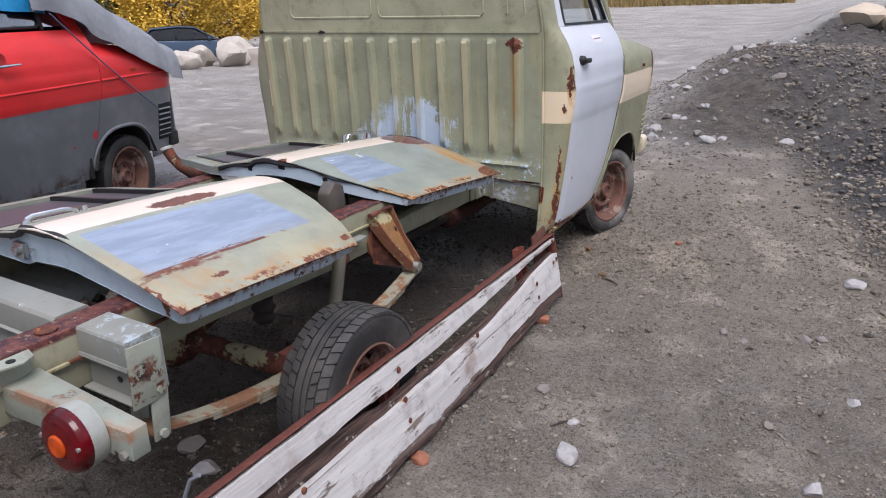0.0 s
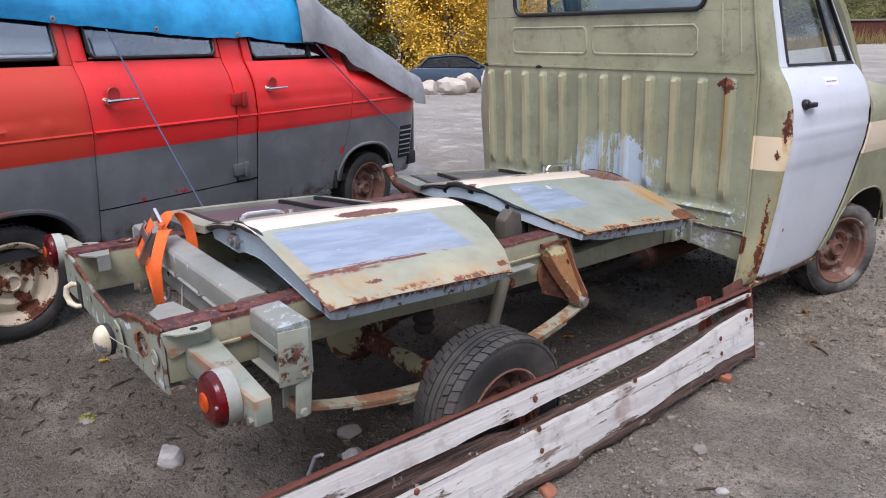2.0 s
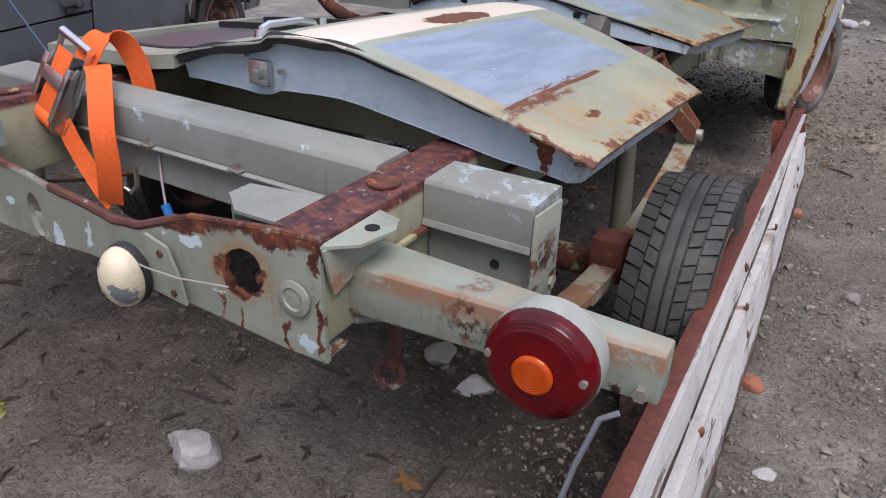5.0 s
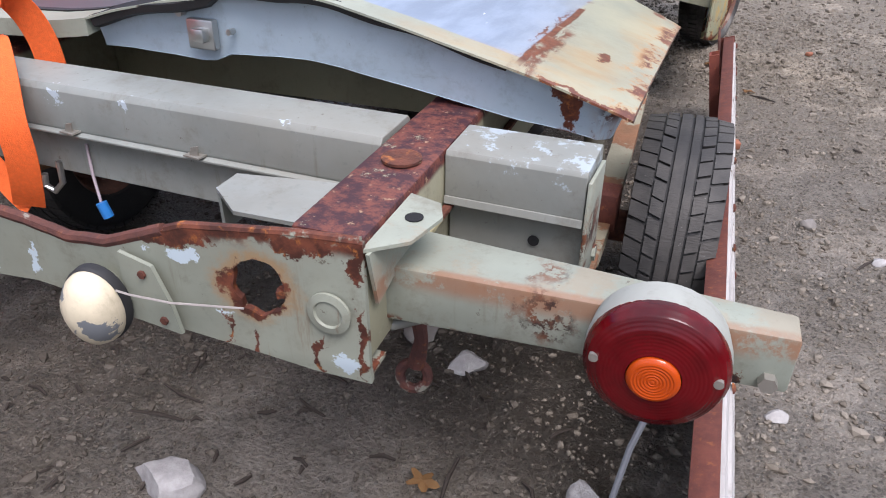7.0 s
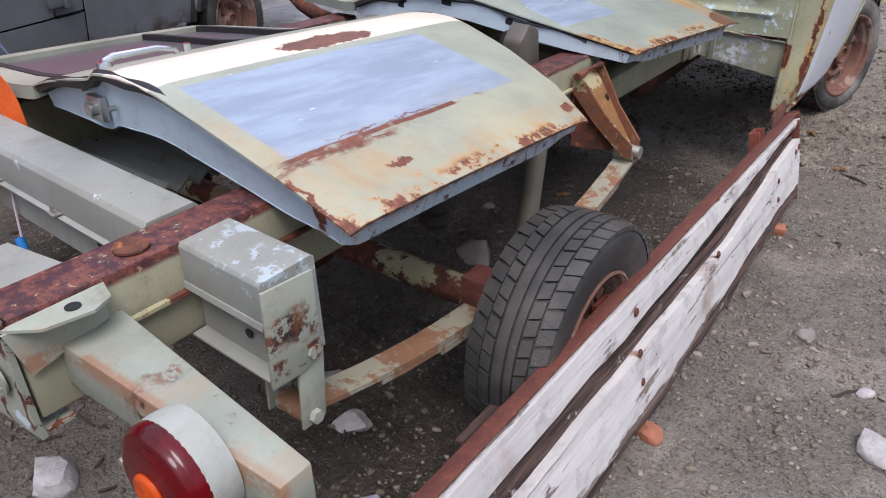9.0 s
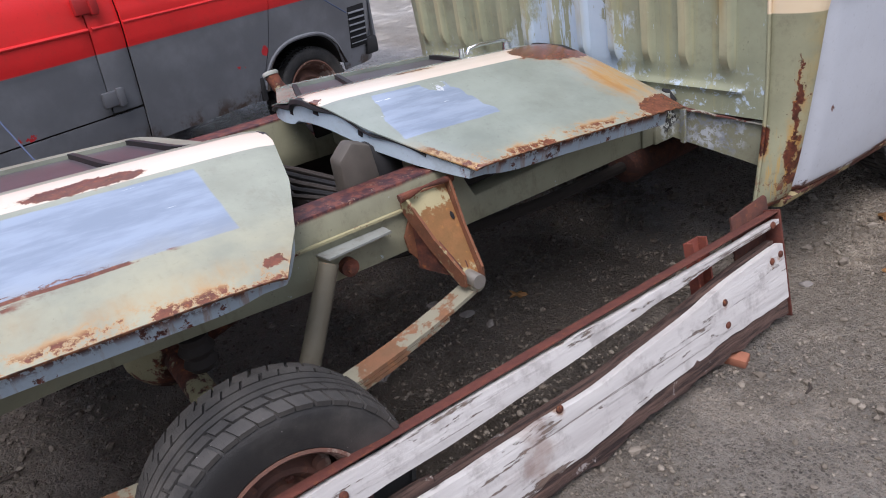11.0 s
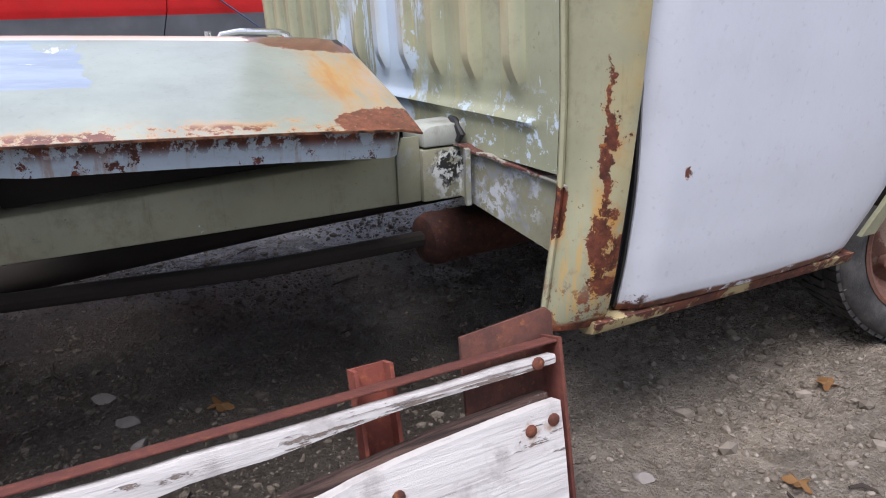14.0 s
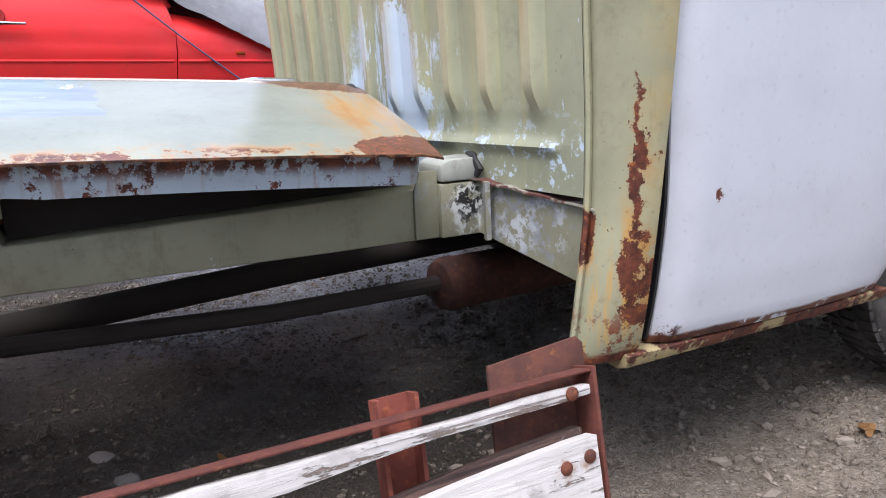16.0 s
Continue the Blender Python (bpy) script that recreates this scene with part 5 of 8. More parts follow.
        def wing(u, z):
            y = u
            nose = max(0.0, (y - 1.88) / 0.24)
            tuck = 0.14 * nose ** 2.2 + (0.05 * max(0.0, (z - 1.22) / 0.12) ** 2)
            return (s * (min(side_x(min(z, 1.25)), 1.11) - tuck + 0.004), y - 0.02 * nose * max(0, z - 1.0), z)
        top = curve_of([(0.94, 1.41), (1.18, 1.405), (1.5, 1.36), (1.75, 1.32), (1.94, 1.27), (2.08, 1.19)])
        skin(bm, steps(0.945, 2.08, 40), lambda y: max(arch_low(y), 0.42), lambda y: top(y), 30, lambda y, z: wing(max(y, door_front(min(max(z, 0.40), 1.44)) + 0.008) if y < 1.22 else y, z), (-s * 0.012, 0, 0))
        bmesh.ops.translate(bm, verts=bm.verts[:], vec=(0, FORE, 0))
        wg = part("front_wing", bm, sage_fender, truck, "sage front wing with cream band")
        bm = fresh()
        tube(bm, [(s * (side_x(arch_low(y)) + 0.001), y, arch_low(y)) for y in steps(1.03, 1.80, 30)], 0.007, 8)
        bmesh.ops.translate(bm, verts=bm.verts[:], vec=(0, FORE, 0))
        part("arch_lip", bm, sage_fender, truck)
        bm = fresh()
        box(bm, min(s * 1.095, s * 1.118), max(s * 1.095, s * 1.118), 1.61, 1.66, 1.185, 1.205, 0.004)
        bmesh.ops.translate(bm, verts=bm.verts[:], vec=(0, FORE, 0))
        part("side_repeater", bm, red_lens, truck, "small red side repeater")
        # louvres in the front wing
        bm = fresh()
        for k in range(5):
            box(bm, min(s * 1.05, s * 1.085), max(s * 1.05, s * 1.085), 1.84, 1.95, 0.70 + 0.035 * k, 0.715 + 0.035 * k, 0.004)
        bmesh.ops.translate(bm, verts=bm.verts[:], vec=(0, FORE, 0))
        part("wing_louvres", bm, sage_fender, truck)
        # bumper end
        bm = fresh()
        prism(bm, [(s * 0.95, 0.50), (s * 1.055, 0.50), (s * 1.07, 0.53), (s * 1.07, 0.615), (s * 1.05, 0.635), (s * 0.95, 0.635)], 1.97, 2.09, 1, 0.012)
        bmesh.ops.translate(bm, verts=bm.verts[:], vec=(0, FORE, 0))
        part("bumper_end", bm, cream_enamel, truck, "chipped cream bumper end")
        # inner wheel arch
        bm = fresh()
        skin(bm, steps(1.03, 1.80, 14), lambda y: arch_low(y), lambda y: arch_low(y) + 0.004, 1, lambda y, z: (s * 1.06, y, z), (-s * 0.45, 0, 0))
        box(bm, min(s * 0.60, s * 0.62), max(s * 0.60, s * 0.62), 1.0, 1.9, 0.42, 1.1)
        bmesh.ops.translate(bm, verts=bm.verts[:], vec=(0, FORE, 0))
        part("inner_arch", bm, under_mat, truck)
        # windscreen pillar
        bm = fresh()
        tube(bm, [(s * 0.985, 1.135, 1.42), (s * 0.93, 0.95, 1.75), (s * 0.85, 0.76, 2.04)], 0.035, 8)
        part("windscreen_pillar", bm, sage_fender, truck)
    # bonnet, front, roof, floor, bulkhead
    bm = fresh()
    skin(bm, steps(-1, 1, 16), 1.19, 2.02, 10, lambda u, v: (u * (1.02 - 0.10 * max(0, v - 1.7)), v, 1.42 - 0.20 * smooth01((v - 1.2) / 0.9) - 0.05 * u * u), (0, 0, -0.012))
    bmesh.ops.translate(bm, verts=bm.verts[:], vec=(0, FORE, 0))
    part("bonnet", bm, sage_fender, truck)
    bm = fresh()
    skin(bm, steps(-0.98, 0.98, 10), 0.62, 1.20, 8, lambda x, z: (x, 2.03 - 0.05 * abs(x), z), (0, -0.02, 0))
    bmesh.ops.translate(bm, verts=bm.verts[:], vec=(0, FORE, 0))
    part("front_panel", bm, sage_fender, truck)
    bm = fresh()
    box(bm, -1.0, 1.0, 2.0, 2.08, 0.50, 0.63, 0.015)
    bmesh.ops.translate(bm, verts=bm.verts[:], vec=(0, FORE, 0))
    part("front_bumper", bm, cream_enamel, truck)
    bm = fresh()
    skin(bm, steps(-1, 1, 16), 0.02, 0.92, 8, lambda u, v: (u * (0.865 - 0.02 * max(0, v - 0.7)), v, 2.10 - 0.06 * abs(u) ** 3 + 0.02 * math.sin(v * 3.0)), (0, 0, -0.03))
    part("roof", bm, sage_upper, truck)
    bm = fresh()
    skin(bm, [-0.88, -0.44, 0, 0.44, 0.88], 1.42, 2.06, 6, lambda x, z: (x * (1 - 0.08 * (z - 1.42)), 1.13 - 0.58 * (z - 1.42), z), (0, -0.004, 0))
    ws = part("windscreen", bm, glass, truck)
    ws.visible_shadow = False
    bm = fresh()
    box(bm, -0.97, 0.97, 0.08, 1.05, 0.60, 0.64)
    box(bm, -0.95, 0.95, 0.95, 1.10, 0.64, 1.36)
    part("cab_floor", bm, interior_mat, truck)
    seat = new("bench_seat")
    seat.parent = truck
    bm = fresh()
    box(bm, -0.80, 0.80, 0.22, 0.62, 0.66, 1.05, 0.04)
    part("seat", bm, interior_mat, seat)
    bm = fresh()
    box(bm, -0.80, 0.80, 0.13, 0.23, 1.0, 1.46, 0.04)
    part("backrest", bm, interior_mat, seat)
    bm = fresh()
    lathe(bm, [(0.19 + 0.012 * math.cos(a), 0.012 * math.sin(a)) for a in steps(0, 2 * math.pi, 8)[:-1]], pose(-0.42, 0.86, 1.36, 50, 0, 0), 28, True)
    part("steering_wheel", bm, black_plastic, truck)
    # doors of the cab
    door = build_door(truck, door_white, door_white, "plain white replacement cab door, slightly ajar")
    bm = fresh()
    skin(bm, steps(0.15, 1.04, 4), 1.50, 1.96, 3, lambda y, z: (side_x(z) - 0.004, min(y, door_front(z) + FORE - 0.03), z), (-0.004, 0, 0))
    pane = part("window_pane", bm, glass, door)
    pane.visible_shadow = False
    bm = fresh()
    hx = side_x(1.315) + 0.012
    lathe(bm, [(0.0, -0.01), (0.026, -0.01), (0.026, 0.010), (0.020, 0.018), (0, 0.018)], Matrix.Translation((hx, 0.245, 1.315)) @ Matrix.Rotation(math.pi / 2, 4, "Y"), 20)
    box(bm, hx + 0.008, hx + 0.030, 0.235, 0.325, 1.300, 1.325, 0.006)
    part("door_handle", bm, black_plastic, door, "black recessed door handle")
    bm = fresh()
    skin(bm, [0.50, 0.66], 1.395, 1.435, 2, lambda y, z: (side_x(z) + 0.019, y, z), (-0.003, 0, 0))
    stick = part("sticker", bm, sticker_mat, door, "small white sticker with faded print")
    bm = fresh()
    for k in range(6):
        box(bm, side_x(1.415) + 0.0195, side_x(1.415) + 0.0215, 0.52 + 0.021 * k, 0.533 + 0.021 * k, 1.411, 1.419)
    part("printed_marks", bm, red_print, stick)
    build_door(truck, sage_fender, interior_mat, "sage cab door", mirror=True)

    # chassis rails
    for s in (1, -1):
        x1, x0 = s * 0.590, s * 0.490
        lo, hi = min(x0, x1), max(x0, x1)
        bm = fresh()
        prism(bm, [(-2.785, 0.60), (-2.0, 0.60), (-1.4, 0.565), (-0.3, 0.553), (0.06, 0.553), (1.9, 0.45), (1.9, 0.60), (0.12, 0.632), (0.06, 0.668), (-0.84, 0.642), (-0.90, 0.770), (-2.785, 0.785)], lo, hi, 0, 0.006)
        part("chassis_rail", bm, sage_rail, truck, "sage box chassis rail with flaking rust on top")
        # dark strip added behind the rail, in place of the gap's shade
        bm = fresh()
        prism(bm, [(-0.84, 0.60), (-0.05, 0.60), (-0.05, 0.705), (-0.84, 0.712)], min(s * 0.498, s * 0.512), max(s * 0.498, s * 0.512), 0, 0.003)
        part("gap_shade_strip", bm, under_mat, truck, "dark set-back strip in place of shade above the rail")
        bm = fresh()
        edge = s * 0.593
        box(bm, min(edge, edge + s * 0.012), max(edge, edge + s * 0.012), -2.64, -0.92, 0.690, 0.697)
        part("rail_seam", bm, rust_sage, truck)
        # step where the rail ends under the cab and the outrigger to the corner
        bm = fresh()
        box(bm, min(s * 0.50, s * 0.612), max(s * 0.50, s * 0.612), -0.045, 0.075, 0.555, 0.670, 0.004)
        part("rail_end_box", bm, sage_outrigger, truck)
        bm = fresh()
        prism(bm, [(-0.040, 0.674), (0.078, 0.674), (0.078, 0.722), (-0.02, 0.720), (-0.036, 0.714), (-0.040, 0.705)], min(s * 0.50, s * 0.612), max(s * 0.50, s * 0.612), 0, 0.005)
        mount = part("cab_mount", bm, chalky_bracket, truck, "chalky white cab mount")
        bm = fresh()
        tube(bm, [(s * 0.616, 0.040, 0.680), (s * 0.620, 0.048, 0.696), (s * 0.612, 0.042, 0.714), (s * 0.596, 0.046, 0.724), (s * 0.570, 0.048, 0.728)], [0.006, 0.010, 0.007, 0.009, 0.005], 8)
        part("torn_grommet", bm, seal, mount, "torn black rubber grommet")
        bm = fresh()
        def rig(u, v):
            x = 0.605 + 0.365 * u
            bot, topz = 0.560 - 0.065 * u, 0.672 - 0.03 * u
            return (s * x, 0.045 + 0.035 * u, bot + (topz - bot) * v)
        skin(bm, steps(0, 1, 8), 0.0, 1.0, 4, rig, (0, 0.05, 0))
        part("outrigger", bm, sage_outrigger, truck, "outrigger plate with flaked blue paint")
        bm = fresh()
        skin(bm, steps(0, 1, 12), 0.0, 1.0, 2, lambda u, v: (s * (0.605 + 0.365 * u), 0.030 + 0.04 * u + 0.06 * v + 0.003 * math.sin(19 * u), 0.677 - 0.03 * u + 0.002 * math.sin(23 * u)), (0, 0, -0.004))
        part("outrigger_flange", bm, rust_scab, truck)
        bm = fresh()
        skin(bm, [0.0, 1.0], 0.0, 1.0, 1, lambda u, v: (s * (0.66 + 0.02 * u), 0.042 - 0.006 * u, 0.552 + 0.122 * v), (0, -0.012, 0))
        part("fold_strip", bm, sage_outrigger, truck)
        bm = fresh()
        prism(bm, [(-0.10, 0.556), (-0.045, 0.556), (-0.045, 0.700), (-0.085, 0.700), (-0.10, 0.66)], min(s * 0.592, s * 0.600), max(s * 0.592, s * 0.600), 0, 0.002)
        part("end_flange", bm, sage_outrigger, truck)
        # spring hanger: wings on the rail, a pan that slants out to the bolt, two edge flanges
        hx0 = s * 0.592
        def slab(bm, pts, shift):
            va = [bm.verts.new(Vector(p)) for p in pts]
            vb = [bm.verts.new(v.co + Vector(shift)) for v in va]
            n = len(va)
            fs = [bm.faces.new(va), bm.faces.new(vb[::-1])] + [bm.faces.new((va[i], vb[i], vb[(i + 1) % n], va[(i + 1) % n])) for i in range(n)]
            bmesh.ops.recalc_face_normals(bm, faces=fs)
        bm = fresh()
        prism(bm, [(-1.07, 0.73), (-0.955, 0.725), (-0.935, 0.66), (-0.912, 0.61), (-0.928, 0.54), (-0.98, 0.50), (-1.06, 0.50), (-1.105, 0.56), (-1.112, 0.61), (-1.082, 0.67)], min(hx0, hx0 + s * 0.010), max(hx0, hx0 + s * 0.010), 0, 0.003)
        hang = part("spring_hanger", bm, rust_bracket, truck, "orange-rusted pressed steel spring hanger")
        bm = fresh()
        slab(bm, [(hx0 + s * 0.016, -1.096, 0.728), (hx0 + s * 0.016, -0.955, 0.724), (hx0 + s * 0.090, -0.975, 0.600), (hx0 + s * 0.182, -0.998, 0.512), (hx0 + s * 0.182, -1.056, 0.512), (hx0 + s * 0.090, -1.078, 0.602)], (-s * 0.006, 0, -0.005))
        part("hanger_pan", bm, hanger_ochre, hang, "ochre-stained inner pan")
        for ya, yb, side_y in ((-1.098, -1.054, -0.008), (-0.953, -1.000, 0.008)):
            bm = fresh()
            slab(bm, [(hx0 + s * 0.008, ya, 0.742), (hx0 + s * 0.036, ya, 0.742), (hx0 + s * 0.115, (ya + yb) / 2, 0.628), (hx0 + s * 0.205, yb, 0.535), (hx0 + s * 0.203, yb, 0.496), (hx0 + s * 0.180, yb, 0.492), (hx0 + s * 0.088, (ya + yb) / 2, 0.586), (hx0 + s * 0.008, ya, 0.690)], (0, side_y, 0))
            part("hanger_flange", bm, rust_bracket, hang)
            bm = fresh()
            slab(bm, [(hx0 + s * 0.008, ya - side_y * 2, 0.70), (hx0 + s * 0.165, yb - side_y * 2, 0.53), (hx0 + s * 0.165, yb - side_y * 2, 0.50), (hx0 + s * 0.008, ya - side_y * 2, 0.50)], (0, -side_y * 0.5, 0))
            part("hanger_web", bm, rust_mat, hang)
        bm = fresh()
        tube(bm, [(hx0 + s * 0.030, -1.118, 0.738), (hx0 + s * 0.034, -1.085, 0.742), (hx0 + s * 0.022, -1.03, 0.742), (hx0 + s * 0.030, -0.96, 0.742), (hx0 + s * 0.026, -0.935, 0.738)], [0.013, 0.011, 0.004, 0.010, 0.011], 10)
        part("hanger_lip", bm, rust_mat, hang)
        bm = fresh()
        lathe(bm, [(0.0, 0.0), (0.008, 0.001), (0.006, 0.003), (0.0, 0.002)], Matrix.Translation((hx0 + s * 0.075, -0.985, 0.652)) @ Matrix.Rotation(s * radians(58), 4, "Y") @ Matrix.Diagonal((1.6, 0.8, 1, 1)), 9)
        part("rusted_hole", bm, gap_black, hang)
        bm = fresh()
        rod(bm, (hx0 + s * 0.10, -1.025, 0.505), (hx0 + s * 0.222, -1.025, 0.505), 0.021, 0.021, 14)
        part("pivot_bolt", bm, bolt_mat, hang)
        # leaf spring in an arc under the axle
        bm = fresh()
        sx = s * 0.765
        def leaf(y0, y1, drop, th, wdt=0.065):
            pts = [(sx, y, 0.475 - drop - 0.115 * (1 - ((y - REAR_Y) / (0.715 if y > REAR_Y else 0.71)) ** 2)) for y in steps(y0, y1, 16)]
            rings = []
            for p in pts:
                rings.append([bm.verts.new((p[0] + dx, p[1], p[2] + dz)) for dx, dz in ((-wdt / 2, -th / 2), (wdt / 2, -th / 2), (wdt / 2, th / 2), (-wdt / 2, th / 2))])
            fs = []
            for a, b in zip(rings, rings[1:]):
                fs += [bm.faces.new((a[i], a[(i + 1) % 4], b[(i + 1) % 4], b[i])) for i in range(4)]
            fs += [bm.faces.new(rings[0]), bm.faces.new(rings[-1][::-1])]
            bmesh.ops.recalc_face_normals(bm, faces=fs)
        leaf(-2.44, -1.02, 0.0, 0.011)
        leaf(-2.25, -1.13, 0.013, 0.011)
        leaf(-2.05, -1.28, 0.026, 0.011)
        rod(bm, (sx - 0.034, -2.445, 0.475), (sx + 0.034, -2.445, 0.475), 0.022)
        rod(bm, (sx - 0.034, -1.020, 0.490), (sx + 0.034, -1.020, 0.490), 0.024)
        spring = part("leaf_spring", bm, spring_mat, truck, "rusty arched leaf spring")
        bm = fresh()
        box(bm, sx - 0.045, sx + 0.045, REAR_Y - 0.14, REAR_Y - 0.06, 0.345, 0.445, 0.008)
        part("spring_clamp", bm, rust_red_oxide, spring)
        # shackle
        bm = fresh()
        for dx in (-0.045, 0.045):
            prism(bm, [(-2.475, 0.46), (-2.42, 0.46), (-2.405, 0.63), (-2.465, 0.63)], sx + dx - 0.004, sx + dx + 0.004, 0, 0.003)
        rod(bm, (sx - 0.06, -2.435, 0.615), (sx + 0.06, -2.435, 0.615), 0.014, None, 6)
        rod(bm, (sx - 0.06, -2.447, 0.478), (sx + 0.06, -2.447, 0.478), 0.014, None, 6)
        part("spring_shackle", bm, sage_bar, truck, "sage spring shackle plate with bolts")
        # strut beside the wheel
        bm = fresh()
        rod(bm, (s * 0.645, -1.37, 0.655), (s * 0.725, -1.60, 0.28), 0.027, 0.031)
        part("shock_absorber", bm, shock_mat, truck, "rust-stained painted shock absorber")
        bm = fresh()
        lathe(bm, [(0.03, 0.0), (0.045, 0.02), (0.035, 0.04), (0.048, 0.06), (0.036, 0.08), (0.04, 0.10), (0.0, 0.10)], pose(s * 0.54, REAR_Y, 0.47), 18)
        part("bump_stop", bm, under_mat, truck)
        # lamp bar, tail lamp
        bm = fresh()
        a, b = s * 0.58, s * 1.085
        box(bm, min(a, b), max(a, b), -2.73, -2.62, 0.628, 0.714, 0.005)
        # the bar narrows outwards
        for v in bm.verts:
            f = (abs(v.co.x) - 0.58) / 0.505
            v.co.y = -2.73 + (v.co.y + 2.73) * (1 - 0.55 * f)
            v.co.z = 0.714 + (v.co.z - 0.714) * (1 - 0.12 * f) + 0.010 * f
        bar = part("lamp_bar", bm, sage_bar, truck, "sage box-section lamp bar with rust streaks")
        bm = fresh()
        rod(bm, (s * 1.062, -2.742, 0.662), (s * 1.062, -2.72, 0.662), 0.011, None, 6)
        part("bolt", bm, bolt_mat, bar)
        lamp = new("tail_lamp")
        lamp.parent = truck
        lamp["label"] = "round red tail lamp with amber centre"
        back = Matrix.Translation((s * 0.938, -2.732, 0.690)) @ Matrix.Rotation(math.pi / 2, 4, "X")
        bm = fresh()
        lathe(bm, [(0.05, -0.01), (0.078, 0.0), (0.081, 0.03), (0.079, 0.044), (0.0, 0.044)], back, 40)
        part("lamp_housing", bm, white_enamel, lamp, "chalky pale lamp housing")
        bm = fresh()
        bend = curve_of([(0.028, 0.0755), (0.060, 0.072), (0.074, 0.064), (0.080, 0.052)])
        lathe(bm, [(0.0795, 0.040), (0.080, 0.052)] + [(r, bend(r) + 0.00022 * math.sin(r * 1450.0)) for r in steps(0.0785, 0.030, 40)] + [(0.029, 0.068), (0.0, 0.068)], back, 48)
        part("red_lens", bm, red_lens, lamp)
        bm = fresh()
        lathe(bm, [(0.029, 0.068), (0.029, 0.077), (0.0265, 0.0805)] + [(r, 0.0815 + 0.0004 * math.sin(r * 1700.0)) for r in steps(0.025, 0.001, 22)] + [(0.0, 0.0815)], back, 36)
        part("amber_lens", bm, amber_lens, lamp)
        for dx in (-0.066, 0.066):
            bm = fresh()
            rod(bm, back @ Vector((dx, 0.008, 0.058)), back @ Vector((dx, 0.008, 0.072)), 0.0055, None, 10)
            part("lens_screw", bm, bolt_mat, lamp)
        # gusset plates on the rail end
        bm = fresh()
        prism(bm, [(s * 0.592, -2.800), (s * 0.640, -2.760), (s * 0.655, -2.690), (s * 0.640, -2.655), (s * 0.592, -2.64)], 0.772, 0.777, 2)
        prism(bm, [(-2.80, 0.772), (-2.65, 0.772), (-2.65, 0.72), (-2.78, 0.69)], min(s * 0.598, s * 0.603), max(s * 0.598, s * 0.603), 0)
        part("gusset_plate", bm, sage_bar, truck, "bent grey-green gusset plate")
        bm = fresh()
        lathe(bm, [(0.0, 0.0), (0.012, 0.0), (0.012, 0.0015), (0.0, 0.0015)], pose(s * 0.622, -2.705, 0.7775), 14)
        part("gusset_hole", bm, gap_black, truck)
        bm = fresh()
        inner = 0.335 if s > 0 else 0.40
        prism(bm, [(s * 0.485, -2.765), (s * (inner + 0.06), -2.765), (s * inner, -2.715), (s * inner, -2.665), (s * 0.485, -2.645)], 0.770, 0.776, 2)
        prism(bm, [(-2.715, 0.71), (-2.665, 0.71), (-2.665, 0.769), (-2.715, 0.769)], min(s * inner, s * (inner + 0.005)), max(s * inner, s * (inner + 0.005)), 0)
        part("corner_plate", bm, grey_crossbar, truck)
        # rust scab and plug on top of the rail tail
        bm = fresh()
        lathe(bm, [(0.0, 0.0), (0.030, 0.0), (0.030, 0.004), (0.022, 0.005), (0.0, 0.003)], pose(s * 0.545, -2.56, 0.786), 24)
        part("rail_plug", bm, rust_sage, truck)
    # crossbar over the tail
    bm = fresh()
    prof = [(-2.435, 0.600), (-2.431, 0.688), (-2.445, 0.694), (-2.449, 0.702), (-2.449, 0.775), (-2.440, 0.786), (-2.345, 0.790), (-2.335, 0.780), (-2.335, 0.600)]
    skew = Matrix.Translation((0, -2.465, 0)) @ Matrix.Rotation(radians(-2.6), 4, "Z") @ Matrix.Translation((0, 2.435, 0))
    prism(bm, prof, -0.486, 0.486, 0, 0.002)
    stub = [(-2.449, 0.702), (-2.449, 0.778), (-2.444, 0.785), (-2.345, 0.790), (-2.337, 0.784), (-2.335, 0.606), (-2.430, 0.606), (-2.428, 0.690), (-2.445, 0.696)]
    bmesh.ops.transform(bm, matrix=skew, verts=bm.verts[:])
    part("crossbar", bm, grey_crossbar, truck, "grey-green pressed crossbar with bolt holes", smooth=12)
    bm = fresh()
    prism(bm, [(-2.459, 0.691), (-2.440, 0.694), (-2.440, 0.700), (-2.459, 0.6955)], -0.486, 0.486, 0, 0.001)
    bmesh.ops.transform(bm, matrix=skew, verts=bm.verts[:])
    part("crossbar_ledge", bm, grey_crossbar, truck)
    for x0, x1 in ((-0.81, -0.594), (0.594, 0.81)):
        bm = fresh()
        prism(bm, stub, x0, x1, 0, 0.0015)
        bmesh.ops.transform(bm, matrix=skew, verts=bm.verts[:])
        end = part("crossbar_end", bm, grey_crossbar, truck, "", smooth=12)
        bm = fresh()
        prism(bm, [(-2.458, 0.599), (-2.425, 0.601), (-2.425, 0.606), (-2.458, 0.604)], x0, x1, 0, 0.0008)
        prism(bm, [(-2.4555, 0.700), (-2.4495, 0.700), (-2.4495, 0.712), (-2.4525, 0.712)], x0, x1, 0, 0.0008)
        bmesh.ops.transform(bm, matrix=skew, verts=bm.verts[:])
        part("folded_lip", bm, grey_crossbar, end, "", smooth=12)
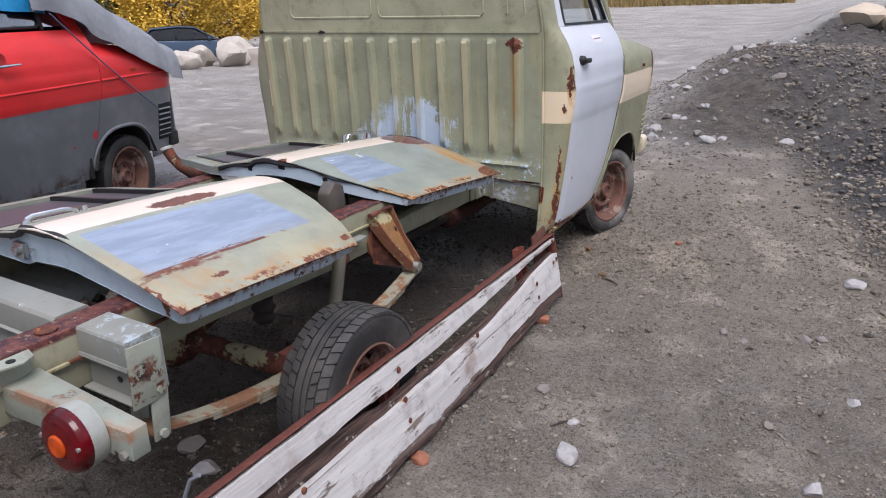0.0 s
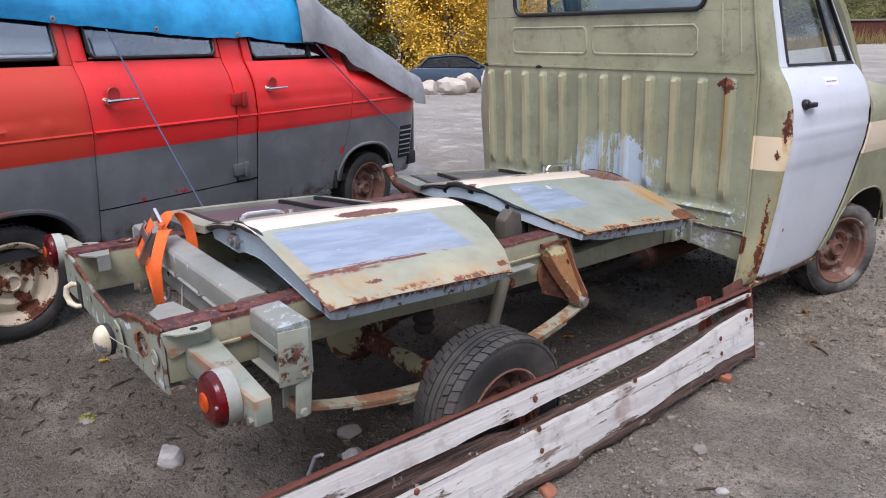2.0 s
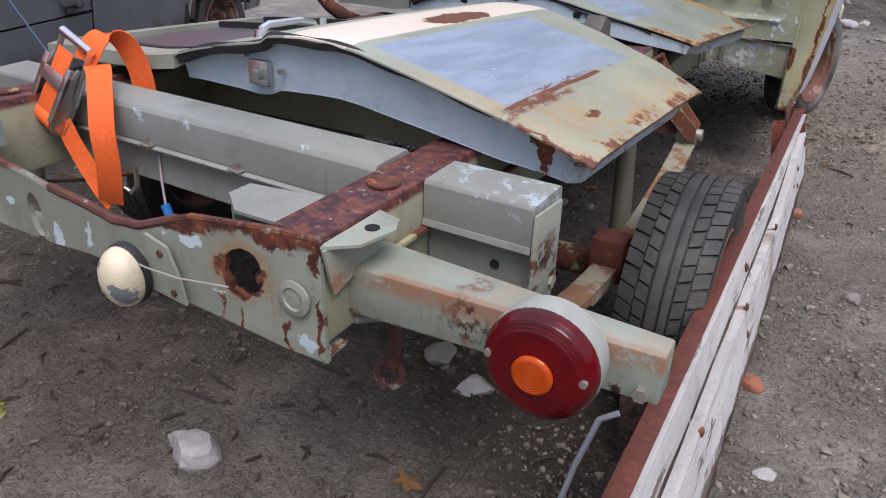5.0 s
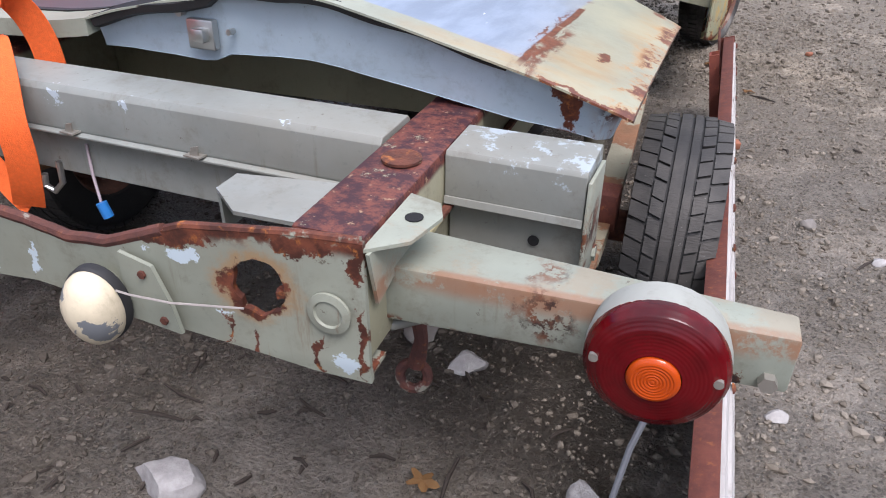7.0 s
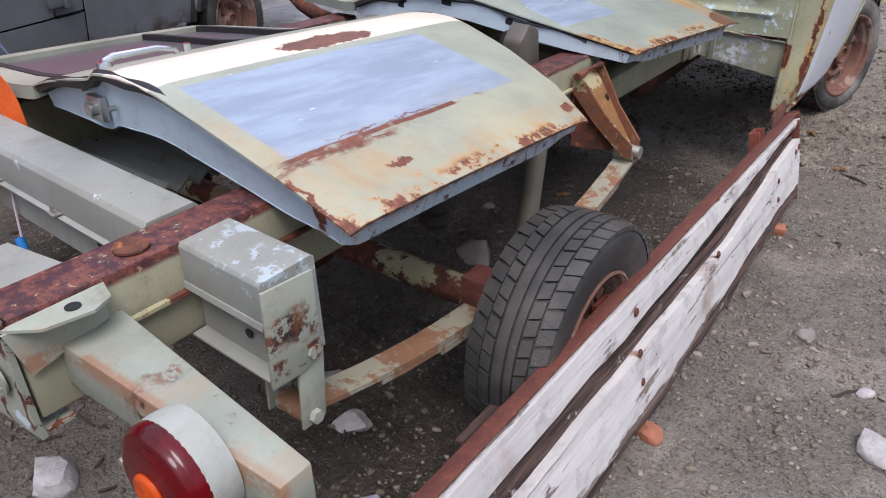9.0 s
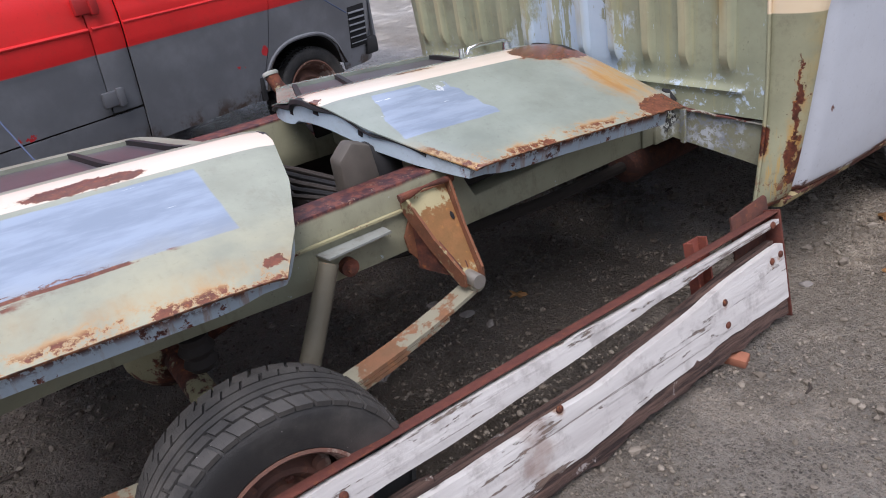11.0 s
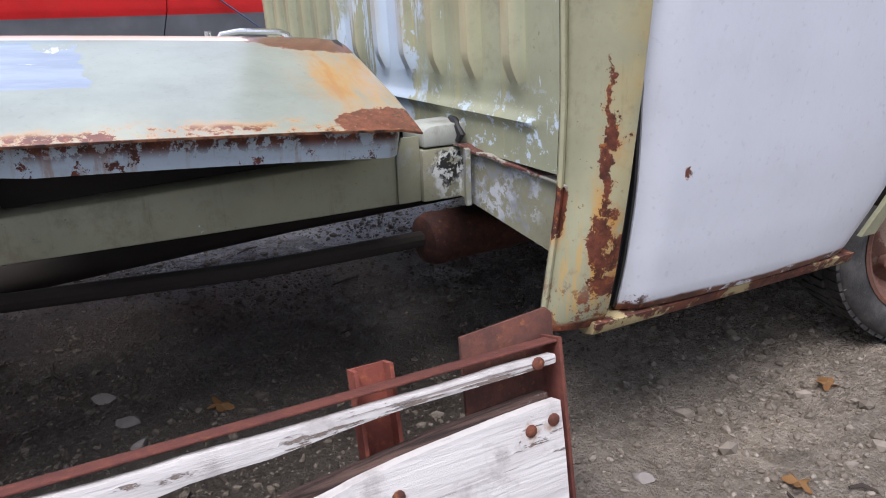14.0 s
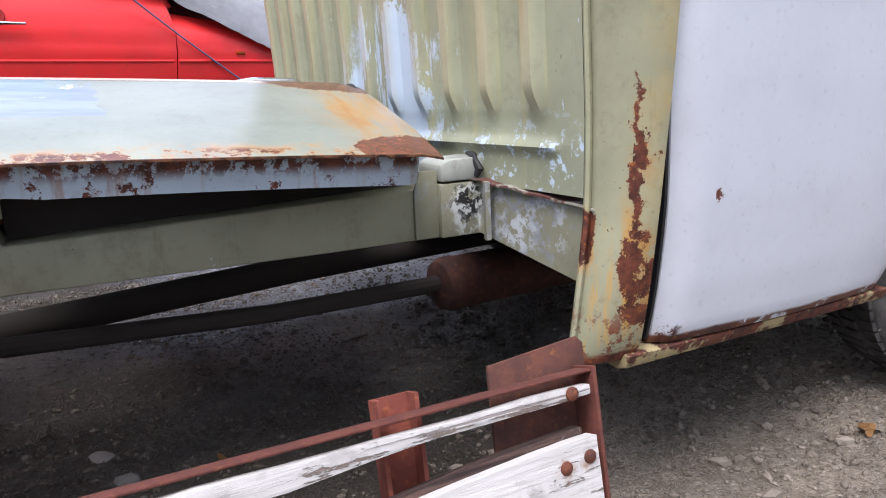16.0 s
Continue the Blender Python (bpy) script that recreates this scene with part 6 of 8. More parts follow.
    for s in (-1, 1):
        bm = fresh()
        prism(bm, [(-2.458, 0.588), (-2.40, 0.586), (-2.35, 0.60), (-2.35, 0.768), (-2.452, 0.772)], min(s * 0.812, s * 0.818), max(s * 0.812, s * 0.818), 0, 0.0015)
        bmesh.ops.transform(bm, matrix=skew, verts=bm.verts[:])
        part("crossbar_post", bm, sage_bar, truck, "sage end plate of the crossbar")
        bm = fresh()
        lathe(bm, [(0.0, 0.0), (0.009, 0.0), (0.009, 0.002), (0.0, 0.002)], skew @ pose(s * 0.735, -2.4315, 0.652, 90, 0, 0), 16)
        part("bolt_hole", bm, gap_black, truck)
    for x in (-0.36, 0.25):
        bm = fresh()
        lathe(bm, [(0.0, 0.0), (0.0125, 0.0), (0.0125, 0.002), (0.0, 0.002)], skew @ pose(x, -2.4335, 0.655, 90, 0, 0), 16)
        part("bolt_hole", bm, gap_black, truck)
    for x in (-0.17, 0.12):
        bm = fresh()
        prism(bm, [(x - 0.016, -2.466), (x + 0.020, -2.470), (x + 0.022, -2.44), (x - 0.012, -2.44)], 0.700, 0.703, 2)
        prism(bm, [(x - 0.006, 0.700), (x + 0.012, 0.700), (x + 0.016, 0.722), (x, 0.718)], -2.462, -2.459, 1)
        bmesh.ops.transform(bm, matrix=skew, verts=bm.verts[:])
        part("bent_tab", bm, bolt_mat, truck)
    # rear member: plate across the tail with a dipped middle and round cut-outs
    bm = fresh()
    topf = curve_of([(-0.595, 0.765), (-0.40, 0.785), (-0.25, 0.782), (-0.05, 0.765), (0.10, 0.745), (0.17, 0.730), (0.24, 0.733), (0.30, 0.755), (0.36, 0.776), (0.50, 0.785), (0.595, 0.785)])
    lowf = curve_of([(-0.595, 0.59), (-0.35, 0.625), (0.10, 0.648), (0.28, 0.625), (0.42, 0.600), (0.52, 0.578), (0.595, 0.570)])
    bowed = curve_of([(-0.595, -2.800), (-0.4, -2.815), (0.0, -2.840), (0.3, -2.832), (0.595, -2.800)])
    holes = ((-0.47, 0.68, 0.022, 0.030), (-0.33, 0.69, 0.028, 0.040), (-0.04, 0.690, 0.024, 0.044), (0.455, 0.702, 0.034, 0.042))
    grid = []
    for x in steps(-0.595, 0.595, 150):
        lo, hi = lowf(x), topf(x) + 0.0035 * noise.noise(Vector((x * 14, 0, 5)))
        grid.append([bm.verts.new((x, bowed(x) + 0.12 * max(0.0, 0.60 - z), z)) for z in steps(lo, hi, 24)])
    def inside(p, grow=1.0):
        for hx, hz, rx, rz in holes:
            a = math.atan2(p.z - hz, p.x - hx)
            ragged = 1 + (0.20 if hx > 0.3 else 0.05) * noise.noise(Vector((2.5 * math.cos(a), 2.5 * math.sin(a), 9 * hx)))
            if ((p.x - hx) / rx) ** 2 + ((p.z - hz) / rz) ** 2 < (grow * ragged) ** 2:
                return (hx, hz, rx, rz, ragged)
        return None
    for c, d in zip(grid, grid[1:]):
        for k in range(24):
            quad = (c[k], d[k], d[k + 1], c[k + 1])
            if not inside(sum((v.co for v in quad), Vector()) / 4):
                bm.faces.new(quad)
    bmesh.ops.delete(bm, geom=[v for v in bm.verts if not v.link_faces], context="VERTS")
    for v in bm.verts:
        hole = inside(v.co, 1.28)
        if hole and v.is_boundary:
            hx, hz, rx, rz, ragged = hole
            f = ragged / max(0.2, math.hypot((v.co.x - hx) / rx, (v.co.z - hz) / rz))
            v.co.x, v.co.z = hx + (v.co.x - hx) * f, hz + (v.co.z - hz) * f
    bm.normal_update()
    bmesh.ops.solidify(bm, geom=bm.faces[:], thickness=0.010)
    part("rear_member", bm, sage_member, truck, "dented sage rear cross member with scorched rusty holes")
    bm = fresh()
    lathe(bm, [(0.030, 0.0), (0.030, 0.004), (0.020, 0.006), (0.018, 0.003), (0.010, 0.004), (0.0, 0.004)], Matrix.Translation((0.548, -2.808, 0.682)) @ Matrix.Rotation(math.pi / 2, 4, "X"), 24)
    part("pressed_boss", bm, sage_member, truck)
    bm = fresh()
    tube(bm, [(x, bowed(x) + 0.006, topf(x) + 0.001 + 0.003 * noise.noise(Vector((x * 30, 3, 0)))) for x in steps(0.02, 0.33, 24)], 0.0085, 8)
    part("member_rim", bm, rust_scab, truck, "rust-scabbed rim")
    for x0, x1 in ((-0.59, 0.015), (0.335, 0.59)):
        bm = fresh()
        tube(bm, [(x, bowed(x) + 0.006, topf(x) + 0.0005) for x in steps(x0, x1, 20)], 0.0065, 8)
        part("member_rim", bm, sage_member, truck)
    bm = fresh()
    skin(bm, steps(-0.59, 0.59, 12), 0.0, 1.0, 1, lambda x, v: (x, bowed(x) + 0.012 + 0.05 * v, lowf(x) + 0.002), (0, 0, 0.006))
    part("member_flange", bm, sage_member, truck)
    # lamps for the plate: two cream bullets on small brackets
    for x, y, turned in ((0.238, -2.872, 12),):
        lamp = new("plate_lamp")
        lamp.parent = truck
        lamp["label"] = "chipped cream bullet-shaped plate lamp"
        mm = Matrix.Translation((x, y, 0.660)) @ Matrix.Rotation(radians(turned), 4, "Z") @ Matrix.Rotation(math.pi / 2, 4, "X")
        bm = fresh()
        lathe(bm, [(0.040, -0.010), (0.043, 0.0), (0.042, 0.010), (0.037, 0.022), (0.026, 0.032), (0.012, 0.037), (0.0, 0.038)], mm @ Matrix.Diagonal((0.95, 1.28, 1, 1)), 28)
        part("lamp_shell", bm, cream_enamel, lamp)
        bm = fresh()
        lathe(bm, [(0.045, -0.014), (0.0452, -0.002), (0.043, 0.002), (0.038, -0.014)], mm @ Matrix.Diagonal((0.95, 1.28, 1, 1)), 28, True)
        part("rubber_rim", bm, rubber, lamp)
        bm = fresh()
        lathe(bm, [(0.0, -0.04), (0.026, -0.04), (0.038, -0.012), (0, -0.012)], mm @ Matrix.Diagonal((0.95, 1.2, 1, 1)), 16)
        part("lamp_bracket", bm, sage_member, lamp)
    bm = fresh()
    prism(bm, [(0.262, 0.632), (0.345, 0.622), (0.338, 0.665), (0.318, 0.722), (0.270, 0.735)], -2.846, -2.840, 1)
    part("lamp_plate", bm, sage_member, truck)
    for x, z in ((0.322, 0.640), (0.303, 0.708)):
        bm = fresh()
        rod(bm, (x, -2.850, z), (x, -2.842, z), 0.006, None, 6)
        part("plate_rivet", bm, rust_mat, truck)
    # cream U-shaped grip loop, on a dark pad
    bm = fresh()
    tube(bm, [(-0.275, -2.815, 0.708), (-0.292, -2.845, 0.714), (-0.303, -2.862, 0.700), (-0.302, -2.868, 0.670), (-0.285, -2.862, 0.642), (-0.258, -2.845, 0.630), (-0.240, -2.815, 0.632)], [0.008, 0.011, 0.012, 0.012, 0.012, 0.010, 0.008], 10)
    loop = part("grip_loop", bm, cream_enamel, truck, "cream U-shaped grip loop")
    bm = fresh()
    prism(bm, [(-0.285, 0.625), (-0.236, 0.618), (-0.232, 0.722), (-0.278, 0.726)], -2.832, -2.824, 1, 0.002)
    part("rubber_pad", bm, rubber, loop)
    bm = fresh()
    tube(bm, [(0.275, -2.868, 0.690), (0.30, -2.872, 0.692), (0.35, -2.858, 0.682), (0.45, -2.846, 0.690)], 0.0016, 5)
    part("lamp_wire", bm, wire_grey, truck, "thin grey wire")
    # tow eye below the tail
    bm = fresh()
    lathe(bm, [(0.024 + 0.009 * math.cos(a), 0.009 * math.sin(a)) for a in steps(0, 2 * math.pi, 8)[:-1]], pose(0.565, -2.58, 0.400, 70, 35, 0), 22, True)
    tube(bm, [(0.570, -2.58, 0.425), (0.580, -2.58, 0.48), (0.572, -2.575, 0.53), (0.578, -2.57, 0.60)], [0.016, 0.012, 0.014, 0.011], 8)
    part("tow_eye", bm, rust_scab, truck, "flaking rusty tow eye")
    bm = fresh()
    rod(bm, (0.585, -2.71, 0.604), (0.665, -2.655, 0.612), 0.009)
    part("pipe_end", bm, grey_crossbar, truck)
    # cross members between the rails, axle, prop shaft, silencer, tank
    for y, z, mat_ in ((-1.20, 0.60, under_mat), (-0.72, 0.60, sage_rail), (-1.95, 0.64, sage_rail), (-0.35, 0.60, sage_rail)):
        bm = fresh()
        box(bm, -0.488, 0.488, y - 0.05, y + 0.05, z, z + 0.10, 0.006)
        part("frame_crossmember", bm, mat_, truck)
    bm = fresh()
    rod(bm, (-0.86, REAR_Y, REAR_HUB_Z), (0.86, REAR_Y, REAR_HUB_Z), 0.042, None, 18)
    lathe(bm, [(0.0, -0.13), (0.06, -0.12), (0.125, -0.06), (0.145, 0.0), (0.125, 0.06), (0.06, 0.13), (0.0, 0.13)], pose(0.0, REAR_Y, REAR_HUB_Z, 0, 90, 0), 24)
    rod(bm, (0.0, REAR_Y + 0.1, REAR_HUB_Z + 0.01), (0.0, REAR_Y + 0.24, REAR_HUB_Z + 0.02), 0.07, 0.045)
    part("rear_axle", bm, rust_sage, truck, "rusty rear axle with differential")
    bm = fresh()
    rod(bm, (0.0, REAR_Y + 0.2, REAR_HUB_Z + 0.02), (0.02, -0.2, 0.40), 0.038)
    rod(bm, (0.02, -0.2, 0.40), (0.02, 1.2, 0.45), 0.038)
    part("prop_shaft", bm, under_mat, truck)
    bm = fresh()
    lathe(bm, [(0.0, 0.0), (0.040, 0.0), (0.062, 0.010), (0.072, 0.03), (0.072, 0.05), (0.069, 0.055), (0.069, 0.74), (0.072, 0.75), (0.06, 0.79), (0.0, 0.80)], Matrix.Translation((0.335, 0.07, 0.372)) @ Matrix.Diagonal((1.1, 1.1, 1.0, 1)) @ Vector((-0.04, 1.0, 0.01)).to_track_quat("Z", "Y").to_matrix().to_4x4(), 32)
    part("silencer", bm, silencer_mat, truck, "rust-brown exhaust silencer")
    # pipe coloured dark in place of the shade it lies in
    bm = fresh()
    tube(bm, [(0.345, 0.09, 0.380), (0.33, -0.35, 0.375), (0.25, -0.9, 0.38), (0.22, -1.4, 0.48), (0.22, -1.9, 0.52), (0.24, -2.3, 0.45)], 0.022, 10)
    part("exhaust_pipe", bm, under_mat, truck)
    bm = fresh()
    box(bm, -0.93, -0.63, -1.05, -0.25, 0.36, 0.60, 0.03)
    part("fuel_tank", bm, under_mat, truck)
    bm = fresh()
    tube(bm, [(-0.76, -0.58, 0.60), (-0.86, -0.63, 0.645), (-0.945, -0.68, 0.685), (-1.005, -0.72, 0.735), (-1.040, -0.74, 0.785), (-1.062, -0.75, 0.832)], [0.034, 0.035, 0.034, 0.031, 0.031, 0.033], 14)
    neck = part("filler_neck", bm, rust_sage, truck, "rusty fuel filler neck with pale cap")
    bm = fresh()
    lathe(bm, [(0.0, -0.010), (0.036, -0.010), (0.039, 0.0), (0.036, 0.009), (0.0, 0.013)], Matrix.Translation((-1.066, -0.752, 0.842)) @ Matrix.Rotation(radians(-22), 4, "Y"), 22)
    part("filler_cap", bm, white_enamel, neck)
    # sloping slats of an old tray between the rails, under the tail door
    for k in range(7):
        bm = fresh()
        y = -2.27 + 0.062 * k
        prism(bm, [(y, 0.590), (y + 0.004, 0.586), (y + 0.046, 0.618), (y + 0.042, 0.622)], -0.485, 0.02, 0, 0.001)
        part("tray_slat", bm, grey_crossbar, truck)
    # plates and bracketry between the two loose doors
    bm = fresh()
    prism(bm, [(-1.20, 0.60), (-1.06, 0.60), (-1.09, 0.86), (-1.15, 0.885), (-1.20, 0.84)], 0.40, 0.47, 0, 0.012)
    part("upright_bracket", bm, paint_brown_grey, truck, "dull brown upright bracket")
    bm = fresh()
    lathe(bm, [(0.0, 0.0), (0.07, 0.0), (0.075, 0.05), (0.06, 0.16), (0.03, 0.19), (0.0, 0.19)], pose(0.34, -1.02, 0.66, -8, 0, 0), 22)
    part("air_canister", bm, rubber, truck)
    for k in range(5):
        bm = fresh()
        tube(bm, [(-0.45 + 0.10 * k, -1.30 + 0.02 * k, 0.72), (0.0 + 0.06 * k, -1.15 - 0.03 * k, 0.71), (0.42, -1.12 - 0.03 * k, 0.735)], 0.009, 6)
        part("brake_pipe", bm, gap_black if k % 2 else under_mat, truck)
    bm = fresh()
    prism(bm, [(0.594, -1.38), (0.650, -1.37), (0.640, -1.17), (0.594, -1.17)], 0.662, 0.668, 2)
    part("side_plate", bm, grey_crossbar, truck)
    bm = fresh()
    rod(bm, (0.59, -1.30, 0.60), (0.615, -1.30, 0.60), 0.026)
    rod(bm, (0.61, -1.30, 0.60), (0.628, -1.30, 0.60), 0.014, None, 6)
    part("bracket_bolt", bm, rust_mat, truck)
    # wheels
    build_wheel(truck, (0.955, 1.225, 0.362), rim_rust, 1, dust=True, steer=-18, size=0.965)
    build_wheel(truck, (-0.955, 1.225, 0.362), rim_rust, -1, dust=True, steer=-18, size=0.965)
    build_wheel(truck, (0.940, REAR_Y, REAR_HUB_Z), rim_rust, 1, True, size=0.985, wide=1.06, rim_size=0.84)
    build_wheel(truck, (-0.940, REAR_Y, REAR_HUB_Z), rim_rust, -1, True, size=0.985, wide=1.06, rim_size=0.84)
    return truck


def tyre_material(name="dusty_black_tyre", dust=0.35, low=0.45):
    t = Tree(name)
    d = t.step(t.noise(4.0, 6.0, 0.65), low, 0.75)
    c = t.mix(t.math("MULTIPLY", d, dust), (0.026, 0.0258, 0.0256), (0.120, 0.110, 0.098) if dust < 0.8 else (0.27, 0.255, 0.235))
    speck = t.step(t.noise(85.0, 2.0), 0.74, 0.76)
    return t.done(t.mix(speck, c, (0.30, 0.29, 0.27)), 0.62, 0.0, t.math("ADD", t.noise(60.0), t.noise(1.0, 3.0, stretch=(40.0, 260.0, 260.0))), 0.5, 0.003, Specular_IOR_Level=0.35)


tyre_mat = tyre_material(dust=0.55)
tread_mat = tyre_material("scuffed_tread_rubber", 0.62, 0.30)
tyre_dusty = tyre_material("grey_dusty_tyre", 0.82, 0.34)
sticker_mat = plain("white_sticker", (0.72, 0.70, 0.72), 0.5)
wire_grey = plain("grey_wire", (0.30, 0.27, 0.25), 0.6)
red_print = plain("faded_print", (0.40, 0.33, 0.36), 0.6)
paint_brown_grey = plain("brown_grey_paint", (0.075, 0.064, 0.052), 0.6, var=0.3)
build_truck()

# ---- loose cab doors that lie on the chassis ----
def laid(x_low, y_end, z_low, turned, tilted, flipped=False):
    """Pose of a door turned outside up: its foot edge at x_low, its shut edge at y_end."""
    flat = Matrix(((0, 0, -1, 0), (0, 1, 0, 0), (1, 0, 0, 0), (0, 0, 0, 1)))
    base = Matrix.Translation((-laid_x(0.41), -0.14, -0.41))
    hand = Matrix.Diagonal((1, -1 if flipped else 1, 1, 1))
    return Matrix.Translation((x_low, y_end, z_low)) @ Matrix.Rotation(radians(turned), 4, "Z") @ Matrix.Rotation(radians(tilted), 4, "X") @ hand @ flat @ base


build_door(None, loose_one, blue_shell, "sage cab door, cream band and lilac patch, on the chassis", True, laid(0.925, -2.290, 0.818, 0.0, -2.3), name="car_door", group="loose doors")
build_door(None, loose_two, blue_shell, "sage cab door with rusty shut corner, lying on the chassis", True, laid(0.805, -0.075, 0.752, -3.5, -2.7, True), name="car_door", group="loose doors", lift=0.022)

# ---- timber dropside that leans on the ground along the truck ----
def build_dropside():
    m = pose(1.180, 0.052, 0.02, 0, 0, 1.8) @ Matrix.Rotation(radians(-17), 4, "Y")
    side = thing("dropside_board", "old truck dropside of flaking white planks in a rusty steel rail", "truck dropside", m)
    L = -3.35

    def plank(name, z0, z1, x0, x1, mat_, ragged=0.006, y1=0.0, y0=L, label="", seed=0, knots=60):
        bm = fresh()
        def edge(y, k):
            return ragged * (noise.noise(Vector((y * 5.0, k * 3.0 + seed, 0))) + 0.6 * noise.noise(Vector((y * 17.0, k * 7.0, seed))))
        rings = []
        low = z0 if callable(z0) else (lambda y: z0)
        high = z1 if callable(z1) else (lambda y: z1)
        for y in steps(y0, y1, knots):
            a, b = edge(y, 1), edge(y, 2)
            u0, u1 = low(y), high(y)
            w = 0.35 * edge(y, 3)
            rings.append([bm.verts.new(p) for p in ((x0, y, u0 + a), (x1 + w, y, u0 + a * 1.2), (x1 + w + 0.002, y, (u0 + u1) / 2), (x1 + w, y, u1 + b), (x0, y, u1 + b * 0.8))])
        fs = []
        for p, q in zip(rings, rings[1:]):
            fs += [bm.faces.new((p[i], p[(i + 1) % 5], q[(i + 1) % 5], q[i])) for i in range(5)]
        fs += [bm.faces.new(rings[0]), bm.faces.new(rings[-1][::-1])]
        bmesh.ops.recalc_face_normals(bm, faces=fs)
        return part(name, bm, mat_, side, label, smooth=50)
    def top_edge(y):
        return 0.222 + 0.074 * smooth01((y + 0.95) / 0.95)
    def foot_edge(y):
        return 0.040 + 0.066 * smooth01((y + 1.5) / 1.2)
    plank("wide_plank", foot_edge, top_edge, -0.012, 0.016, wood_white, 0.006, -0.012, knots=130, label="wide plank with flaking white paint")
    plank("rotten_foot", lambda y: 0.012 + 0.040 * smooth01((y + 1.3) / 1.2), lambda y: foot_edge(y) + 0.008, -0.010, 0.013, wood_dark, 0.018, -0.02, seed=4, label="rotten dark lower edge", knots=120)
    plank("backing_timber", 0.10, lambda y: top_edge(y) + 0.012, -0.040, -0.012, wood_dark, 0.004, -0.02, seed=7)
    plank("narrow_plank", lambda y: 0.306 + 0.057 * smooth01((y + 1.6) / 1.6), lambda y: 0.386 - 0.008 * smooth01((y + 1.3) / 1.3), -0.012, 0.012, wood_white, 0.006, -0.012, seed=2, label="narrow plank with flaking white paint")
    plank("split_batten", 0.225, lambda y: 0.300 - 0.05 * smooth01((y + 2.2) / 0.7), -0.030, -0.014, wood_dark, 0.016, -1.40, seed=9, knots=40)
    # angle iron along the top
    bm = fresh()
    prism(bm, [(-0.036, 0.396), (0.004, 0.396), (0.006, 0.397), (0.006, 0.401), (-0.036, 0.402)], L, 0.0, 1, 0.0015)
    part("top_angle", bm, rust_red_oxide, side, "red-brown rusty angle iron")
    # end plate and end stile
    bm = fresh()
    prism(bm, [(-0.165, 0.27), (0.03, 0.27), (0.03, 0.440), (0.018, 0.452), (-0.160, 0.437)], -0.058, -0.049, 0, 0.002)
    part("end_plate", bm, rust_dark_plate, side)
    bm = fresh()
    box(bm, -0.055, 0.010, 0.0, 0.007, 0.03, 0.405, 0.001)
    part("end_stile", bm, rust_red_oxide, side)
    # posts
    for y in (-0.32, -1.62, -2.9):
        bm = fresh()
        prism(bm, [(-0.085, y - 0.034), (-0.047, y - 0.034), (-0.047, y - 0.027), (-0.078, y - 0.027), (-0.078, y + 0.027), (-0.047, y + 0.027), (-0.047, y + 0.034), (-0.085, y + 0.034)], 0.05, 0.425 if y > -1 else 0.37, 2)
        part("post", bm, red_primer_rust, side, "red oxide channel post")
    bm = fresh()
    prism(bm, [(-0.19, 0.12), (-0.11, 0.09), (-0.10, 0.30), (-0.17, 0.30)], -2.15, -1.55, 1, 0.004)
    # coach bolts
    for y, z in ((-0.03, 0.265), (-0.078, 0.258), (-0.33, 0.225), (-0.33, 0.15), (-1.02, 0.23), (-1.62, 0.225), (-1.62, 0.14), (-2.2, 0.22), (-2.9, 0.22), (-0.05, 0.371), (-1.62, 0.343)):
        b = fresh()
        lathe(b, [(0.012, 0.0), (0.011, 0.004), (0.006, 0.007), (0.0, 0.008)], Matrix.Translation((0.015, y, z)) @ Matrix.Rotation(math.pi / 2, 4, "Y"), 12)
        part("coach_bolt", b, rust_mat, side)
    part("inner_stay", bm, wood_dark, side, "dark inner stay")
    # sheared to fit the camera's view: it leans less below its top rail, least at the cab end
    for ob in side.children:
        for v in ob.data.vertices:
            v.co.x -= (0.40 - v.co.z) * (0.12 + 0.018 * v.co.y)
    return side


build_dropside()


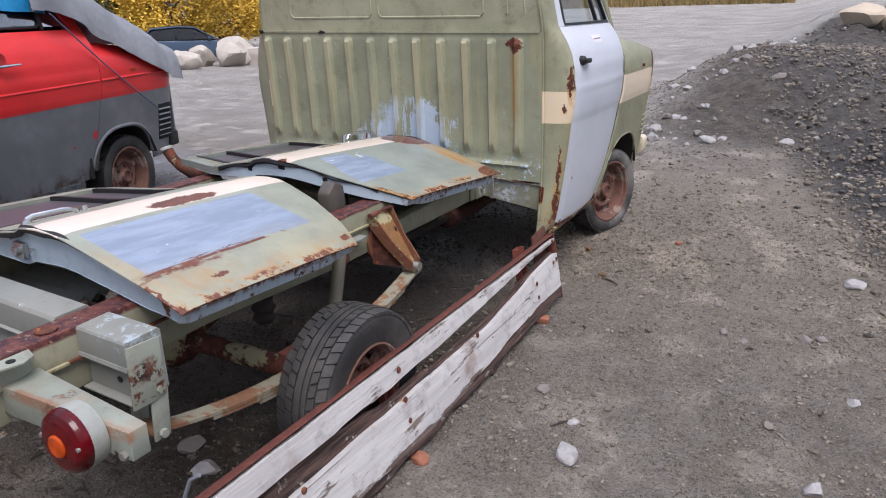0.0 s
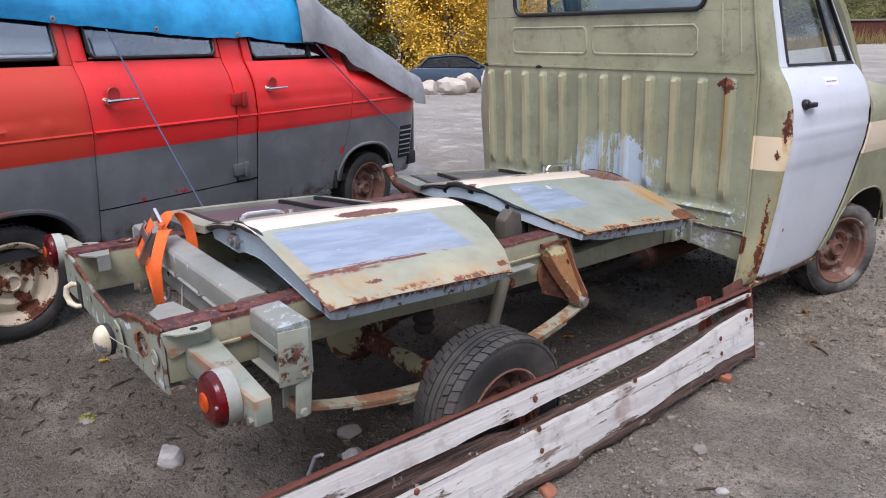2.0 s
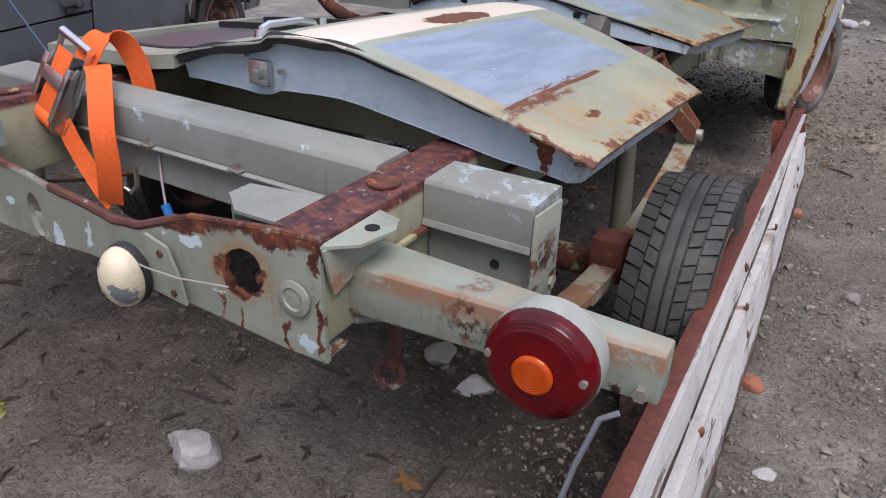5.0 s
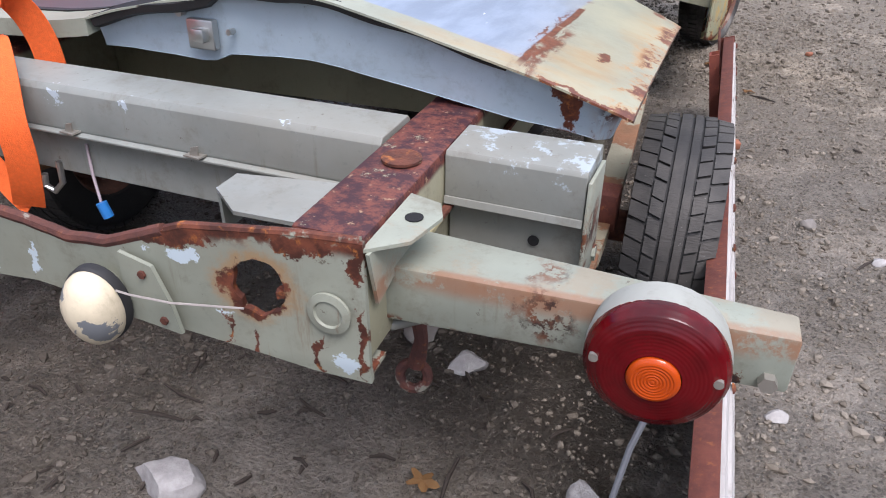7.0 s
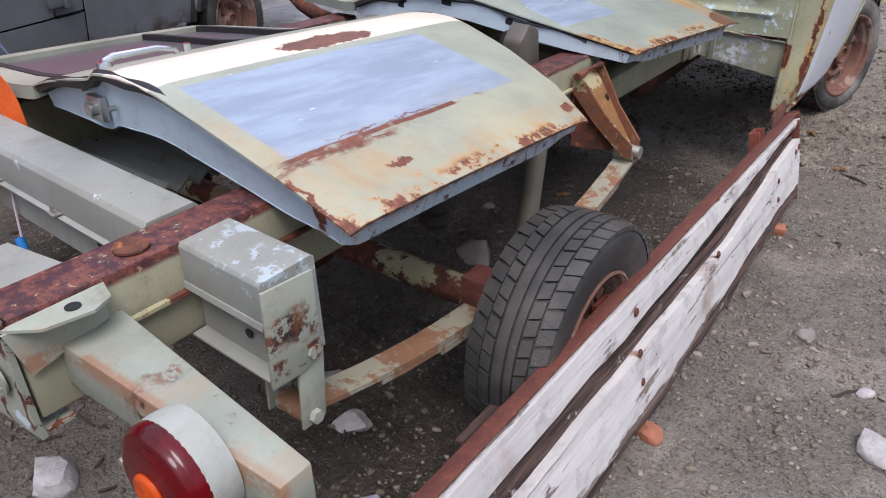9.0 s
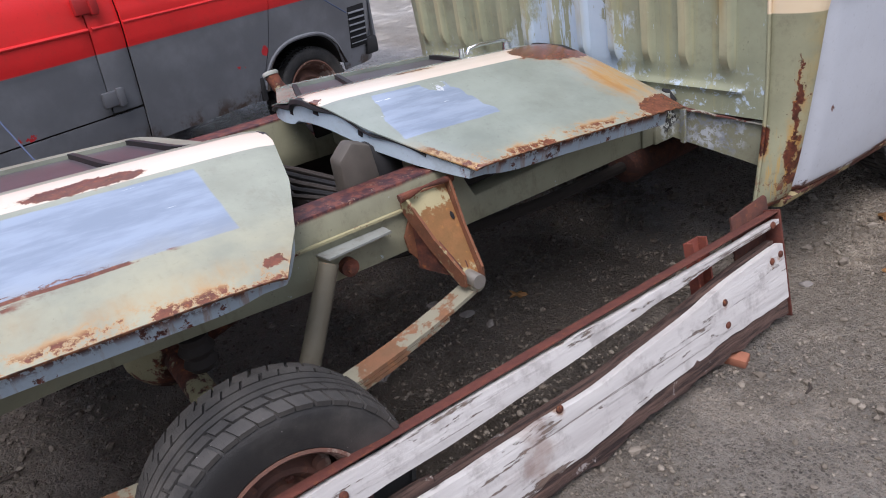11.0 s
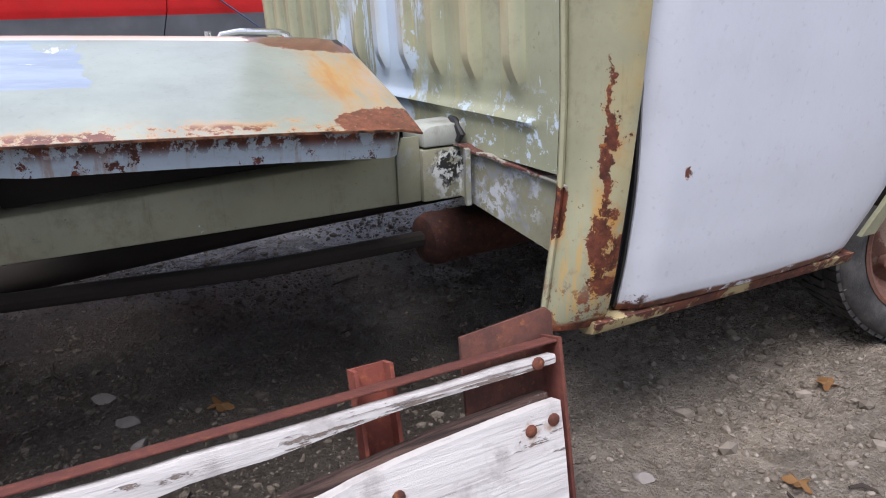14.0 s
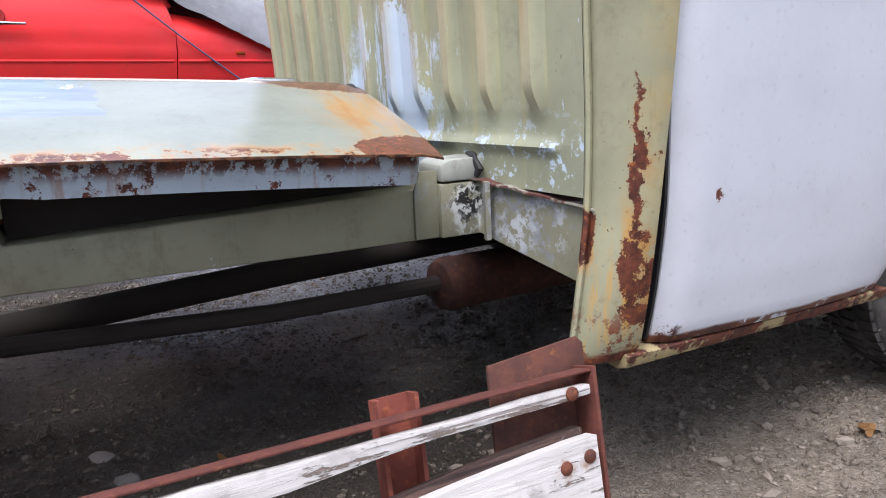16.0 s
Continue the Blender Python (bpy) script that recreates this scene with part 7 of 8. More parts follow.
# ---- ratchet strap round the crossbar ----
def build_strap():
    m = pose(-0.28, -2.42, 0.79, 0, 0, 2)
    strap = thing("ratchet_strap", "orange ratchet strap looped over the crossbar", "strap", m)
    def web(pts, w=0.048):
        """A webbing run: places with the bearing of its width."""
        bm = fresh()
        n = len(pts)
        fine = []
        for i in range(n - 1):
            p0, p1, p2, p3 = (Vector(pts[max(0, min(n - 1, j))][0]) for j in (i - 1, i, i + 1, i + 2))
            for k in range(6):
                f = k / 6
                p = 0.5 * (2 * p1 + (p2 - p0) * f + (2 * p0 - 5 * p1 + 4 * p2 - p3) * f * f + (3 * p1 - p0 - 3 * p2 + p3) * f ** 3)
                fine.append((p, pts[i][1] + (pts[i + 1][1] - pts[i][1]) * f))
        fine.append((Vector(pts[-1][0]), pts[-1][1]))
        rings = []
        for i, (p, tw) in enumerate(fine):
            d = (fine[min(i + 1, len(fine) - 1)][0] - fine[max(i - 1, 0)][0]).normalized()
            a = Vector((math.cos(radians(tw)), math.sin(radians(tw)), 0.0))
            a = (a - d * a.dot(d)).normalized()
            u = d.cross(a)
            rings.append([bm.verts.new(p + a * q * w / 2 + u * r * 0.0015) for q, r in ((-1, -1), (1, -1), (1, 1), (-1, 1))])
        fs = [bm.faces.new((p[i], p[(i + 1) % 4], q[(i + 1) % 4], q[i])) for p, q in zip(rings, rings[1:]) for i in range(4)]
        fs += [bm.faces.new(rings[0]), bm.faces.new(rings[-1][::-1])]
        bmesh.ops.recalc_face_normals(bm, faces=fs)
        part("webbing", bm, orange_web, strap, "orange woven webbing", smooth=60)
    # front run down from the ratchet, run over the top and behind the bar, slack run beneath
    web([((0.000, 0.005, 0.060), 30), ((0.045, -0.022, 0.058), 32), ((0.085, -0.058, 0.012), 32), ((0.110, -0.088, -0.060), 30), ((0.114, -0.092, -0.130), 28), ((0.098, -0.088, -0.200), 28), ((0.078, -0.080, -0.248), 28)], 0.058)
    web([((-0.010, -0.015, 0.070), 26), ((0.004, 0.010, 0.112), 30), ((0.012, 0.040, 0.128), 34), ((0.026, 0.074, 0.104), 36), ((0.036, 0.096, 0.036), 34), ((0.038, 0.102, -0.060), 30)], 0.056)
    web([((-0.060, -0.070, -0.070), 14), ((-0.035, -0.072, -0.120), 20), ((0.010, -0.072, -0.185), 26), ((0.050, -0.074, -0.230), 20), ((0.078, -0.076, -0.250), 6)], 0.046)
    # ratchet body: two cheeks, spindle with wound webbing, latch plate, handle
    rat = new("ratchet")
    rat.parent = strap
    rat["label"] = "bright zinc ratchet buckle"
    down, across = Vector((-0.085, -0.072, -0.200)).normalized(), Vector((1.0, 0.06, 0.05)).normalized()
    across = (across - down * across.dot(down)).normalized()
    face = across.cross(down)
    base = Matrix.Translation((-0.030, -0.012, 0.118)) @ Matrix((across, down, face)).transposed().to_4x4()
    for dx in (-0.047, 0.047):
        bm = fresh()
        prism(bm, [(0.055, -0.008), (0.10, -0.016), (0.17, -0.020), (0.205, -0.024), (0.228, -0.014), (0.236, 0.004), (0.226, 0.022), (0.200, 0.028), (0.14, 0.018), (0.06, 0.012)], dx - 0.002, dx + 0.002, 0, 0.0008)
        bmesh.ops.transform(bm, matrix=base, verts=bm.verts[:])
        part("cheek", bm, zinc, rat)
        bm = fresh()
        prism(bm, [(dx, 0.06), (dx * 1.36, 0.075), (dx * 1.40, 0.18), (dx * 1.30, 0.225), (dx, 0.232)], 0.010, 0.013, 2, 0.0006)
        bmesh.ops.transform(bm, matrix=base, verts=bm.verts[:])
        part("cheek_flange", bm, chrome, rat)
        bm = fresh()
        lathe(bm, [(0.0, 0.0), (0.018, 0.0), (0.024, 0.001), (0.018, 0.004), (0.010, 0.005), (0.0, 0.006)], base @ Matrix.Translation((dx * 1.06, 0.206, 0.0)) @ Matrix.Rotation(math.copysign(math.pi / 2, dx), 4, "Y"), 14)
        part("ratchet_gear", bm, zinc, rat)
        bm = fresh()
        prism(bm, [(0.0, -0.004), (0.05, 0.0), (0.12, 0.006), (0.150, 0.010), (0.150, 0.026), (0.10, 0.022), (0.04, 0.014), (0.0, 0.010)], dx * 1.13 - 0.0018, dx * 1.13 + 0.0018, 0, 0.0008)
        bmesh.ops.transform(bm, matrix=base, verts=bm.verts[:])
        part("handle_arm", bm, zinc, rat)
    bm = fresh()
    rod(bm, base @ Vector((-0.056, 0.004, 0.003)), base @ Vector((0.056, 0.004, 0.003)), 0.0105)
    part("ratchet_handle", bm, chrome, rat)
    bm = fresh()
    box(bm, -0.045, 0.045, 0.095, 0.150, 0.012, 0.016, 0.001, base)
    box(bm, -0.030, 0.030, 0.140, 0.165, 0.004, 0.008, 0.001, base)
    box(bm, -0.050, 0.050, 0.085, 0.120, -0.026, -0.022, 0.001, base)
    box(bm, -0.050, -0.034, 0.06, 0.20, -0.026, -0.022, 0.001, base)
    box(bm, 0.034, 0.050, 0.06, 0.20, -0.026, -0.022, 0.001, base)
    part("latch_plate", bm, zinc, rat)
    bm = fresh()
    rod(bm, base @ Vector((-0.045, 0.206, 0.0)), base @ Vector((0.045, 0.206, 0.0)), 0.010)
    part("spindle", bm, zinc, rat)
    bm = fresh()
    rod(bm, base @ Vector((-0.040, 0.206, 0.0)), base @ Vector((0.040, 0.206, 0.0)), 0.023)
    box(bm, -0.028, 0.028, 0.03, 0.20, -0.016, -0.013, 0.001, base)
    part("wound_webbing", bm, orange_web, rat, "orange woven webbing")
    # hook that hangs on the tail
    bm = fresh()
    tube(bm, [(0.18, -0.07, -0.14), (0.175, -0.07, -0.185), (0.155, -0.075, -0.205), (0.135, -0.075, -0.195), (0.14, -0.075, -0.17)], 0.006, 8)
    part("strap_hook", bm, zinc, strap)
    bm = fresh()
    tube(bm, [(0.205, -0.02, -0.12), (0.212, -0.03, -0.18), (0.225, -0.04, -0.235)], 0.003, 6)
    part("red_cord", bm, red_print, strap)
    bm = fresh()
    rod(bm, (0.236, -0.05, -0.228), (0.246, -0.05, -0.258), 0.011)
    part("blue_plug", bm, blue_plug, strap)


blue_plug = plain("blue_plastic", (0.02, 0.16, 0.45), 0.4)
build_strap()


# ---- red and grey van beside the truck ----
def build_van():
    m = pose(-3.116, -1.640, 0.0, 0, 0, 19.0)
    van = thing("van", "old red van with hand-painted grey lower half, roof under tarpaulins", "van", m)
    arch_rear = arch(-1.67, 0.43, 0.40, 0.335)
    RW = -1.66
    for s in (1, -1):
        flip = (lambda p: p) if s == 1 else (lambda p: (-p[0], p[1], p[2]))
        def panel(name, y0, y1, low, high, n=14, nv=22, inset=0.0, mat_=van_paint, parent=van, label=""):
            bm = fresh()
            skin(bm, steps(y0, y1, n), low, high, nv, lambda y, z: flip((side_x(z) - inset - 0.012 * smooth01((abs(y - (y0 + y1) / 2) * 2 / (y1 - y0) - 0.97) / 0.03), y, z)), (-0.014 * s, 0, 0))
            return part(name, bm, mat_, parent, label)
        # rear quarter with wheel arch and its window
        panel("rear_quarter", -2.62, -1.128, lambda y: max(0.40, arch_rear(y)) if -2.10 < y < -1.24 else 0.40, 1.50, 60, 26)
        panel("rear_quarter_post", -1.20, -1.128, 1.502, 1.90, 3, 8)
        panel("rear_quarter_post", -2.62, -2.45, 1.502, 1.90, 3, 8)
        # side load door
        door = new("side_door")
        door.parent = van
        door["label"] = "red and grey side loading door"
        panel("door_skin", -1.122, -0.055, 0.655, 1.52, 14, 24, 0.004, parent=door)
        panel("window_post", -1.122, -1.03, 1.522, 1.90, 3, 8, 0.004, parent=door)
        panel("window_post", -0.10, -0.055, 1.522, 1.90, 3, 8, 0.004, parent=door)
        panel("rocker_panel", -1.122, 0.135, 0.40, 0.645, 10, 6)
        panel("door_pillar", -0.049, 0.134, 0.66, 1.90, 4, 30)
        # cab door
        cab = new("cab_door")
        cab.parent = van
        bm = fresh()
        def cd(u, z):
            a, b = 0.140, door_front(z)
            return flip((side_x(z) + 0.004, a + (b - a) * u, z))
        skin(bm, steps(0, 1, 16), 0.43, 1.49, 40, cd, (-0.014 * s, 0, 0))
        part("door_skin", bm, van_paint, cab)
        for u0, u1 in ((0.0, 0.07), (0.93, 1.0)):
            bm = fresh()
            skin(bm, steps(u0, u1, 2), 1.492, 1.90, 8, cd, (-0.02 * s, 0, 0))
            part("window_post", bm, van_paint, cab)
        # wing
        top = curve_of([(0.94, 1.41), (1.18, 1.405), (1.5, 1.36), (1.75, 1.32), (1.92, 1.30), (2.2, 1.24), (2.34, 1.17)])
        def wing(y, z):
            nose = max(0.0, (y - 1.95) / 0.34)
            tuck = 0.17 * nose ** 2.2 + 0.05 * max(0.0, (z - 1.22) / 0.12) ** 2
            return flip((min(side_x(min(z, 1.25)), 1.11) - tuck, y, z))
        bm = fresh()
        skin(bm, steps(0.945, 2.27, 44), lambda y: max(arch_low(y), 0.42), top, 30, lambda y, z: wing(max(y, door_front(min(max(z, 0.40), 1.44)) + 0.008) if y < 1.22 else y, z), (-s * 0.012, 0, 0))
        part("front_wing", bm, van_paint, van)
        bm = fresh()
        tube(bm, [flip((side_x(arch_low(y)) - 0.004, y, arch_low(y) + 0.012)) for y in steps(1.03, 1.80, 30)], 0.016, 10)
        part("arch_lip", bm, van_paint, van)
        bm = fresh()
        tube(bm, [flip((side_x(arch_rear(y)) + 0.004, y, arch_rear(y) + 0.004)) for y in steps(-2.09, -1.25, 22)], 0.018, 8)
        part("arch_lip", bm, van_rust_edge, van)
        bm = fresh()
        for k in range(6):
            z = 0.585 + 0.044 * k
            prism(bm, [(s * 1.00, z), (s * (side_x(z) - 0.004), z), (s * (side_x(z) + 0.012), z + 0.006), (s * (side_x(z) + 0.002), z + 0.020), (s * 1.00, z + 0.020)], 1.89, 2.06, 1, 0.002)
        part("wing_louvres", bm, van_paint, van)
        bm = fresh()
        prism(bm, [(s * (side_x(0.60) - 0.03), 0.56), (s * (side_x(0.60) + 0.002), 0.56), (s * (side_x(0.86) + 0.001), 0.86), (s * (side_x(0.86) - 0.03), 0.86)], 1.885, 2.065, 1, 0.004)
        part("louvre_backing", bm, gap_black, van)
        bm = fresh()
        box(bm, *sorted((s * 1.095, s * 1.118)), 1.55, 1.61, 1.165, 1.185, 0.005)
        part("side_repeater", bm, amber_lens, van, "small amber side repeater")
        bm = fresh()
        box(bm, *sorted((s * 0.93, s * 1.045)), 2.06, 2.19, 0.47, 0.60, 0.02)
        part("bumper_end", bm, rubber, van)
        # glass with seals
        def pane(name, y0, y1, z0=1.54, z1=1.88, sl=0.0, parent=van):
            bm = fresh()
            pts = [(y0 + 0.03, z0), (y1 - 0.03, z0), (y1, z0 + 0.03), (y1 - sl, z1), (y0, z1), (y0, z0 + 0.03)]
            vs = [bm.verts.new(flip((side_x(z) - 0.004, y, z))) for y, z in pts]
            bm.faces.new(vs)
            bmesh.ops.solidify(bm, geom=bm.faces[:], thickness=0.004)
            g = part(name, bm, dark_glass, parent)
            g.visible_shadow = False
            bm = fresh()
            tube(bm, [flip((side_x(z) + 0.004, y, z)) for y, z in pts + pts[:1]], 0.010, 6)
            part("window_seal", bm, seal, parent)
        pane("rear_side_window", -2.44, -1.21)
        pane("side_door_window", -1.02, -0.11, parent=door)
        pane("cab_window", 0.22, 0.80, 1.515, parent=cab)
        bm = fresh()
        skin(bm, [0.83, 1.08], 1.515, 1.80, 3, lambda y, z: flip((side_x(z) - 0.004, min(y, door_front(z) - 0.03), z)), (-0.004 * s, 0, 0))
        part("quarter_light", bm, dark_glass, cab)
        bm = fresh()
        tube(bm, [flip((side_x(z), 0.815, z)) for z in steps(1.50, 1.88, 4)], 0.014, 6)
        part("window_seal", bm, seal, cab)
        for y0, y1 in ((-2.61, -1.138), (-1.120, -0.058), (-0.038, 0.123), (0.143, 1.155), (1.185, 2.05)):
            bm = fresh()
            tube(bm, [flip((side_x(1.12) - 0.004 + (0.004 if y0 > 0 else 0), y, 1.122 + 0.006 * smooth01((y - 0.2) / 2.0))) for y in steps(y0, y1, 6)], 0.010, 8)
            part("swage_line", bm, van_paint, van)
        # chrome handles with red escutcheon dishes
        for y, ln, prnt in ((-1.02, 0.19, door), (0.25, 0.17, cab)):
            x = side_x(1.30)
            bm = fresh()
            rod(bm, flip((x, y, 1.295)), flip((x + 0.03, y, 1.295)), 0.026, 0.016)
            tube(bm, [flip((x + 0.028, y - 0.01, 1.295)), flip((x + 0.040, y + 0.05, 1.298)), flip((x + 0.036, y + ln, 1.300))], [0.012, 0.011, 0.007], 8)
            part("door_handle", bm, chrome, prnt, "chrome door handle")
            bm = fresh()
            lathe(bm, [(0.045, 0.0), (0.038, 0.006), (0.015, 0.004), (0.0, 0.003)], Matrix.Translation(flip((x + 0.004, y + 0.05, 1.335))) @ Matrix.Rotation(s * math.pi / 2, 4, "Y"), 20)
            part("handle_dish", bm, van_dark_red, prnt)
        # external hinges at the pillar
        for z in (1.245, 0.745):
            bm = fresh()
            x = side_x(z)
            box(bm, *sorted((s * (x - 0.01), s * (x + 0.022))), -0.10, 0.035, z - 0.045, z + 0.04, 0.008)
            box(bm, *sorted((s * (x + 0.01), s * (x + 0.04))), -0.02, 0.02, z - 0.055, z + 0.05, 0.008)
            part("door_hinge", bm, van_dark_red if z > 1 else van_grey, door, "external strap hinge")
        # dark backing in the shut lines and wheel wells
        bm = fresh()
        skin(bm, steps(-2.6, 1.2, 8), lambda y: 0.75, 1.48, 16, lambda y, z: flip((side_x(z) - 0.03, y, z)), (-0.02 * s, 0, 0))
        part("shut_line_backing", bm, gap_black, van)
        bm = fresh()
        skin(bm, [-0.06, 0.15], 0.42, 1.88, 16, lambda y, z: flip((side_x(z) - 0.03, y, z)), (-0.02 * s, 0, 0))
        skin(bm, steps(1.03, 1.80, 12), arch_low, lambda y: arch_low(y) + 0.004, 1, lambda y, z: flip((1.07, y, z)), (-s * 0.5, 0, 0))
        skin(bm, steps(-2.09, -1.25, 12), arch_rear, lambda y: arch_rear(y) + 0.004, 1, lambda y, z: flip((1.05, y, z)), (-s * 0.5, 0, 0))
        box(bm, *sorted((s * 0.58, s * 0.60)), -2.2, 1.95, 0.35, 0.9)
        part("wheel_well", bm, under_mat, van)
        bm = fresh()
        box(bm, *sorted((s * 1.0, s * 1.05)), 0.985, 1.02, 0.42, 0.62, 0.006)
        part("mud_flap", bm, rubber, van)
        bm = fresh()
        tube(bm, [flip((0.985, 1.205, 1.42)), flip((0.93, 1.02, 1.75)), flip((0.85, 0.82, 2.04))], 0.035, 8)
        part("windscreen_pillar", bm, van_paint, van)
        for wy, mat_ in ((HUB_Y + 0.05, rim_rust), (RW, rim_cream)):
            build_wheel(van, (s * 0.935, wy, HUB_Z), mat_, s)
    bm = fresh()
    skin(bm, steps(-1, 1, 14), -2.62, 0.92, 12, lambda u, v: (u * (0.93 - 0.05 * abs(u) ** 2), v, 2.06 - 0.10 * abs(u) ** 3), (0, 0, -0.03))
    part("roof", bm, van_paint, van)
    bm = fresh()
    skin(bm, steps(-1, 1, 14), 1.19, 2.33, 8, lambda u, v: (u * (1.02 - 0.10 * max(0, v - 1.9)), v, 1.42 - 0.22 * smooth01((v - 1.2) / 1.15) - 0.05 * u * u), (0, 0, -0.012))
    part("bonnet", bm, van_paint, van)
    bm = fresh()
    skin(bm, steps(-1.0, 1.0, 10), 0.48, 1.19, 8, lambda x, z: (x, 2.28 - 0.06 * abs(x), z), (0, -0.02, 0))
    part("front_panel", bm, van_paint, van)
    bm = fresh()
    skin(bm, steps(-1.08, 1.08, 10), 0.42, 2.02, 12, lambda x, z: (x * side_x(z) / 1.11, -2.62, z), (0, 0.02, 0))
    part("rear_panel", bm, van_paint, van)
    bm = fresh()
    skin(bm, [-0.88, -0.44, 0, 0.44, 0.88], 1.42, 2.04, 6, lambda x, z: (x * (1 - 0.08 * (z - 1.42)), 1.20 - 0.58 * (z - 1.42), z), (0, -0.004, 0))
    part("windscreen", bm, dark_glass, van)
    bm = fresh()
    box(bm, -1.0, 1.0, -2.55, 1.2, 0.46, 0.52)
    part("van_floor", bm, interior_mat, van)
    bm = fresh()
    box(bm, -0.75, 0.75, 0.25, 0.40, 0.52, 1.62, 0.05)
    part("seat_back", bm, interior_mat, van)
    return van


van_rust_edge = rusty("rusty_grey_edge", (0.06, 0.06, 0.065), paint_left=(0.075, 0.08, 0.095), left=0.16)
van_dark_red = plain("dull_red_paint", (0.36, 0.02, 0.02), 0.4)
van_grey = plain("dull_grey_paint", (0.10, 0.105, 0.115), 0.5)
VAN = pose(-3.116, -1.640, 0.0, 0, 0, 19.0)
build_van()


# ---- tarpaulins over the van, with cords and eyelets ----
def build_tarps():
    fall = curve_of([(-2.75, 1.83), (-1.7, 1.79), (-1.1, 1.715), (0.2, 1.640), (0.90, 1.600)])
    hem = lambda y: fall(y) + 0.008 * math.sin(y * 5.0)
    bm = fresh()
    def cover(u, v):
        y = v + 0.04 * math.sin(u * 9)
        sag = 0.018 * noise.noise(Vector((u * 5, v * 3.2, 0))) + 0.012 * noise.noise(Vector((u * 12, v * 9.0, 2)))
        a = abs(u)
        if a < 0.80:
            k = a / 0.80
            x, z = 0.87 * k, 2.13 - 0.11 * k ** 3
        else:
            k = (a - 0.80) / 0.20
            h = hem(v)
            x, z = 0.87 + (side_x(h) + 0.035 - 0.87) * k + 0.050 * math.sin(math.pi * k), 2.02 + (h - 2.02) * k
        return (math.copysign(x + sag, u), y, z + sag)
    skin(bm, steps(-1, 1, 44), -2.75, 0.84, 60, cover, (0, 0, 0.004))
    blue = single("blue_tarpaulin", bm, tarp_blue, "bright blue creased tarpaulin tied over the van roof", "tarpaulin", VAN, smooth=60)
    for y in steps(-2.5, 0.74, 5):
        bm = fresh()
        lathe(bm, [(0.008, 0.0), (0.017, 0.001), (0.017, 0.004), (0.008, 0.005)], Matrix.Translation((side_x(hem(y)) + 0.042, y, hem(y) + 0.025)) @ Matrix.Rotation(math.pi / 2, 4, "Y"), 14, True)
        part("eyelet", bm, zinc, blue)
    bm = fresh()
    line = curve_of([(0.70, 2.13), (0.90, 2.08), (1.4, 1.80), (1.9, 1.53), (2.38, 1.29)])
    edge = curve_of([(0.70, 1.63), (0.95, 1.60), (1.15, 1.52), (1.30, 1.43), (1.5, 1.33), (1.7, 1.235), (1.95, 1.13), (2.15, 1.06), (2.38, 1.00)])
    def drape(v, u):
        sag = 0.020 * noise.noise(Vector((u * 4, v * 5.0, 5))) + 0.010 * noise.noise(Vector((u * 9, v * 14.0, 2)))
        a = abs(u)
        brow = 0.92 + 0.10 * smooth01((v - 1.55) / 0.4)
        if a < 0.82:
            k = a / 0.82
            x, z = brow * k, line(v) - 0.06 * k ** 3
        else:
            k = (a - 0.82) / 0.18
            e = edge(v)
            x, z = brow + (min(side_x(min(e, 1.45)) + 0.045, 1.155) - 0.07 * max(0, (v - 1.95) / 0.40) ** 2 - brow) * k ** 0.45, line(v) - 0.06 + (e - line(v) + 0.06) * k
        return (math.copysign(x, u) + sag, v + 0.03 * math.sin(u * 4), z + sag)
    skin(bm, steps(0.70, 2.30, 40), -1.0, 1.0, 44, drape, (0, 0, 0.004))
    grey = single("grey_tarpaulin", bm, tarp_grey, "grey canvas tarpaulin draped over the van windscreen and bonnet", "tarpaulin", VAN, smooth=60)
    for a, b in (((1.05, -0.93, 1.70), (1.55, -0.62, 0.36)), ((1.13, 0.76, 1.60), (1.115, 1.84, 0.83))):
        bm = fresh()
        tube(bm, [Vector(a).lerp(Vector(b), k / 8) - Vector((0, 0, 0.02 * math.sin(math.pi * k / 8))) for k in range(9)], 0.005, 6)
        single("tie_cord", bm, rope_mat, "thin blue-grey cord tying down the tarpaulin", "cord", VAN, group="tie cords")


build_tarps()


# ---- stones, bricks, litter on the ground ----
CLOD = [(math.cos(a) * math.cos(b), math.sin(a) * math.cos(b), math.sin(b)) for b in (-0.5, 0.5) for a in steps(0, 2 * math.pi, 6)[:-1]] + [(0, 0, 1)]
CLOD_FACES = [f for i in range(6) for f in ((i, (i + 1) % 6, 6 + (i + 1) % 6), (i, 6 + (i + 1) % 6, 6 + i), (6 + i, 6 + (i + 1) % 6, 12))]


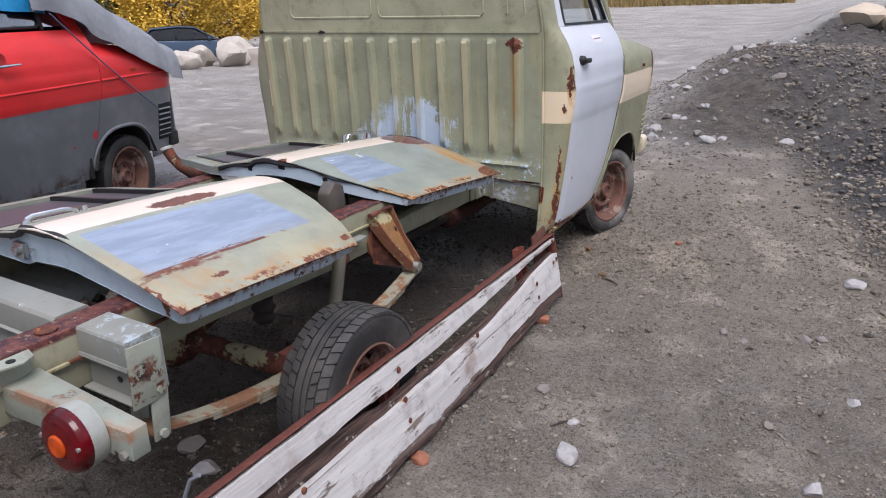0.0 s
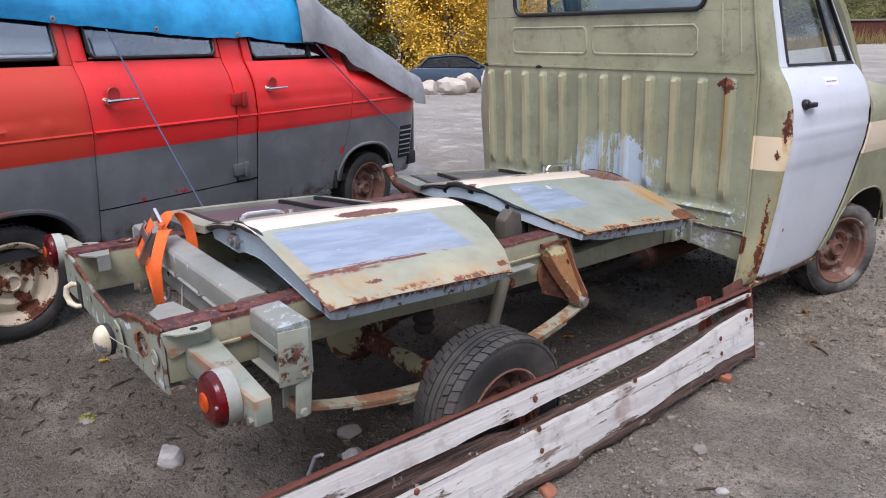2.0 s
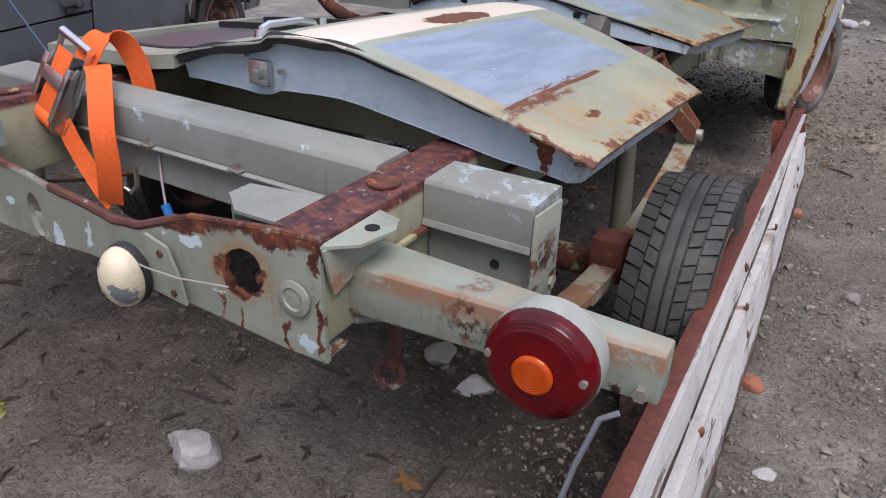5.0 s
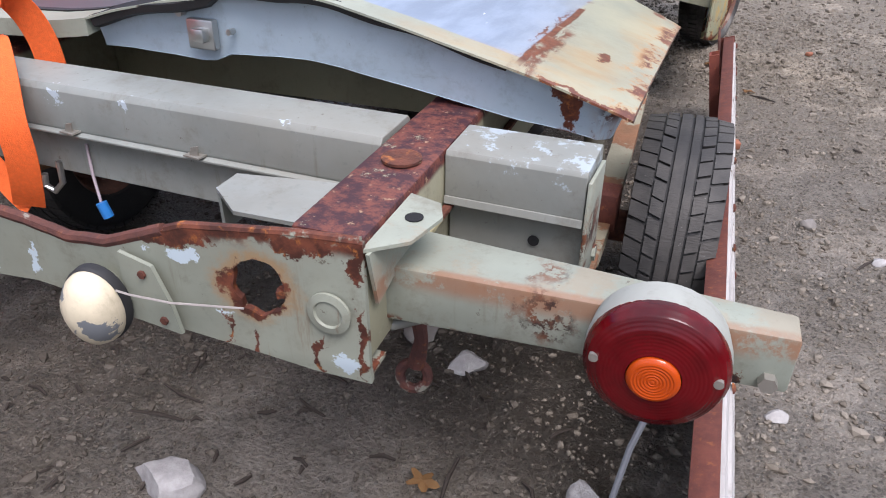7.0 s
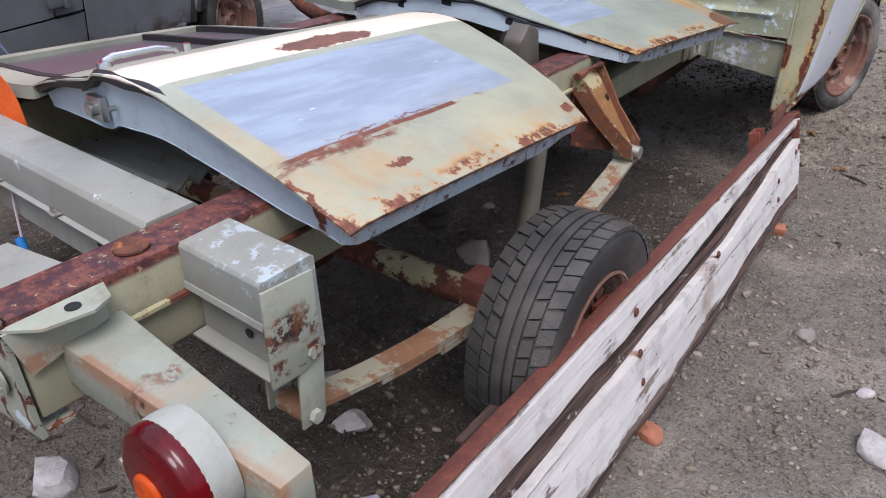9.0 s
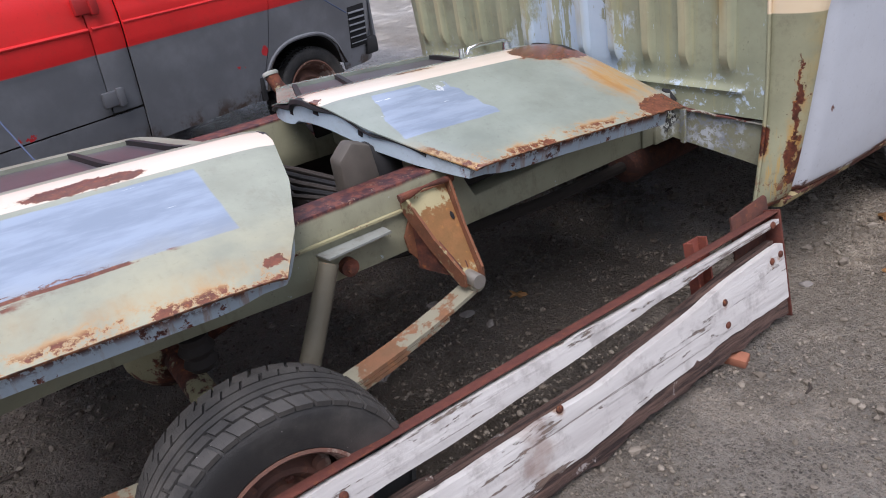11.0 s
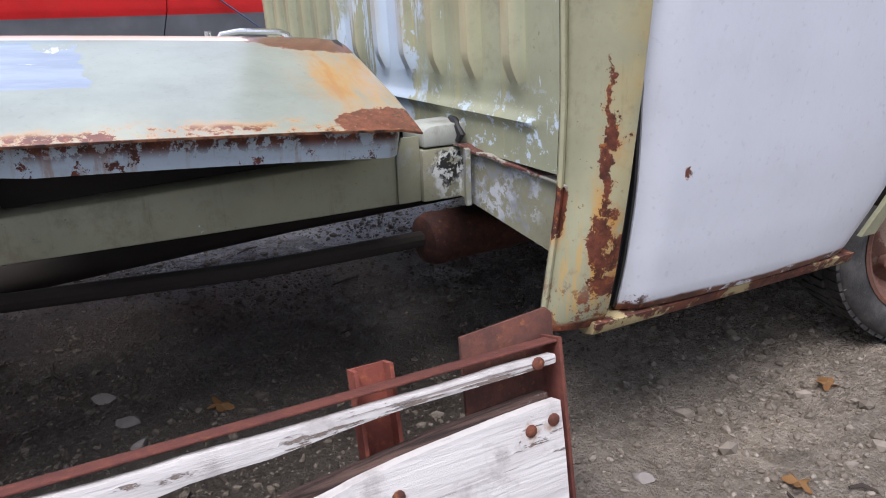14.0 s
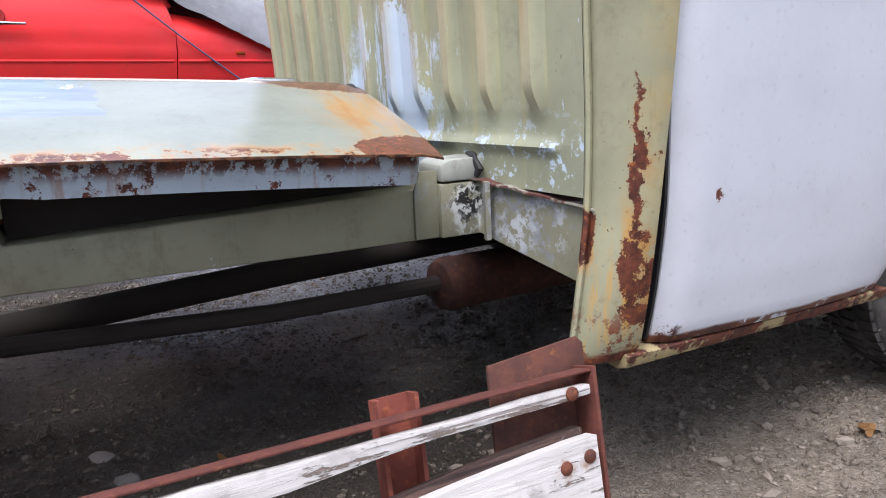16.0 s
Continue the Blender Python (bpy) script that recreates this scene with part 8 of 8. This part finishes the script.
def lay_stones():
    items = [("stone", 0.120, -2.615, 0.080, rock_mat), ("stone", 1.63, -1.06, 0.026, rock_mat), ("stone", 2.51, -1.05, 0.042, rock_mat), ("stone", 2.60, -0.33, 0.032, rock_mat), ("stone", 2.36, 0.22, 0.036, stone_mat), ("stone", 2.44, 0.26, 0.030, stone_mat), ("stone", 0.58, -2.03, 0.050, rock_mat), ("stone", 1.43, -0.89, 0.034, stone_mat), ("stone", 1.70, -1.28, 0.060, rock_mat), ("stone", 1.22, -1.57, 0.040, brick_mat), ("stone", 1.32, -1.93, 0.026, rock_mat), ("stone", -0.40, -2.82, 0.028, stone_mat),
             ("stone", 0.10, -0.72, 0.032, stone_mat), ("stone", 0.38, -0.65, 0.020, stone_mat), ("stone", 0.30, -1.08, 0.085, stone_mat), ("stone", 1.04, 0.29, 0.022, stone_mat), ("stone", 0.26, -0.67, 0.028, stone_mat), ("stone", 0.42, -1.95, 0.06, stone_mat), ("stone", 0.96, -2.35, 0.05, rock_mat),
             ("stone", 0.9, 4.95, 0.10, rock_mat), ("stone", 1.70, 5.15, 0.08, rock_mat), ("stone", 1.05, 5.1, 0.06, rock_mat), ("stone", 0.4, 9.2, 0.14, rock_mat), ("stone", -0.2, 9.0, 0.10, rock_mat), ("stone", -0.1, 7.4, 0.09, rock_mat), ("stone", 0.2, 7.0, 0.07, rock_mat),
             ("stone", 2.10, -1.42, 0.026, stone_mat), ("stone", 2.32, -0.70, 0.028, stone_mat), ("stone", 2.0, 0.1, 0.03, stone_mat), ("stone", 2.10, 0.05, 0.026, stone_mat), ("stone", 2.55, 1.05, 0.06, rock_mat), ("stone", 2.75, 0.8, 0.05, rock_mat), ("stone", 1.9, 0.45, 0.025, stone_mat)]
    for k, (name, x, y, r, mat_) in enumerate(items):
        bm = fresh()
        rough_stone(bm, (0, 0, 0), r, 11 + k, 3, (1.15, 0.85, 0.65))
        single(name, bm, mat_, "pale angular stone half sunk in the gravel" if mat_ is rock_mat else ("reddish lump of brick beside the dropside" if mat_ is brick_mat else "grey angular stone lying on the gravel"), "stone", pose(x, y, ground_height(x, y) + r * 0.16, 0, 0, 37 * k), "loose stones", smooth=30)
    for k, (x, y, r, tw) in enumerate(((1.14, -0.25, 0.034, 20), (1.50, 1.2, 0.02, 60))):
        bm = fresh()
        box(bm, -r * 1.2, r * 1.2, -r * 0.7, r * 0.7, -r * 0.5, r * 0.5, 0.006)
        single("brick_piece", bm, brick_mat, "broken piece of orange-red brick on the ground", "brick", pose(x, y, ground_height(x, y) + r * 0.4, 6, 4, tw), "brick pieces")
    for k, (x, y) in enumerate(((0.62, -2.42), (0.30, -0.45), (0.98, 0.92), (1.20, 0.55), (-1.01, -2.60))):
        bm = fresh()
        n = 9
        c = bm.verts.new((0, 0, 0.006))
        rim = [bm.verts.new((0.03 * (1 + 0.35 * math.cos(5 * a)) * math.cos(a), 0.022 * (1 + 0.35 * math.cos(5 * a)) * math.sin(a), 0.004 + 0.006 * math.sin(3 * a))) for a in steps(0, 2 * math.pi, 24)[:-1]]
        for i in range(len(rim)):
            bm.faces.new((c, rim[i], rim[(i + 1) % len(rim)]))
        bmesh.ops.solidify(bm, geom=bm.faces[:], thickness=0.001)
        single("fallen_leaf", bm, yellow_leaf if k == 4 else leaf_litter, "curled dry leaf on the gravel", "leaf", pose(x, y, ground_height(x, y) + 0.008, 8, 5, 50 * k), "fallen leaves")
    rng = random.Random(5)
    for k in range(150):
        x, y = (rng.uniform(-1.6, 3.0), rng.uniform(-3.3, 1.8)) if k < 60 else (rng.uniform(-1.4, 0.9), rng.uniform(-3.1, -2.0))
        ln = rng.uniform(0.010, 0.034) if k % 9 else rng.uniform(0.04, 0.08)
        bm = fresh()
        tube(bm, [(-ln, 0, 0.002), (0, rng.uniform(-0.01, 0.01), 0.006), (ln, rng.uniform(-0.01, 0.01), 0.002)], [0.003, 0.0055, 0.003], 5)
        single("bark_chip", bm, twig_mat, "dark chip of bark on the gravel", "bark chip", pose(x, y, ground_height(x, y) + 0.002, 0, 0, rng.uniform(0, 360)), "bark chips")
    # rubble washed out along the foot of the bank
    shapes = []
    for k in range(6):
        bm = fresh()
        rough_stone(bm, (0, 0, 0), 1.0, 300 + k, 1, (1.2, 0.9, 0.7))
        me = bpy.data.meshes.new("rubble_stone")
        bm.to_mesh(me)
        bm.free()
        me.materials.append(rock_mat if k % 2 else stone_mat)
        shapes.append(me)
    for k in range(90):
        v = rng.random()
        x, y = rng.gauss(0.25 + 0.5 * v, 0.45), 4.9 + 7.0 * v * v + rng.uniform(-0.3, 0.6)
        r = 0.025 + 0.085 * rng.random() ** 3
        ob = new("rubble_stone", shapes[k % 6])
        ob.matrix_world = pose(x, y, ground_height(x, y) + r * 0.2, rng.uniform(-20, 20), rng.uniform(-20, 20), rng.uniform(0, 360)) @ Matrix.Scale(r, 4)
        tagged(ob, "loose grey stone among the rubble below the bank", "stone", "rubble stones")
    # clods and stones of the bank itself: beyond counting
    co, faces = [], []
    for k in range(5200):
        x, y = rng.uniform(1.0, 7.5), rng.uniform(0.0, 13.0)
        v = 0.969 * x + 0.245 * y - 2.857
        if v < rng.gauss(0.05, 0.12) or v > 4.5:
            continue
        r = 0.012 + 0.045 * rng.random() ** 3.5
        z, a, n = ground_height(x, y) + 0.15 * r, rng.uniform(0, 6.28), len(co)
        for p in CLOD:
            j = 1 + 0.35 * rng.uniform(-1, 1)
            co.append((x + r * j * (p[0] * math.cos(a) - 0.8 * p[1] * math.sin(a)), y + r * j * (p[0] * math.sin(a) + 0.8 * p[1] * math.cos(a)), z + 0.75 * r * j * p[2]))
        faces += [(n + i, n + j, n + m) for i, j, m in CLOD_FACES]
    me = bpy.data.meshes.new("spoil_clods")
    me.from_pydata(co, [], faces)
    me.materials.append(clod_mat)
    tagged(new("spoil_clods", me), "dark wet clods and stones on the spoil bank", "soil clods", kind="stuff")
    # grey cable end by the dropside
    bm = fresh()
    tube(bm, [(1.075, -2.42, 0.42), (1.045, -2.43, 0.40), (1.020, -2.46, 0.30), (1.00, -2.52, 0.15), (1.00, -2.64, 0.03), (1.02, -2.84, 0.022)], 0.006, 8)
    single("cable_end", bm, rope_grey, "grey cable hanging over the dropside rail", "cable")
    bm = fresh()
    for k in range(26):
        a, d = rng.uniform(0, 6.28), 0.05 * rng.random() ** 0.6
        rough_stone(bm, (d * math.cos(a), 0.7 * d * math.sin(a), 0.002), rng.uniform(0.008, 0.016), 200 + k, 1, (1, 1, 0.6))
    single("moss_tuft", bm, moss_mat, "yellow-green moss clump on the gravel", "moss", pose(-0.428, -2.808, ground_height(-0.428, -2.808)))
    # pebbles: beyond counting
    co, faces = [], []
    base = fresh()
    bmesh.ops.create_icosphere(base, subdivisions=1, radius=1.0)
    bv, bf = [v.co.copy() for v in base.verts], [[v.index for v in f.verts] for f in base.faces]
    base.free()
    near = 82000
    for k in range(near + 15000):
        if k < near:
            x, y = rng.uniform(-1.9, 3.3), rng.uniform(-3.3, 2.4)
        else:
            x, y = rng.uniform(-1.5, 6.0), rng.uniform(0.5, 11.0)
        r = 0.0024 + 0.0052 * rng.random() ** 2.6 + 0.010 * rng.random() ** 16 + (0.014 * rng.random() ** 2 if k >= near else 0)
        if 0.969 * x + 0.245 * y > 2.8:
            r *= 1.7
        if k < near and noise.noise(Vector((x * 1.7, y * 1.7, 21))) + 0.4 * noise.noise(Vector((x * 5.0, y * 5.0, 22))) < rng.uniform(-0.75, 0.45):
            continue
        z = ground_height(x, y) + r * 0.25
        a = rng.uniform(0, 6.28)
        ca, sa = math.cos(a), math.sin(a)
        sx, sy, sz = r * rng.uniform(0.8, 1.5), r * rng.uniform(0.6, 1.1), r * rng.uniform(0.6, 0.95)
        o = len(co)
        for p in bv:
            j = 1 + 0.25 * rng.uniform(-1, 1)
            px, py = p.x * sx * j, p.y * sy * j
            co.append((x + px * ca - py * sa, y + px * sa + py * ca, z + p.z * sz * j))
        faces += [[i + o for i in f] for f in bf]
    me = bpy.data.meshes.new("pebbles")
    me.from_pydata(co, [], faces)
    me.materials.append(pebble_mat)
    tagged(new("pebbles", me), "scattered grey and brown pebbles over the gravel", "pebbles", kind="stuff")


moss_mat = plain("moss", (0.17, 0.18, 0.03), 0.95, var=0.4, scale=60.0, bump=0.6)
rope_grey = plain("grey_cable_sheath", (0.17, 0.18, 0.20), 0.6)
lay_stones()

# ---- the yard's far side ----
def build_boulders():
    rng = random.Random(3)
    spots = [(-15.2, 10.2, 0.42), (-14.6, 10.7, 0.50), (-14.9, 11.6, 0.55), (-14.1, 11.9, 0.62), (-13.9, 12.9, 0.60), (-15.6, 11.3, 0.50), (-13.4, 13.6, 0.70), (-12.9, 14.6, 0.65), (-14.6, 12.6, 0.75), (-14.0, 13.9, 0.85), (-15.9, 9.6, 0.40), (-12.4, 15.4, 0.6), (-13.3, 15.6, 0.8)]
    for k, (x, y, r) in enumerate(spots):
        bm = fresh()
        rough_stone(bm, (0, 0, 0), r * 0.82, 50 + k, 3, (1.15, 0.95, 0.80))
        single("boulder", bm, pale_boulder, "pale quarried boulder in a row at the yard edge", "boulder", pose(x, y, ground_height(x, y) + r * 0.45, 0, 0, 47 * k), "boulders", smooth=25)
    for k, (x, y, r) in enumerate(((1.98, 12.3, 0.46), (2.72, 12.5, 0.50), (3.45, 12.7, 0.55), (4.2, 12.4, 0.5))):
        bm = fresh()
        rough_stone(bm, (0, 0, 0), r * 0.8, 80 + k, 3, (1.2, 0.9, 0.7))
        single("boulder", bm, tan_rock, "pale boulder on top of the spoil bank", "boulder", pose(x, y, ground_height(x, y) + r * 0.3, 0, 0, 31 * k), "boulders", smooth=25)


def build_car():
    x, y = -20.2, 15.6
    m = pose(x, y, ground_height(x, y), 0, 0, -38)
    car = thing("parked_car", "dark blue hatchback parked behind the boulders", "car", m)
    prof = [(-2.1, 0.30), (-2.15, 0.65), (-2.05, 0.92), (-1.80, 0.98), (-1.2, 0.98), (0.9, 0.95), (1.7, 0.86), (2.1, 0.70), (2.15, 0.35)]
    bm = fresh()
    prism(bm, prof, -0.88, 0.88, 0, 0.05)
    body = part("body", bm, car_paint, car)
    bm = fresh()
    rings = []
    for y0, z, half in ((-1.85, 0.97, 0.80), (-1.35, 1.38, 0.64), (-0.4, 1.47, 0.64), (0.25, 1.42, 0.64), (1.05, 0.96, 0.80)):
        rings.append([bm.verts.new((-half, y0, z)), bm.verts.new((half, y0, z))])
    for a, b in zip(rings, rings[1:]):
        bm.faces.new((a[0], a[1], b[1], b[0]))
    bmesh.ops.solidify(bm, geom=bm.faces[:], thickness=0.04)
    part("roof", bm, car_paint, car)
    bm = fresh()
    prism(bm, [(-1.75, 0.95), (-1.32, 1.34), (-0.4, 1.42), (0.22, 1.37), (0.95, 0.95)], -0.60, 0.60, 0, 0.02)
    part("cabin_glass", bm, car_glass, car)
    for s in (-1, 1):
        for pts in (((-1.60, 1.0), (-1.30, 1.32), (-0.55, 1.39), (-0.52, 1.0)), ((-0.45, 1.0), (-0.47, 1.39), (0.15, 1.35), (0.85, 1.0))):
            bm = fresh()
            vs = [bm.verts.new((s * (0.82 - (z - 0.97) * 0.40), y0, z)) for y0, z in pts]
            bm.faces.new(vs)
            bmesh.ops.solidify(bm, geom=bm.faces[:], thickness=0.01)
            part("side_window", bm, car_glass, car)
        bm = fresh()
        tube(bm, [(s * 0.80, -1.78, 0.99), (s * 0.66, -1.32, 1.38), (s * 0.655, -0.4, 1.45), (s * 0.655, 0.2, 1.41), (s * 0.80, 1.0, 0.97)], 0.03, 6)
        part("roof_pillar", bm, car_paint, car)
        bm = fresh()
        box(bm, *sorted((s * 0.86, s * 1.0)), 0.62, 0.72, 0.98, 1.10, 0.02)
        part("wing_mirror", bm, car_paint, car)
        for wy in (-1.30, 1.32):
            build_wheel(car, (s * 0.80, wy, 0.30), zinc, s, size=1.0)


def build_tree(name, label, x, y, height, spread, leaf_mat, seed, clumps=120, leaves=46, leaf=0.16, conifer=False, group="trees"):
    rng = random.Random(seed)
    tree = thing(name, label, "tree", pose(x, y, ground_height(x, y) - 0.05), group)
    bm = fresh()
    top = height * (0.97 if conifer else 0.72)
    lean_x, lean_y = rng.uniform(-0.3, 0.3), rng.uniform(-0.3, 0.3)
    tube(bm, [(lean_x * k ** 2, lean_y * k ** 2, top * k) for k in steps(0, 1, 6)], [0.022 * height * (1.15 - k) for k in steps(0, 1, 6)], 8)
    tips = []
    count = 26 if conifer else 14
    for i in range(count):
        k = 0.12 + 0.82 * (i + rng.random()) / count if conifer else 0.07 + 0.88 * (i + rng.random()) / count
        a = rng.uniform(0, 6.28)
        reach = spread * ((1.05 - k) if conifer else (0.45 + 0.55 * math.sin(math.pi * min(1, k * 0.95)))) * rng.uniform(0.7, 1.1)
        p = Vector((lean_x * k * k, lean_y * k * k, top * k))
        q = p + Vector((math.cos(a) * reach, math.sin(a) * reach, reach * (-0.15 if conifer else rng.uniform(0.25, 0.8))))
        tube(bm, [p, p.lerp(q, 0.5) + Vector((0, 0, 0.06 * reach)), q], [0.006 * height * (1.1 - k) + 0.01, 0.006 * height * 0.5 * (1.1 - k) + 0.008, 0.006], 5)
        tips.append((p, q))
    part("trunk", bm, bark_mat, tree)
    co, faces = [], []
    for c in range(clumps):
        p, q = rng.choice(tips)
        f = rng.uniform(0.25, 1.08)
        centre = p.lerp(q, f) + Vector((rng.gauss(0, 0.10), rng.gauss(0, 0.10), rng.gauss(0, 0.10))) * spread * (0.35 if conifer else 0.9)
        size = spread * (0.13 if conifer else 0.20) * rng.uniform(0.6, 1.3)
        for _ in range(leaves):
            d = Vector((rng.gauss(0, 1), rng.gauss(0, 1), rng.gauss(0, 0.65))) * size * 0.55
            o = centre + d
            u = Vector((rng.gauss(0, 1), rng.gauss(0, 1), rng.gauss(0, 0.6))).normalized() * leaf * rng.uniform(0.5, 1.1)
            w = u.orthogonal().normalized() * leaf * 0.45
            n = len(co)
            co += [o - u * 0.5, o + w * 0.5, o + u * 0.5, o - w * 0.5]
            faces.append((n, n + 1, n + 2, n + 3))
    me = bpy.data.meshes.new("crown")
    me.from_pydata([tuple(v) for v in co], [], faces)
    me.materials.append(leaf_mat)
    crown = new("crown", me)
    crown.parent = tree


def azimuth(deg, dist):
    """A place at a bearing (to the left of straight ahead) from where the walk begins."""
    return 2.6 - dist * math.sin(radians(deg)), -3.3 + dist * math.cos(radians(deg))


def build_far():
    build_boulders()
    build_car()
    rows = [(51.5, 33, 7.5, 3.4, leaf_yellow, 1, False), (55.0, 36, 6.5, 3.0, leaf_yellow, 2, False), (58.0, 40, 12.0, 2.6, leaf_conifer, 3, True), (61.0, 44, 13.0, 2.8, leaf_conifer, 4, True), (63.5, 40, 8.5, 3.4, leaf_green, 5, False),
            (66.5, 46, 12.0, 2.8, leaf_conifer, 6, True), (48.0, 42, 7.0, 3.4, leaf_yellow, 7, False), (45.0, 60, 7.0, 3.5, leaf_green, 8, False), (70.0, 42, 8.0, 3.5, leaf_green, 9, False), (60.0, 36, 6.0, 3.0, leaf_green, 16, False),
            (24.5, 60, 6.5, 3.2, leaf_green, 10, False), (18.5, 58, 5.0, 2.8, leaf_yellow, 11, False), (21.3, 70, 7.0, 3.5, leaf_green, 12, False), (15.5, 66, 7.0, 3.4, leaf_green, 13, False), (27.5, 72, 7.5, 3.6, leaf_conifer, 14, True), (12.0, 70, 7.0, 3.2, leaf_green, 15, False)]
    for az, d, h, sp, mat_, seed, con in rows:
        x, y = azimuth(az, d)
        label = "dark spruce standing behind the yard" if con else ("tree with yellow autumn leaves behind the parked car" if mat_ is leaf_yellow else "dull green broadleaf tree at the yard edge")
        build_tree("spruce" if con else "autumn_tree", label, x, y, h, sp, mat_, seed, 260, 105, 0.19, con)
    # undergrowth and dry grass along the far edge
    rng = random.Random(8)
    co, faces = [], []
    for k in range(22000):
        az = rng.uniform(6, 30) if k < 16000 else rng.uniform(57, 78)
        d = rng.uniform(47, 60) if k < 16000 else rng.uniform(36, 42)
        x, y = azimuth(az, d)
        z = ground_height(x, y)
        h = (0.25 + 0.9 * rng.random() ** 2) * (0.8 + 0.7 * noise.noise(Vector((x * 0.35, y * 0.35, 40))))
        a = rng.uniform(0, 3.14)
        w = rng.uniform(0.02, 0.05)
        n = len(co)
        sway = rng.uniform(-0.3, 0.3)
        co += [(x - w * math.cos(a), y - w * math.sin(a), z - 0.05), (x + w * math.cos(a), y + w * math.sin(a), z - 0.05), (x + sway, y + sway * 0.4, z + h)]
        faces.append((n, n + 1, n + 2))
    me = bpy.data.meshes.new("dry_grass")
    me.from_pydata(co, [], faces)
    me.materials.append(grass_dry)
    tagged(new("dry_grass", me), "tall dry yellow grass along the far edge", "grass", kind="stuff")
    # rusty container far up the track
    x, y = azimuth(22.3, 52)
    shed = thing("steel_container", "small rust-brown container at the top of the track", "container", pose(x, y, ground_height(x, y), 0, 0, 20))
    bm = fresh()
    box(bm, -1.3, 1.3, -1.0, 1.0, 0.0, 1.25, 0.03)
    part("container_body", bm, rust_red_oxide, shed)
    for k in range(12):
        bm = fresh()
        box(bm, -1.25 + 0.21 * k, -1.15 + 0.21 * k, -1.04, -1.0, 0.1, 1.15)
        part("corrugation", bm, rust_red_oxide, shed)
    bm = fresh()
    box(bm, -1.4, 1.4, -1.1, 1.1, 1.25, 1.36, 0.02)
    part("container_roof", bm, stone_mat, shed)
    # wooded hills round the horizon
    co, faces = [], []
    n = 180
    for k in range(n):
        a = 2 * math.pi * k / n
        h = 36 + 26 * noise.noise(Vector((math.cos(a) * 2.2, math.sin(a) * 2.2, 1))) + 9 * noise.noise(Vector((math.cos(a) * 9, math.sin(a) * 9, 4)))
        for r, f in ((620.0, -0.05), (680.0, 0.55), (760.0, 1.0), (880.0, -0.1)):
            co.append((r * math.cos(a), r * math.sin(a), f * h - (3 if f < 0 else 0)))
    for k in range(n):
        for j in range(3):
            a, b = k * 4 + j, ((k + 1) % n) * 4 + j
            faces.append((a, b, b + 1, a + 1))
    me = bpy.data.meshes.new("hills")
    me.from_pydata(co, [], faces)
    me.materials.append(hill_mat)
    me.polygons.foreach_set("use_smooth", [True] * len(me.polygons))
    tagged(new("hills", me), "low wooded hills under cloud", "hill", kind="structure")


build_far()
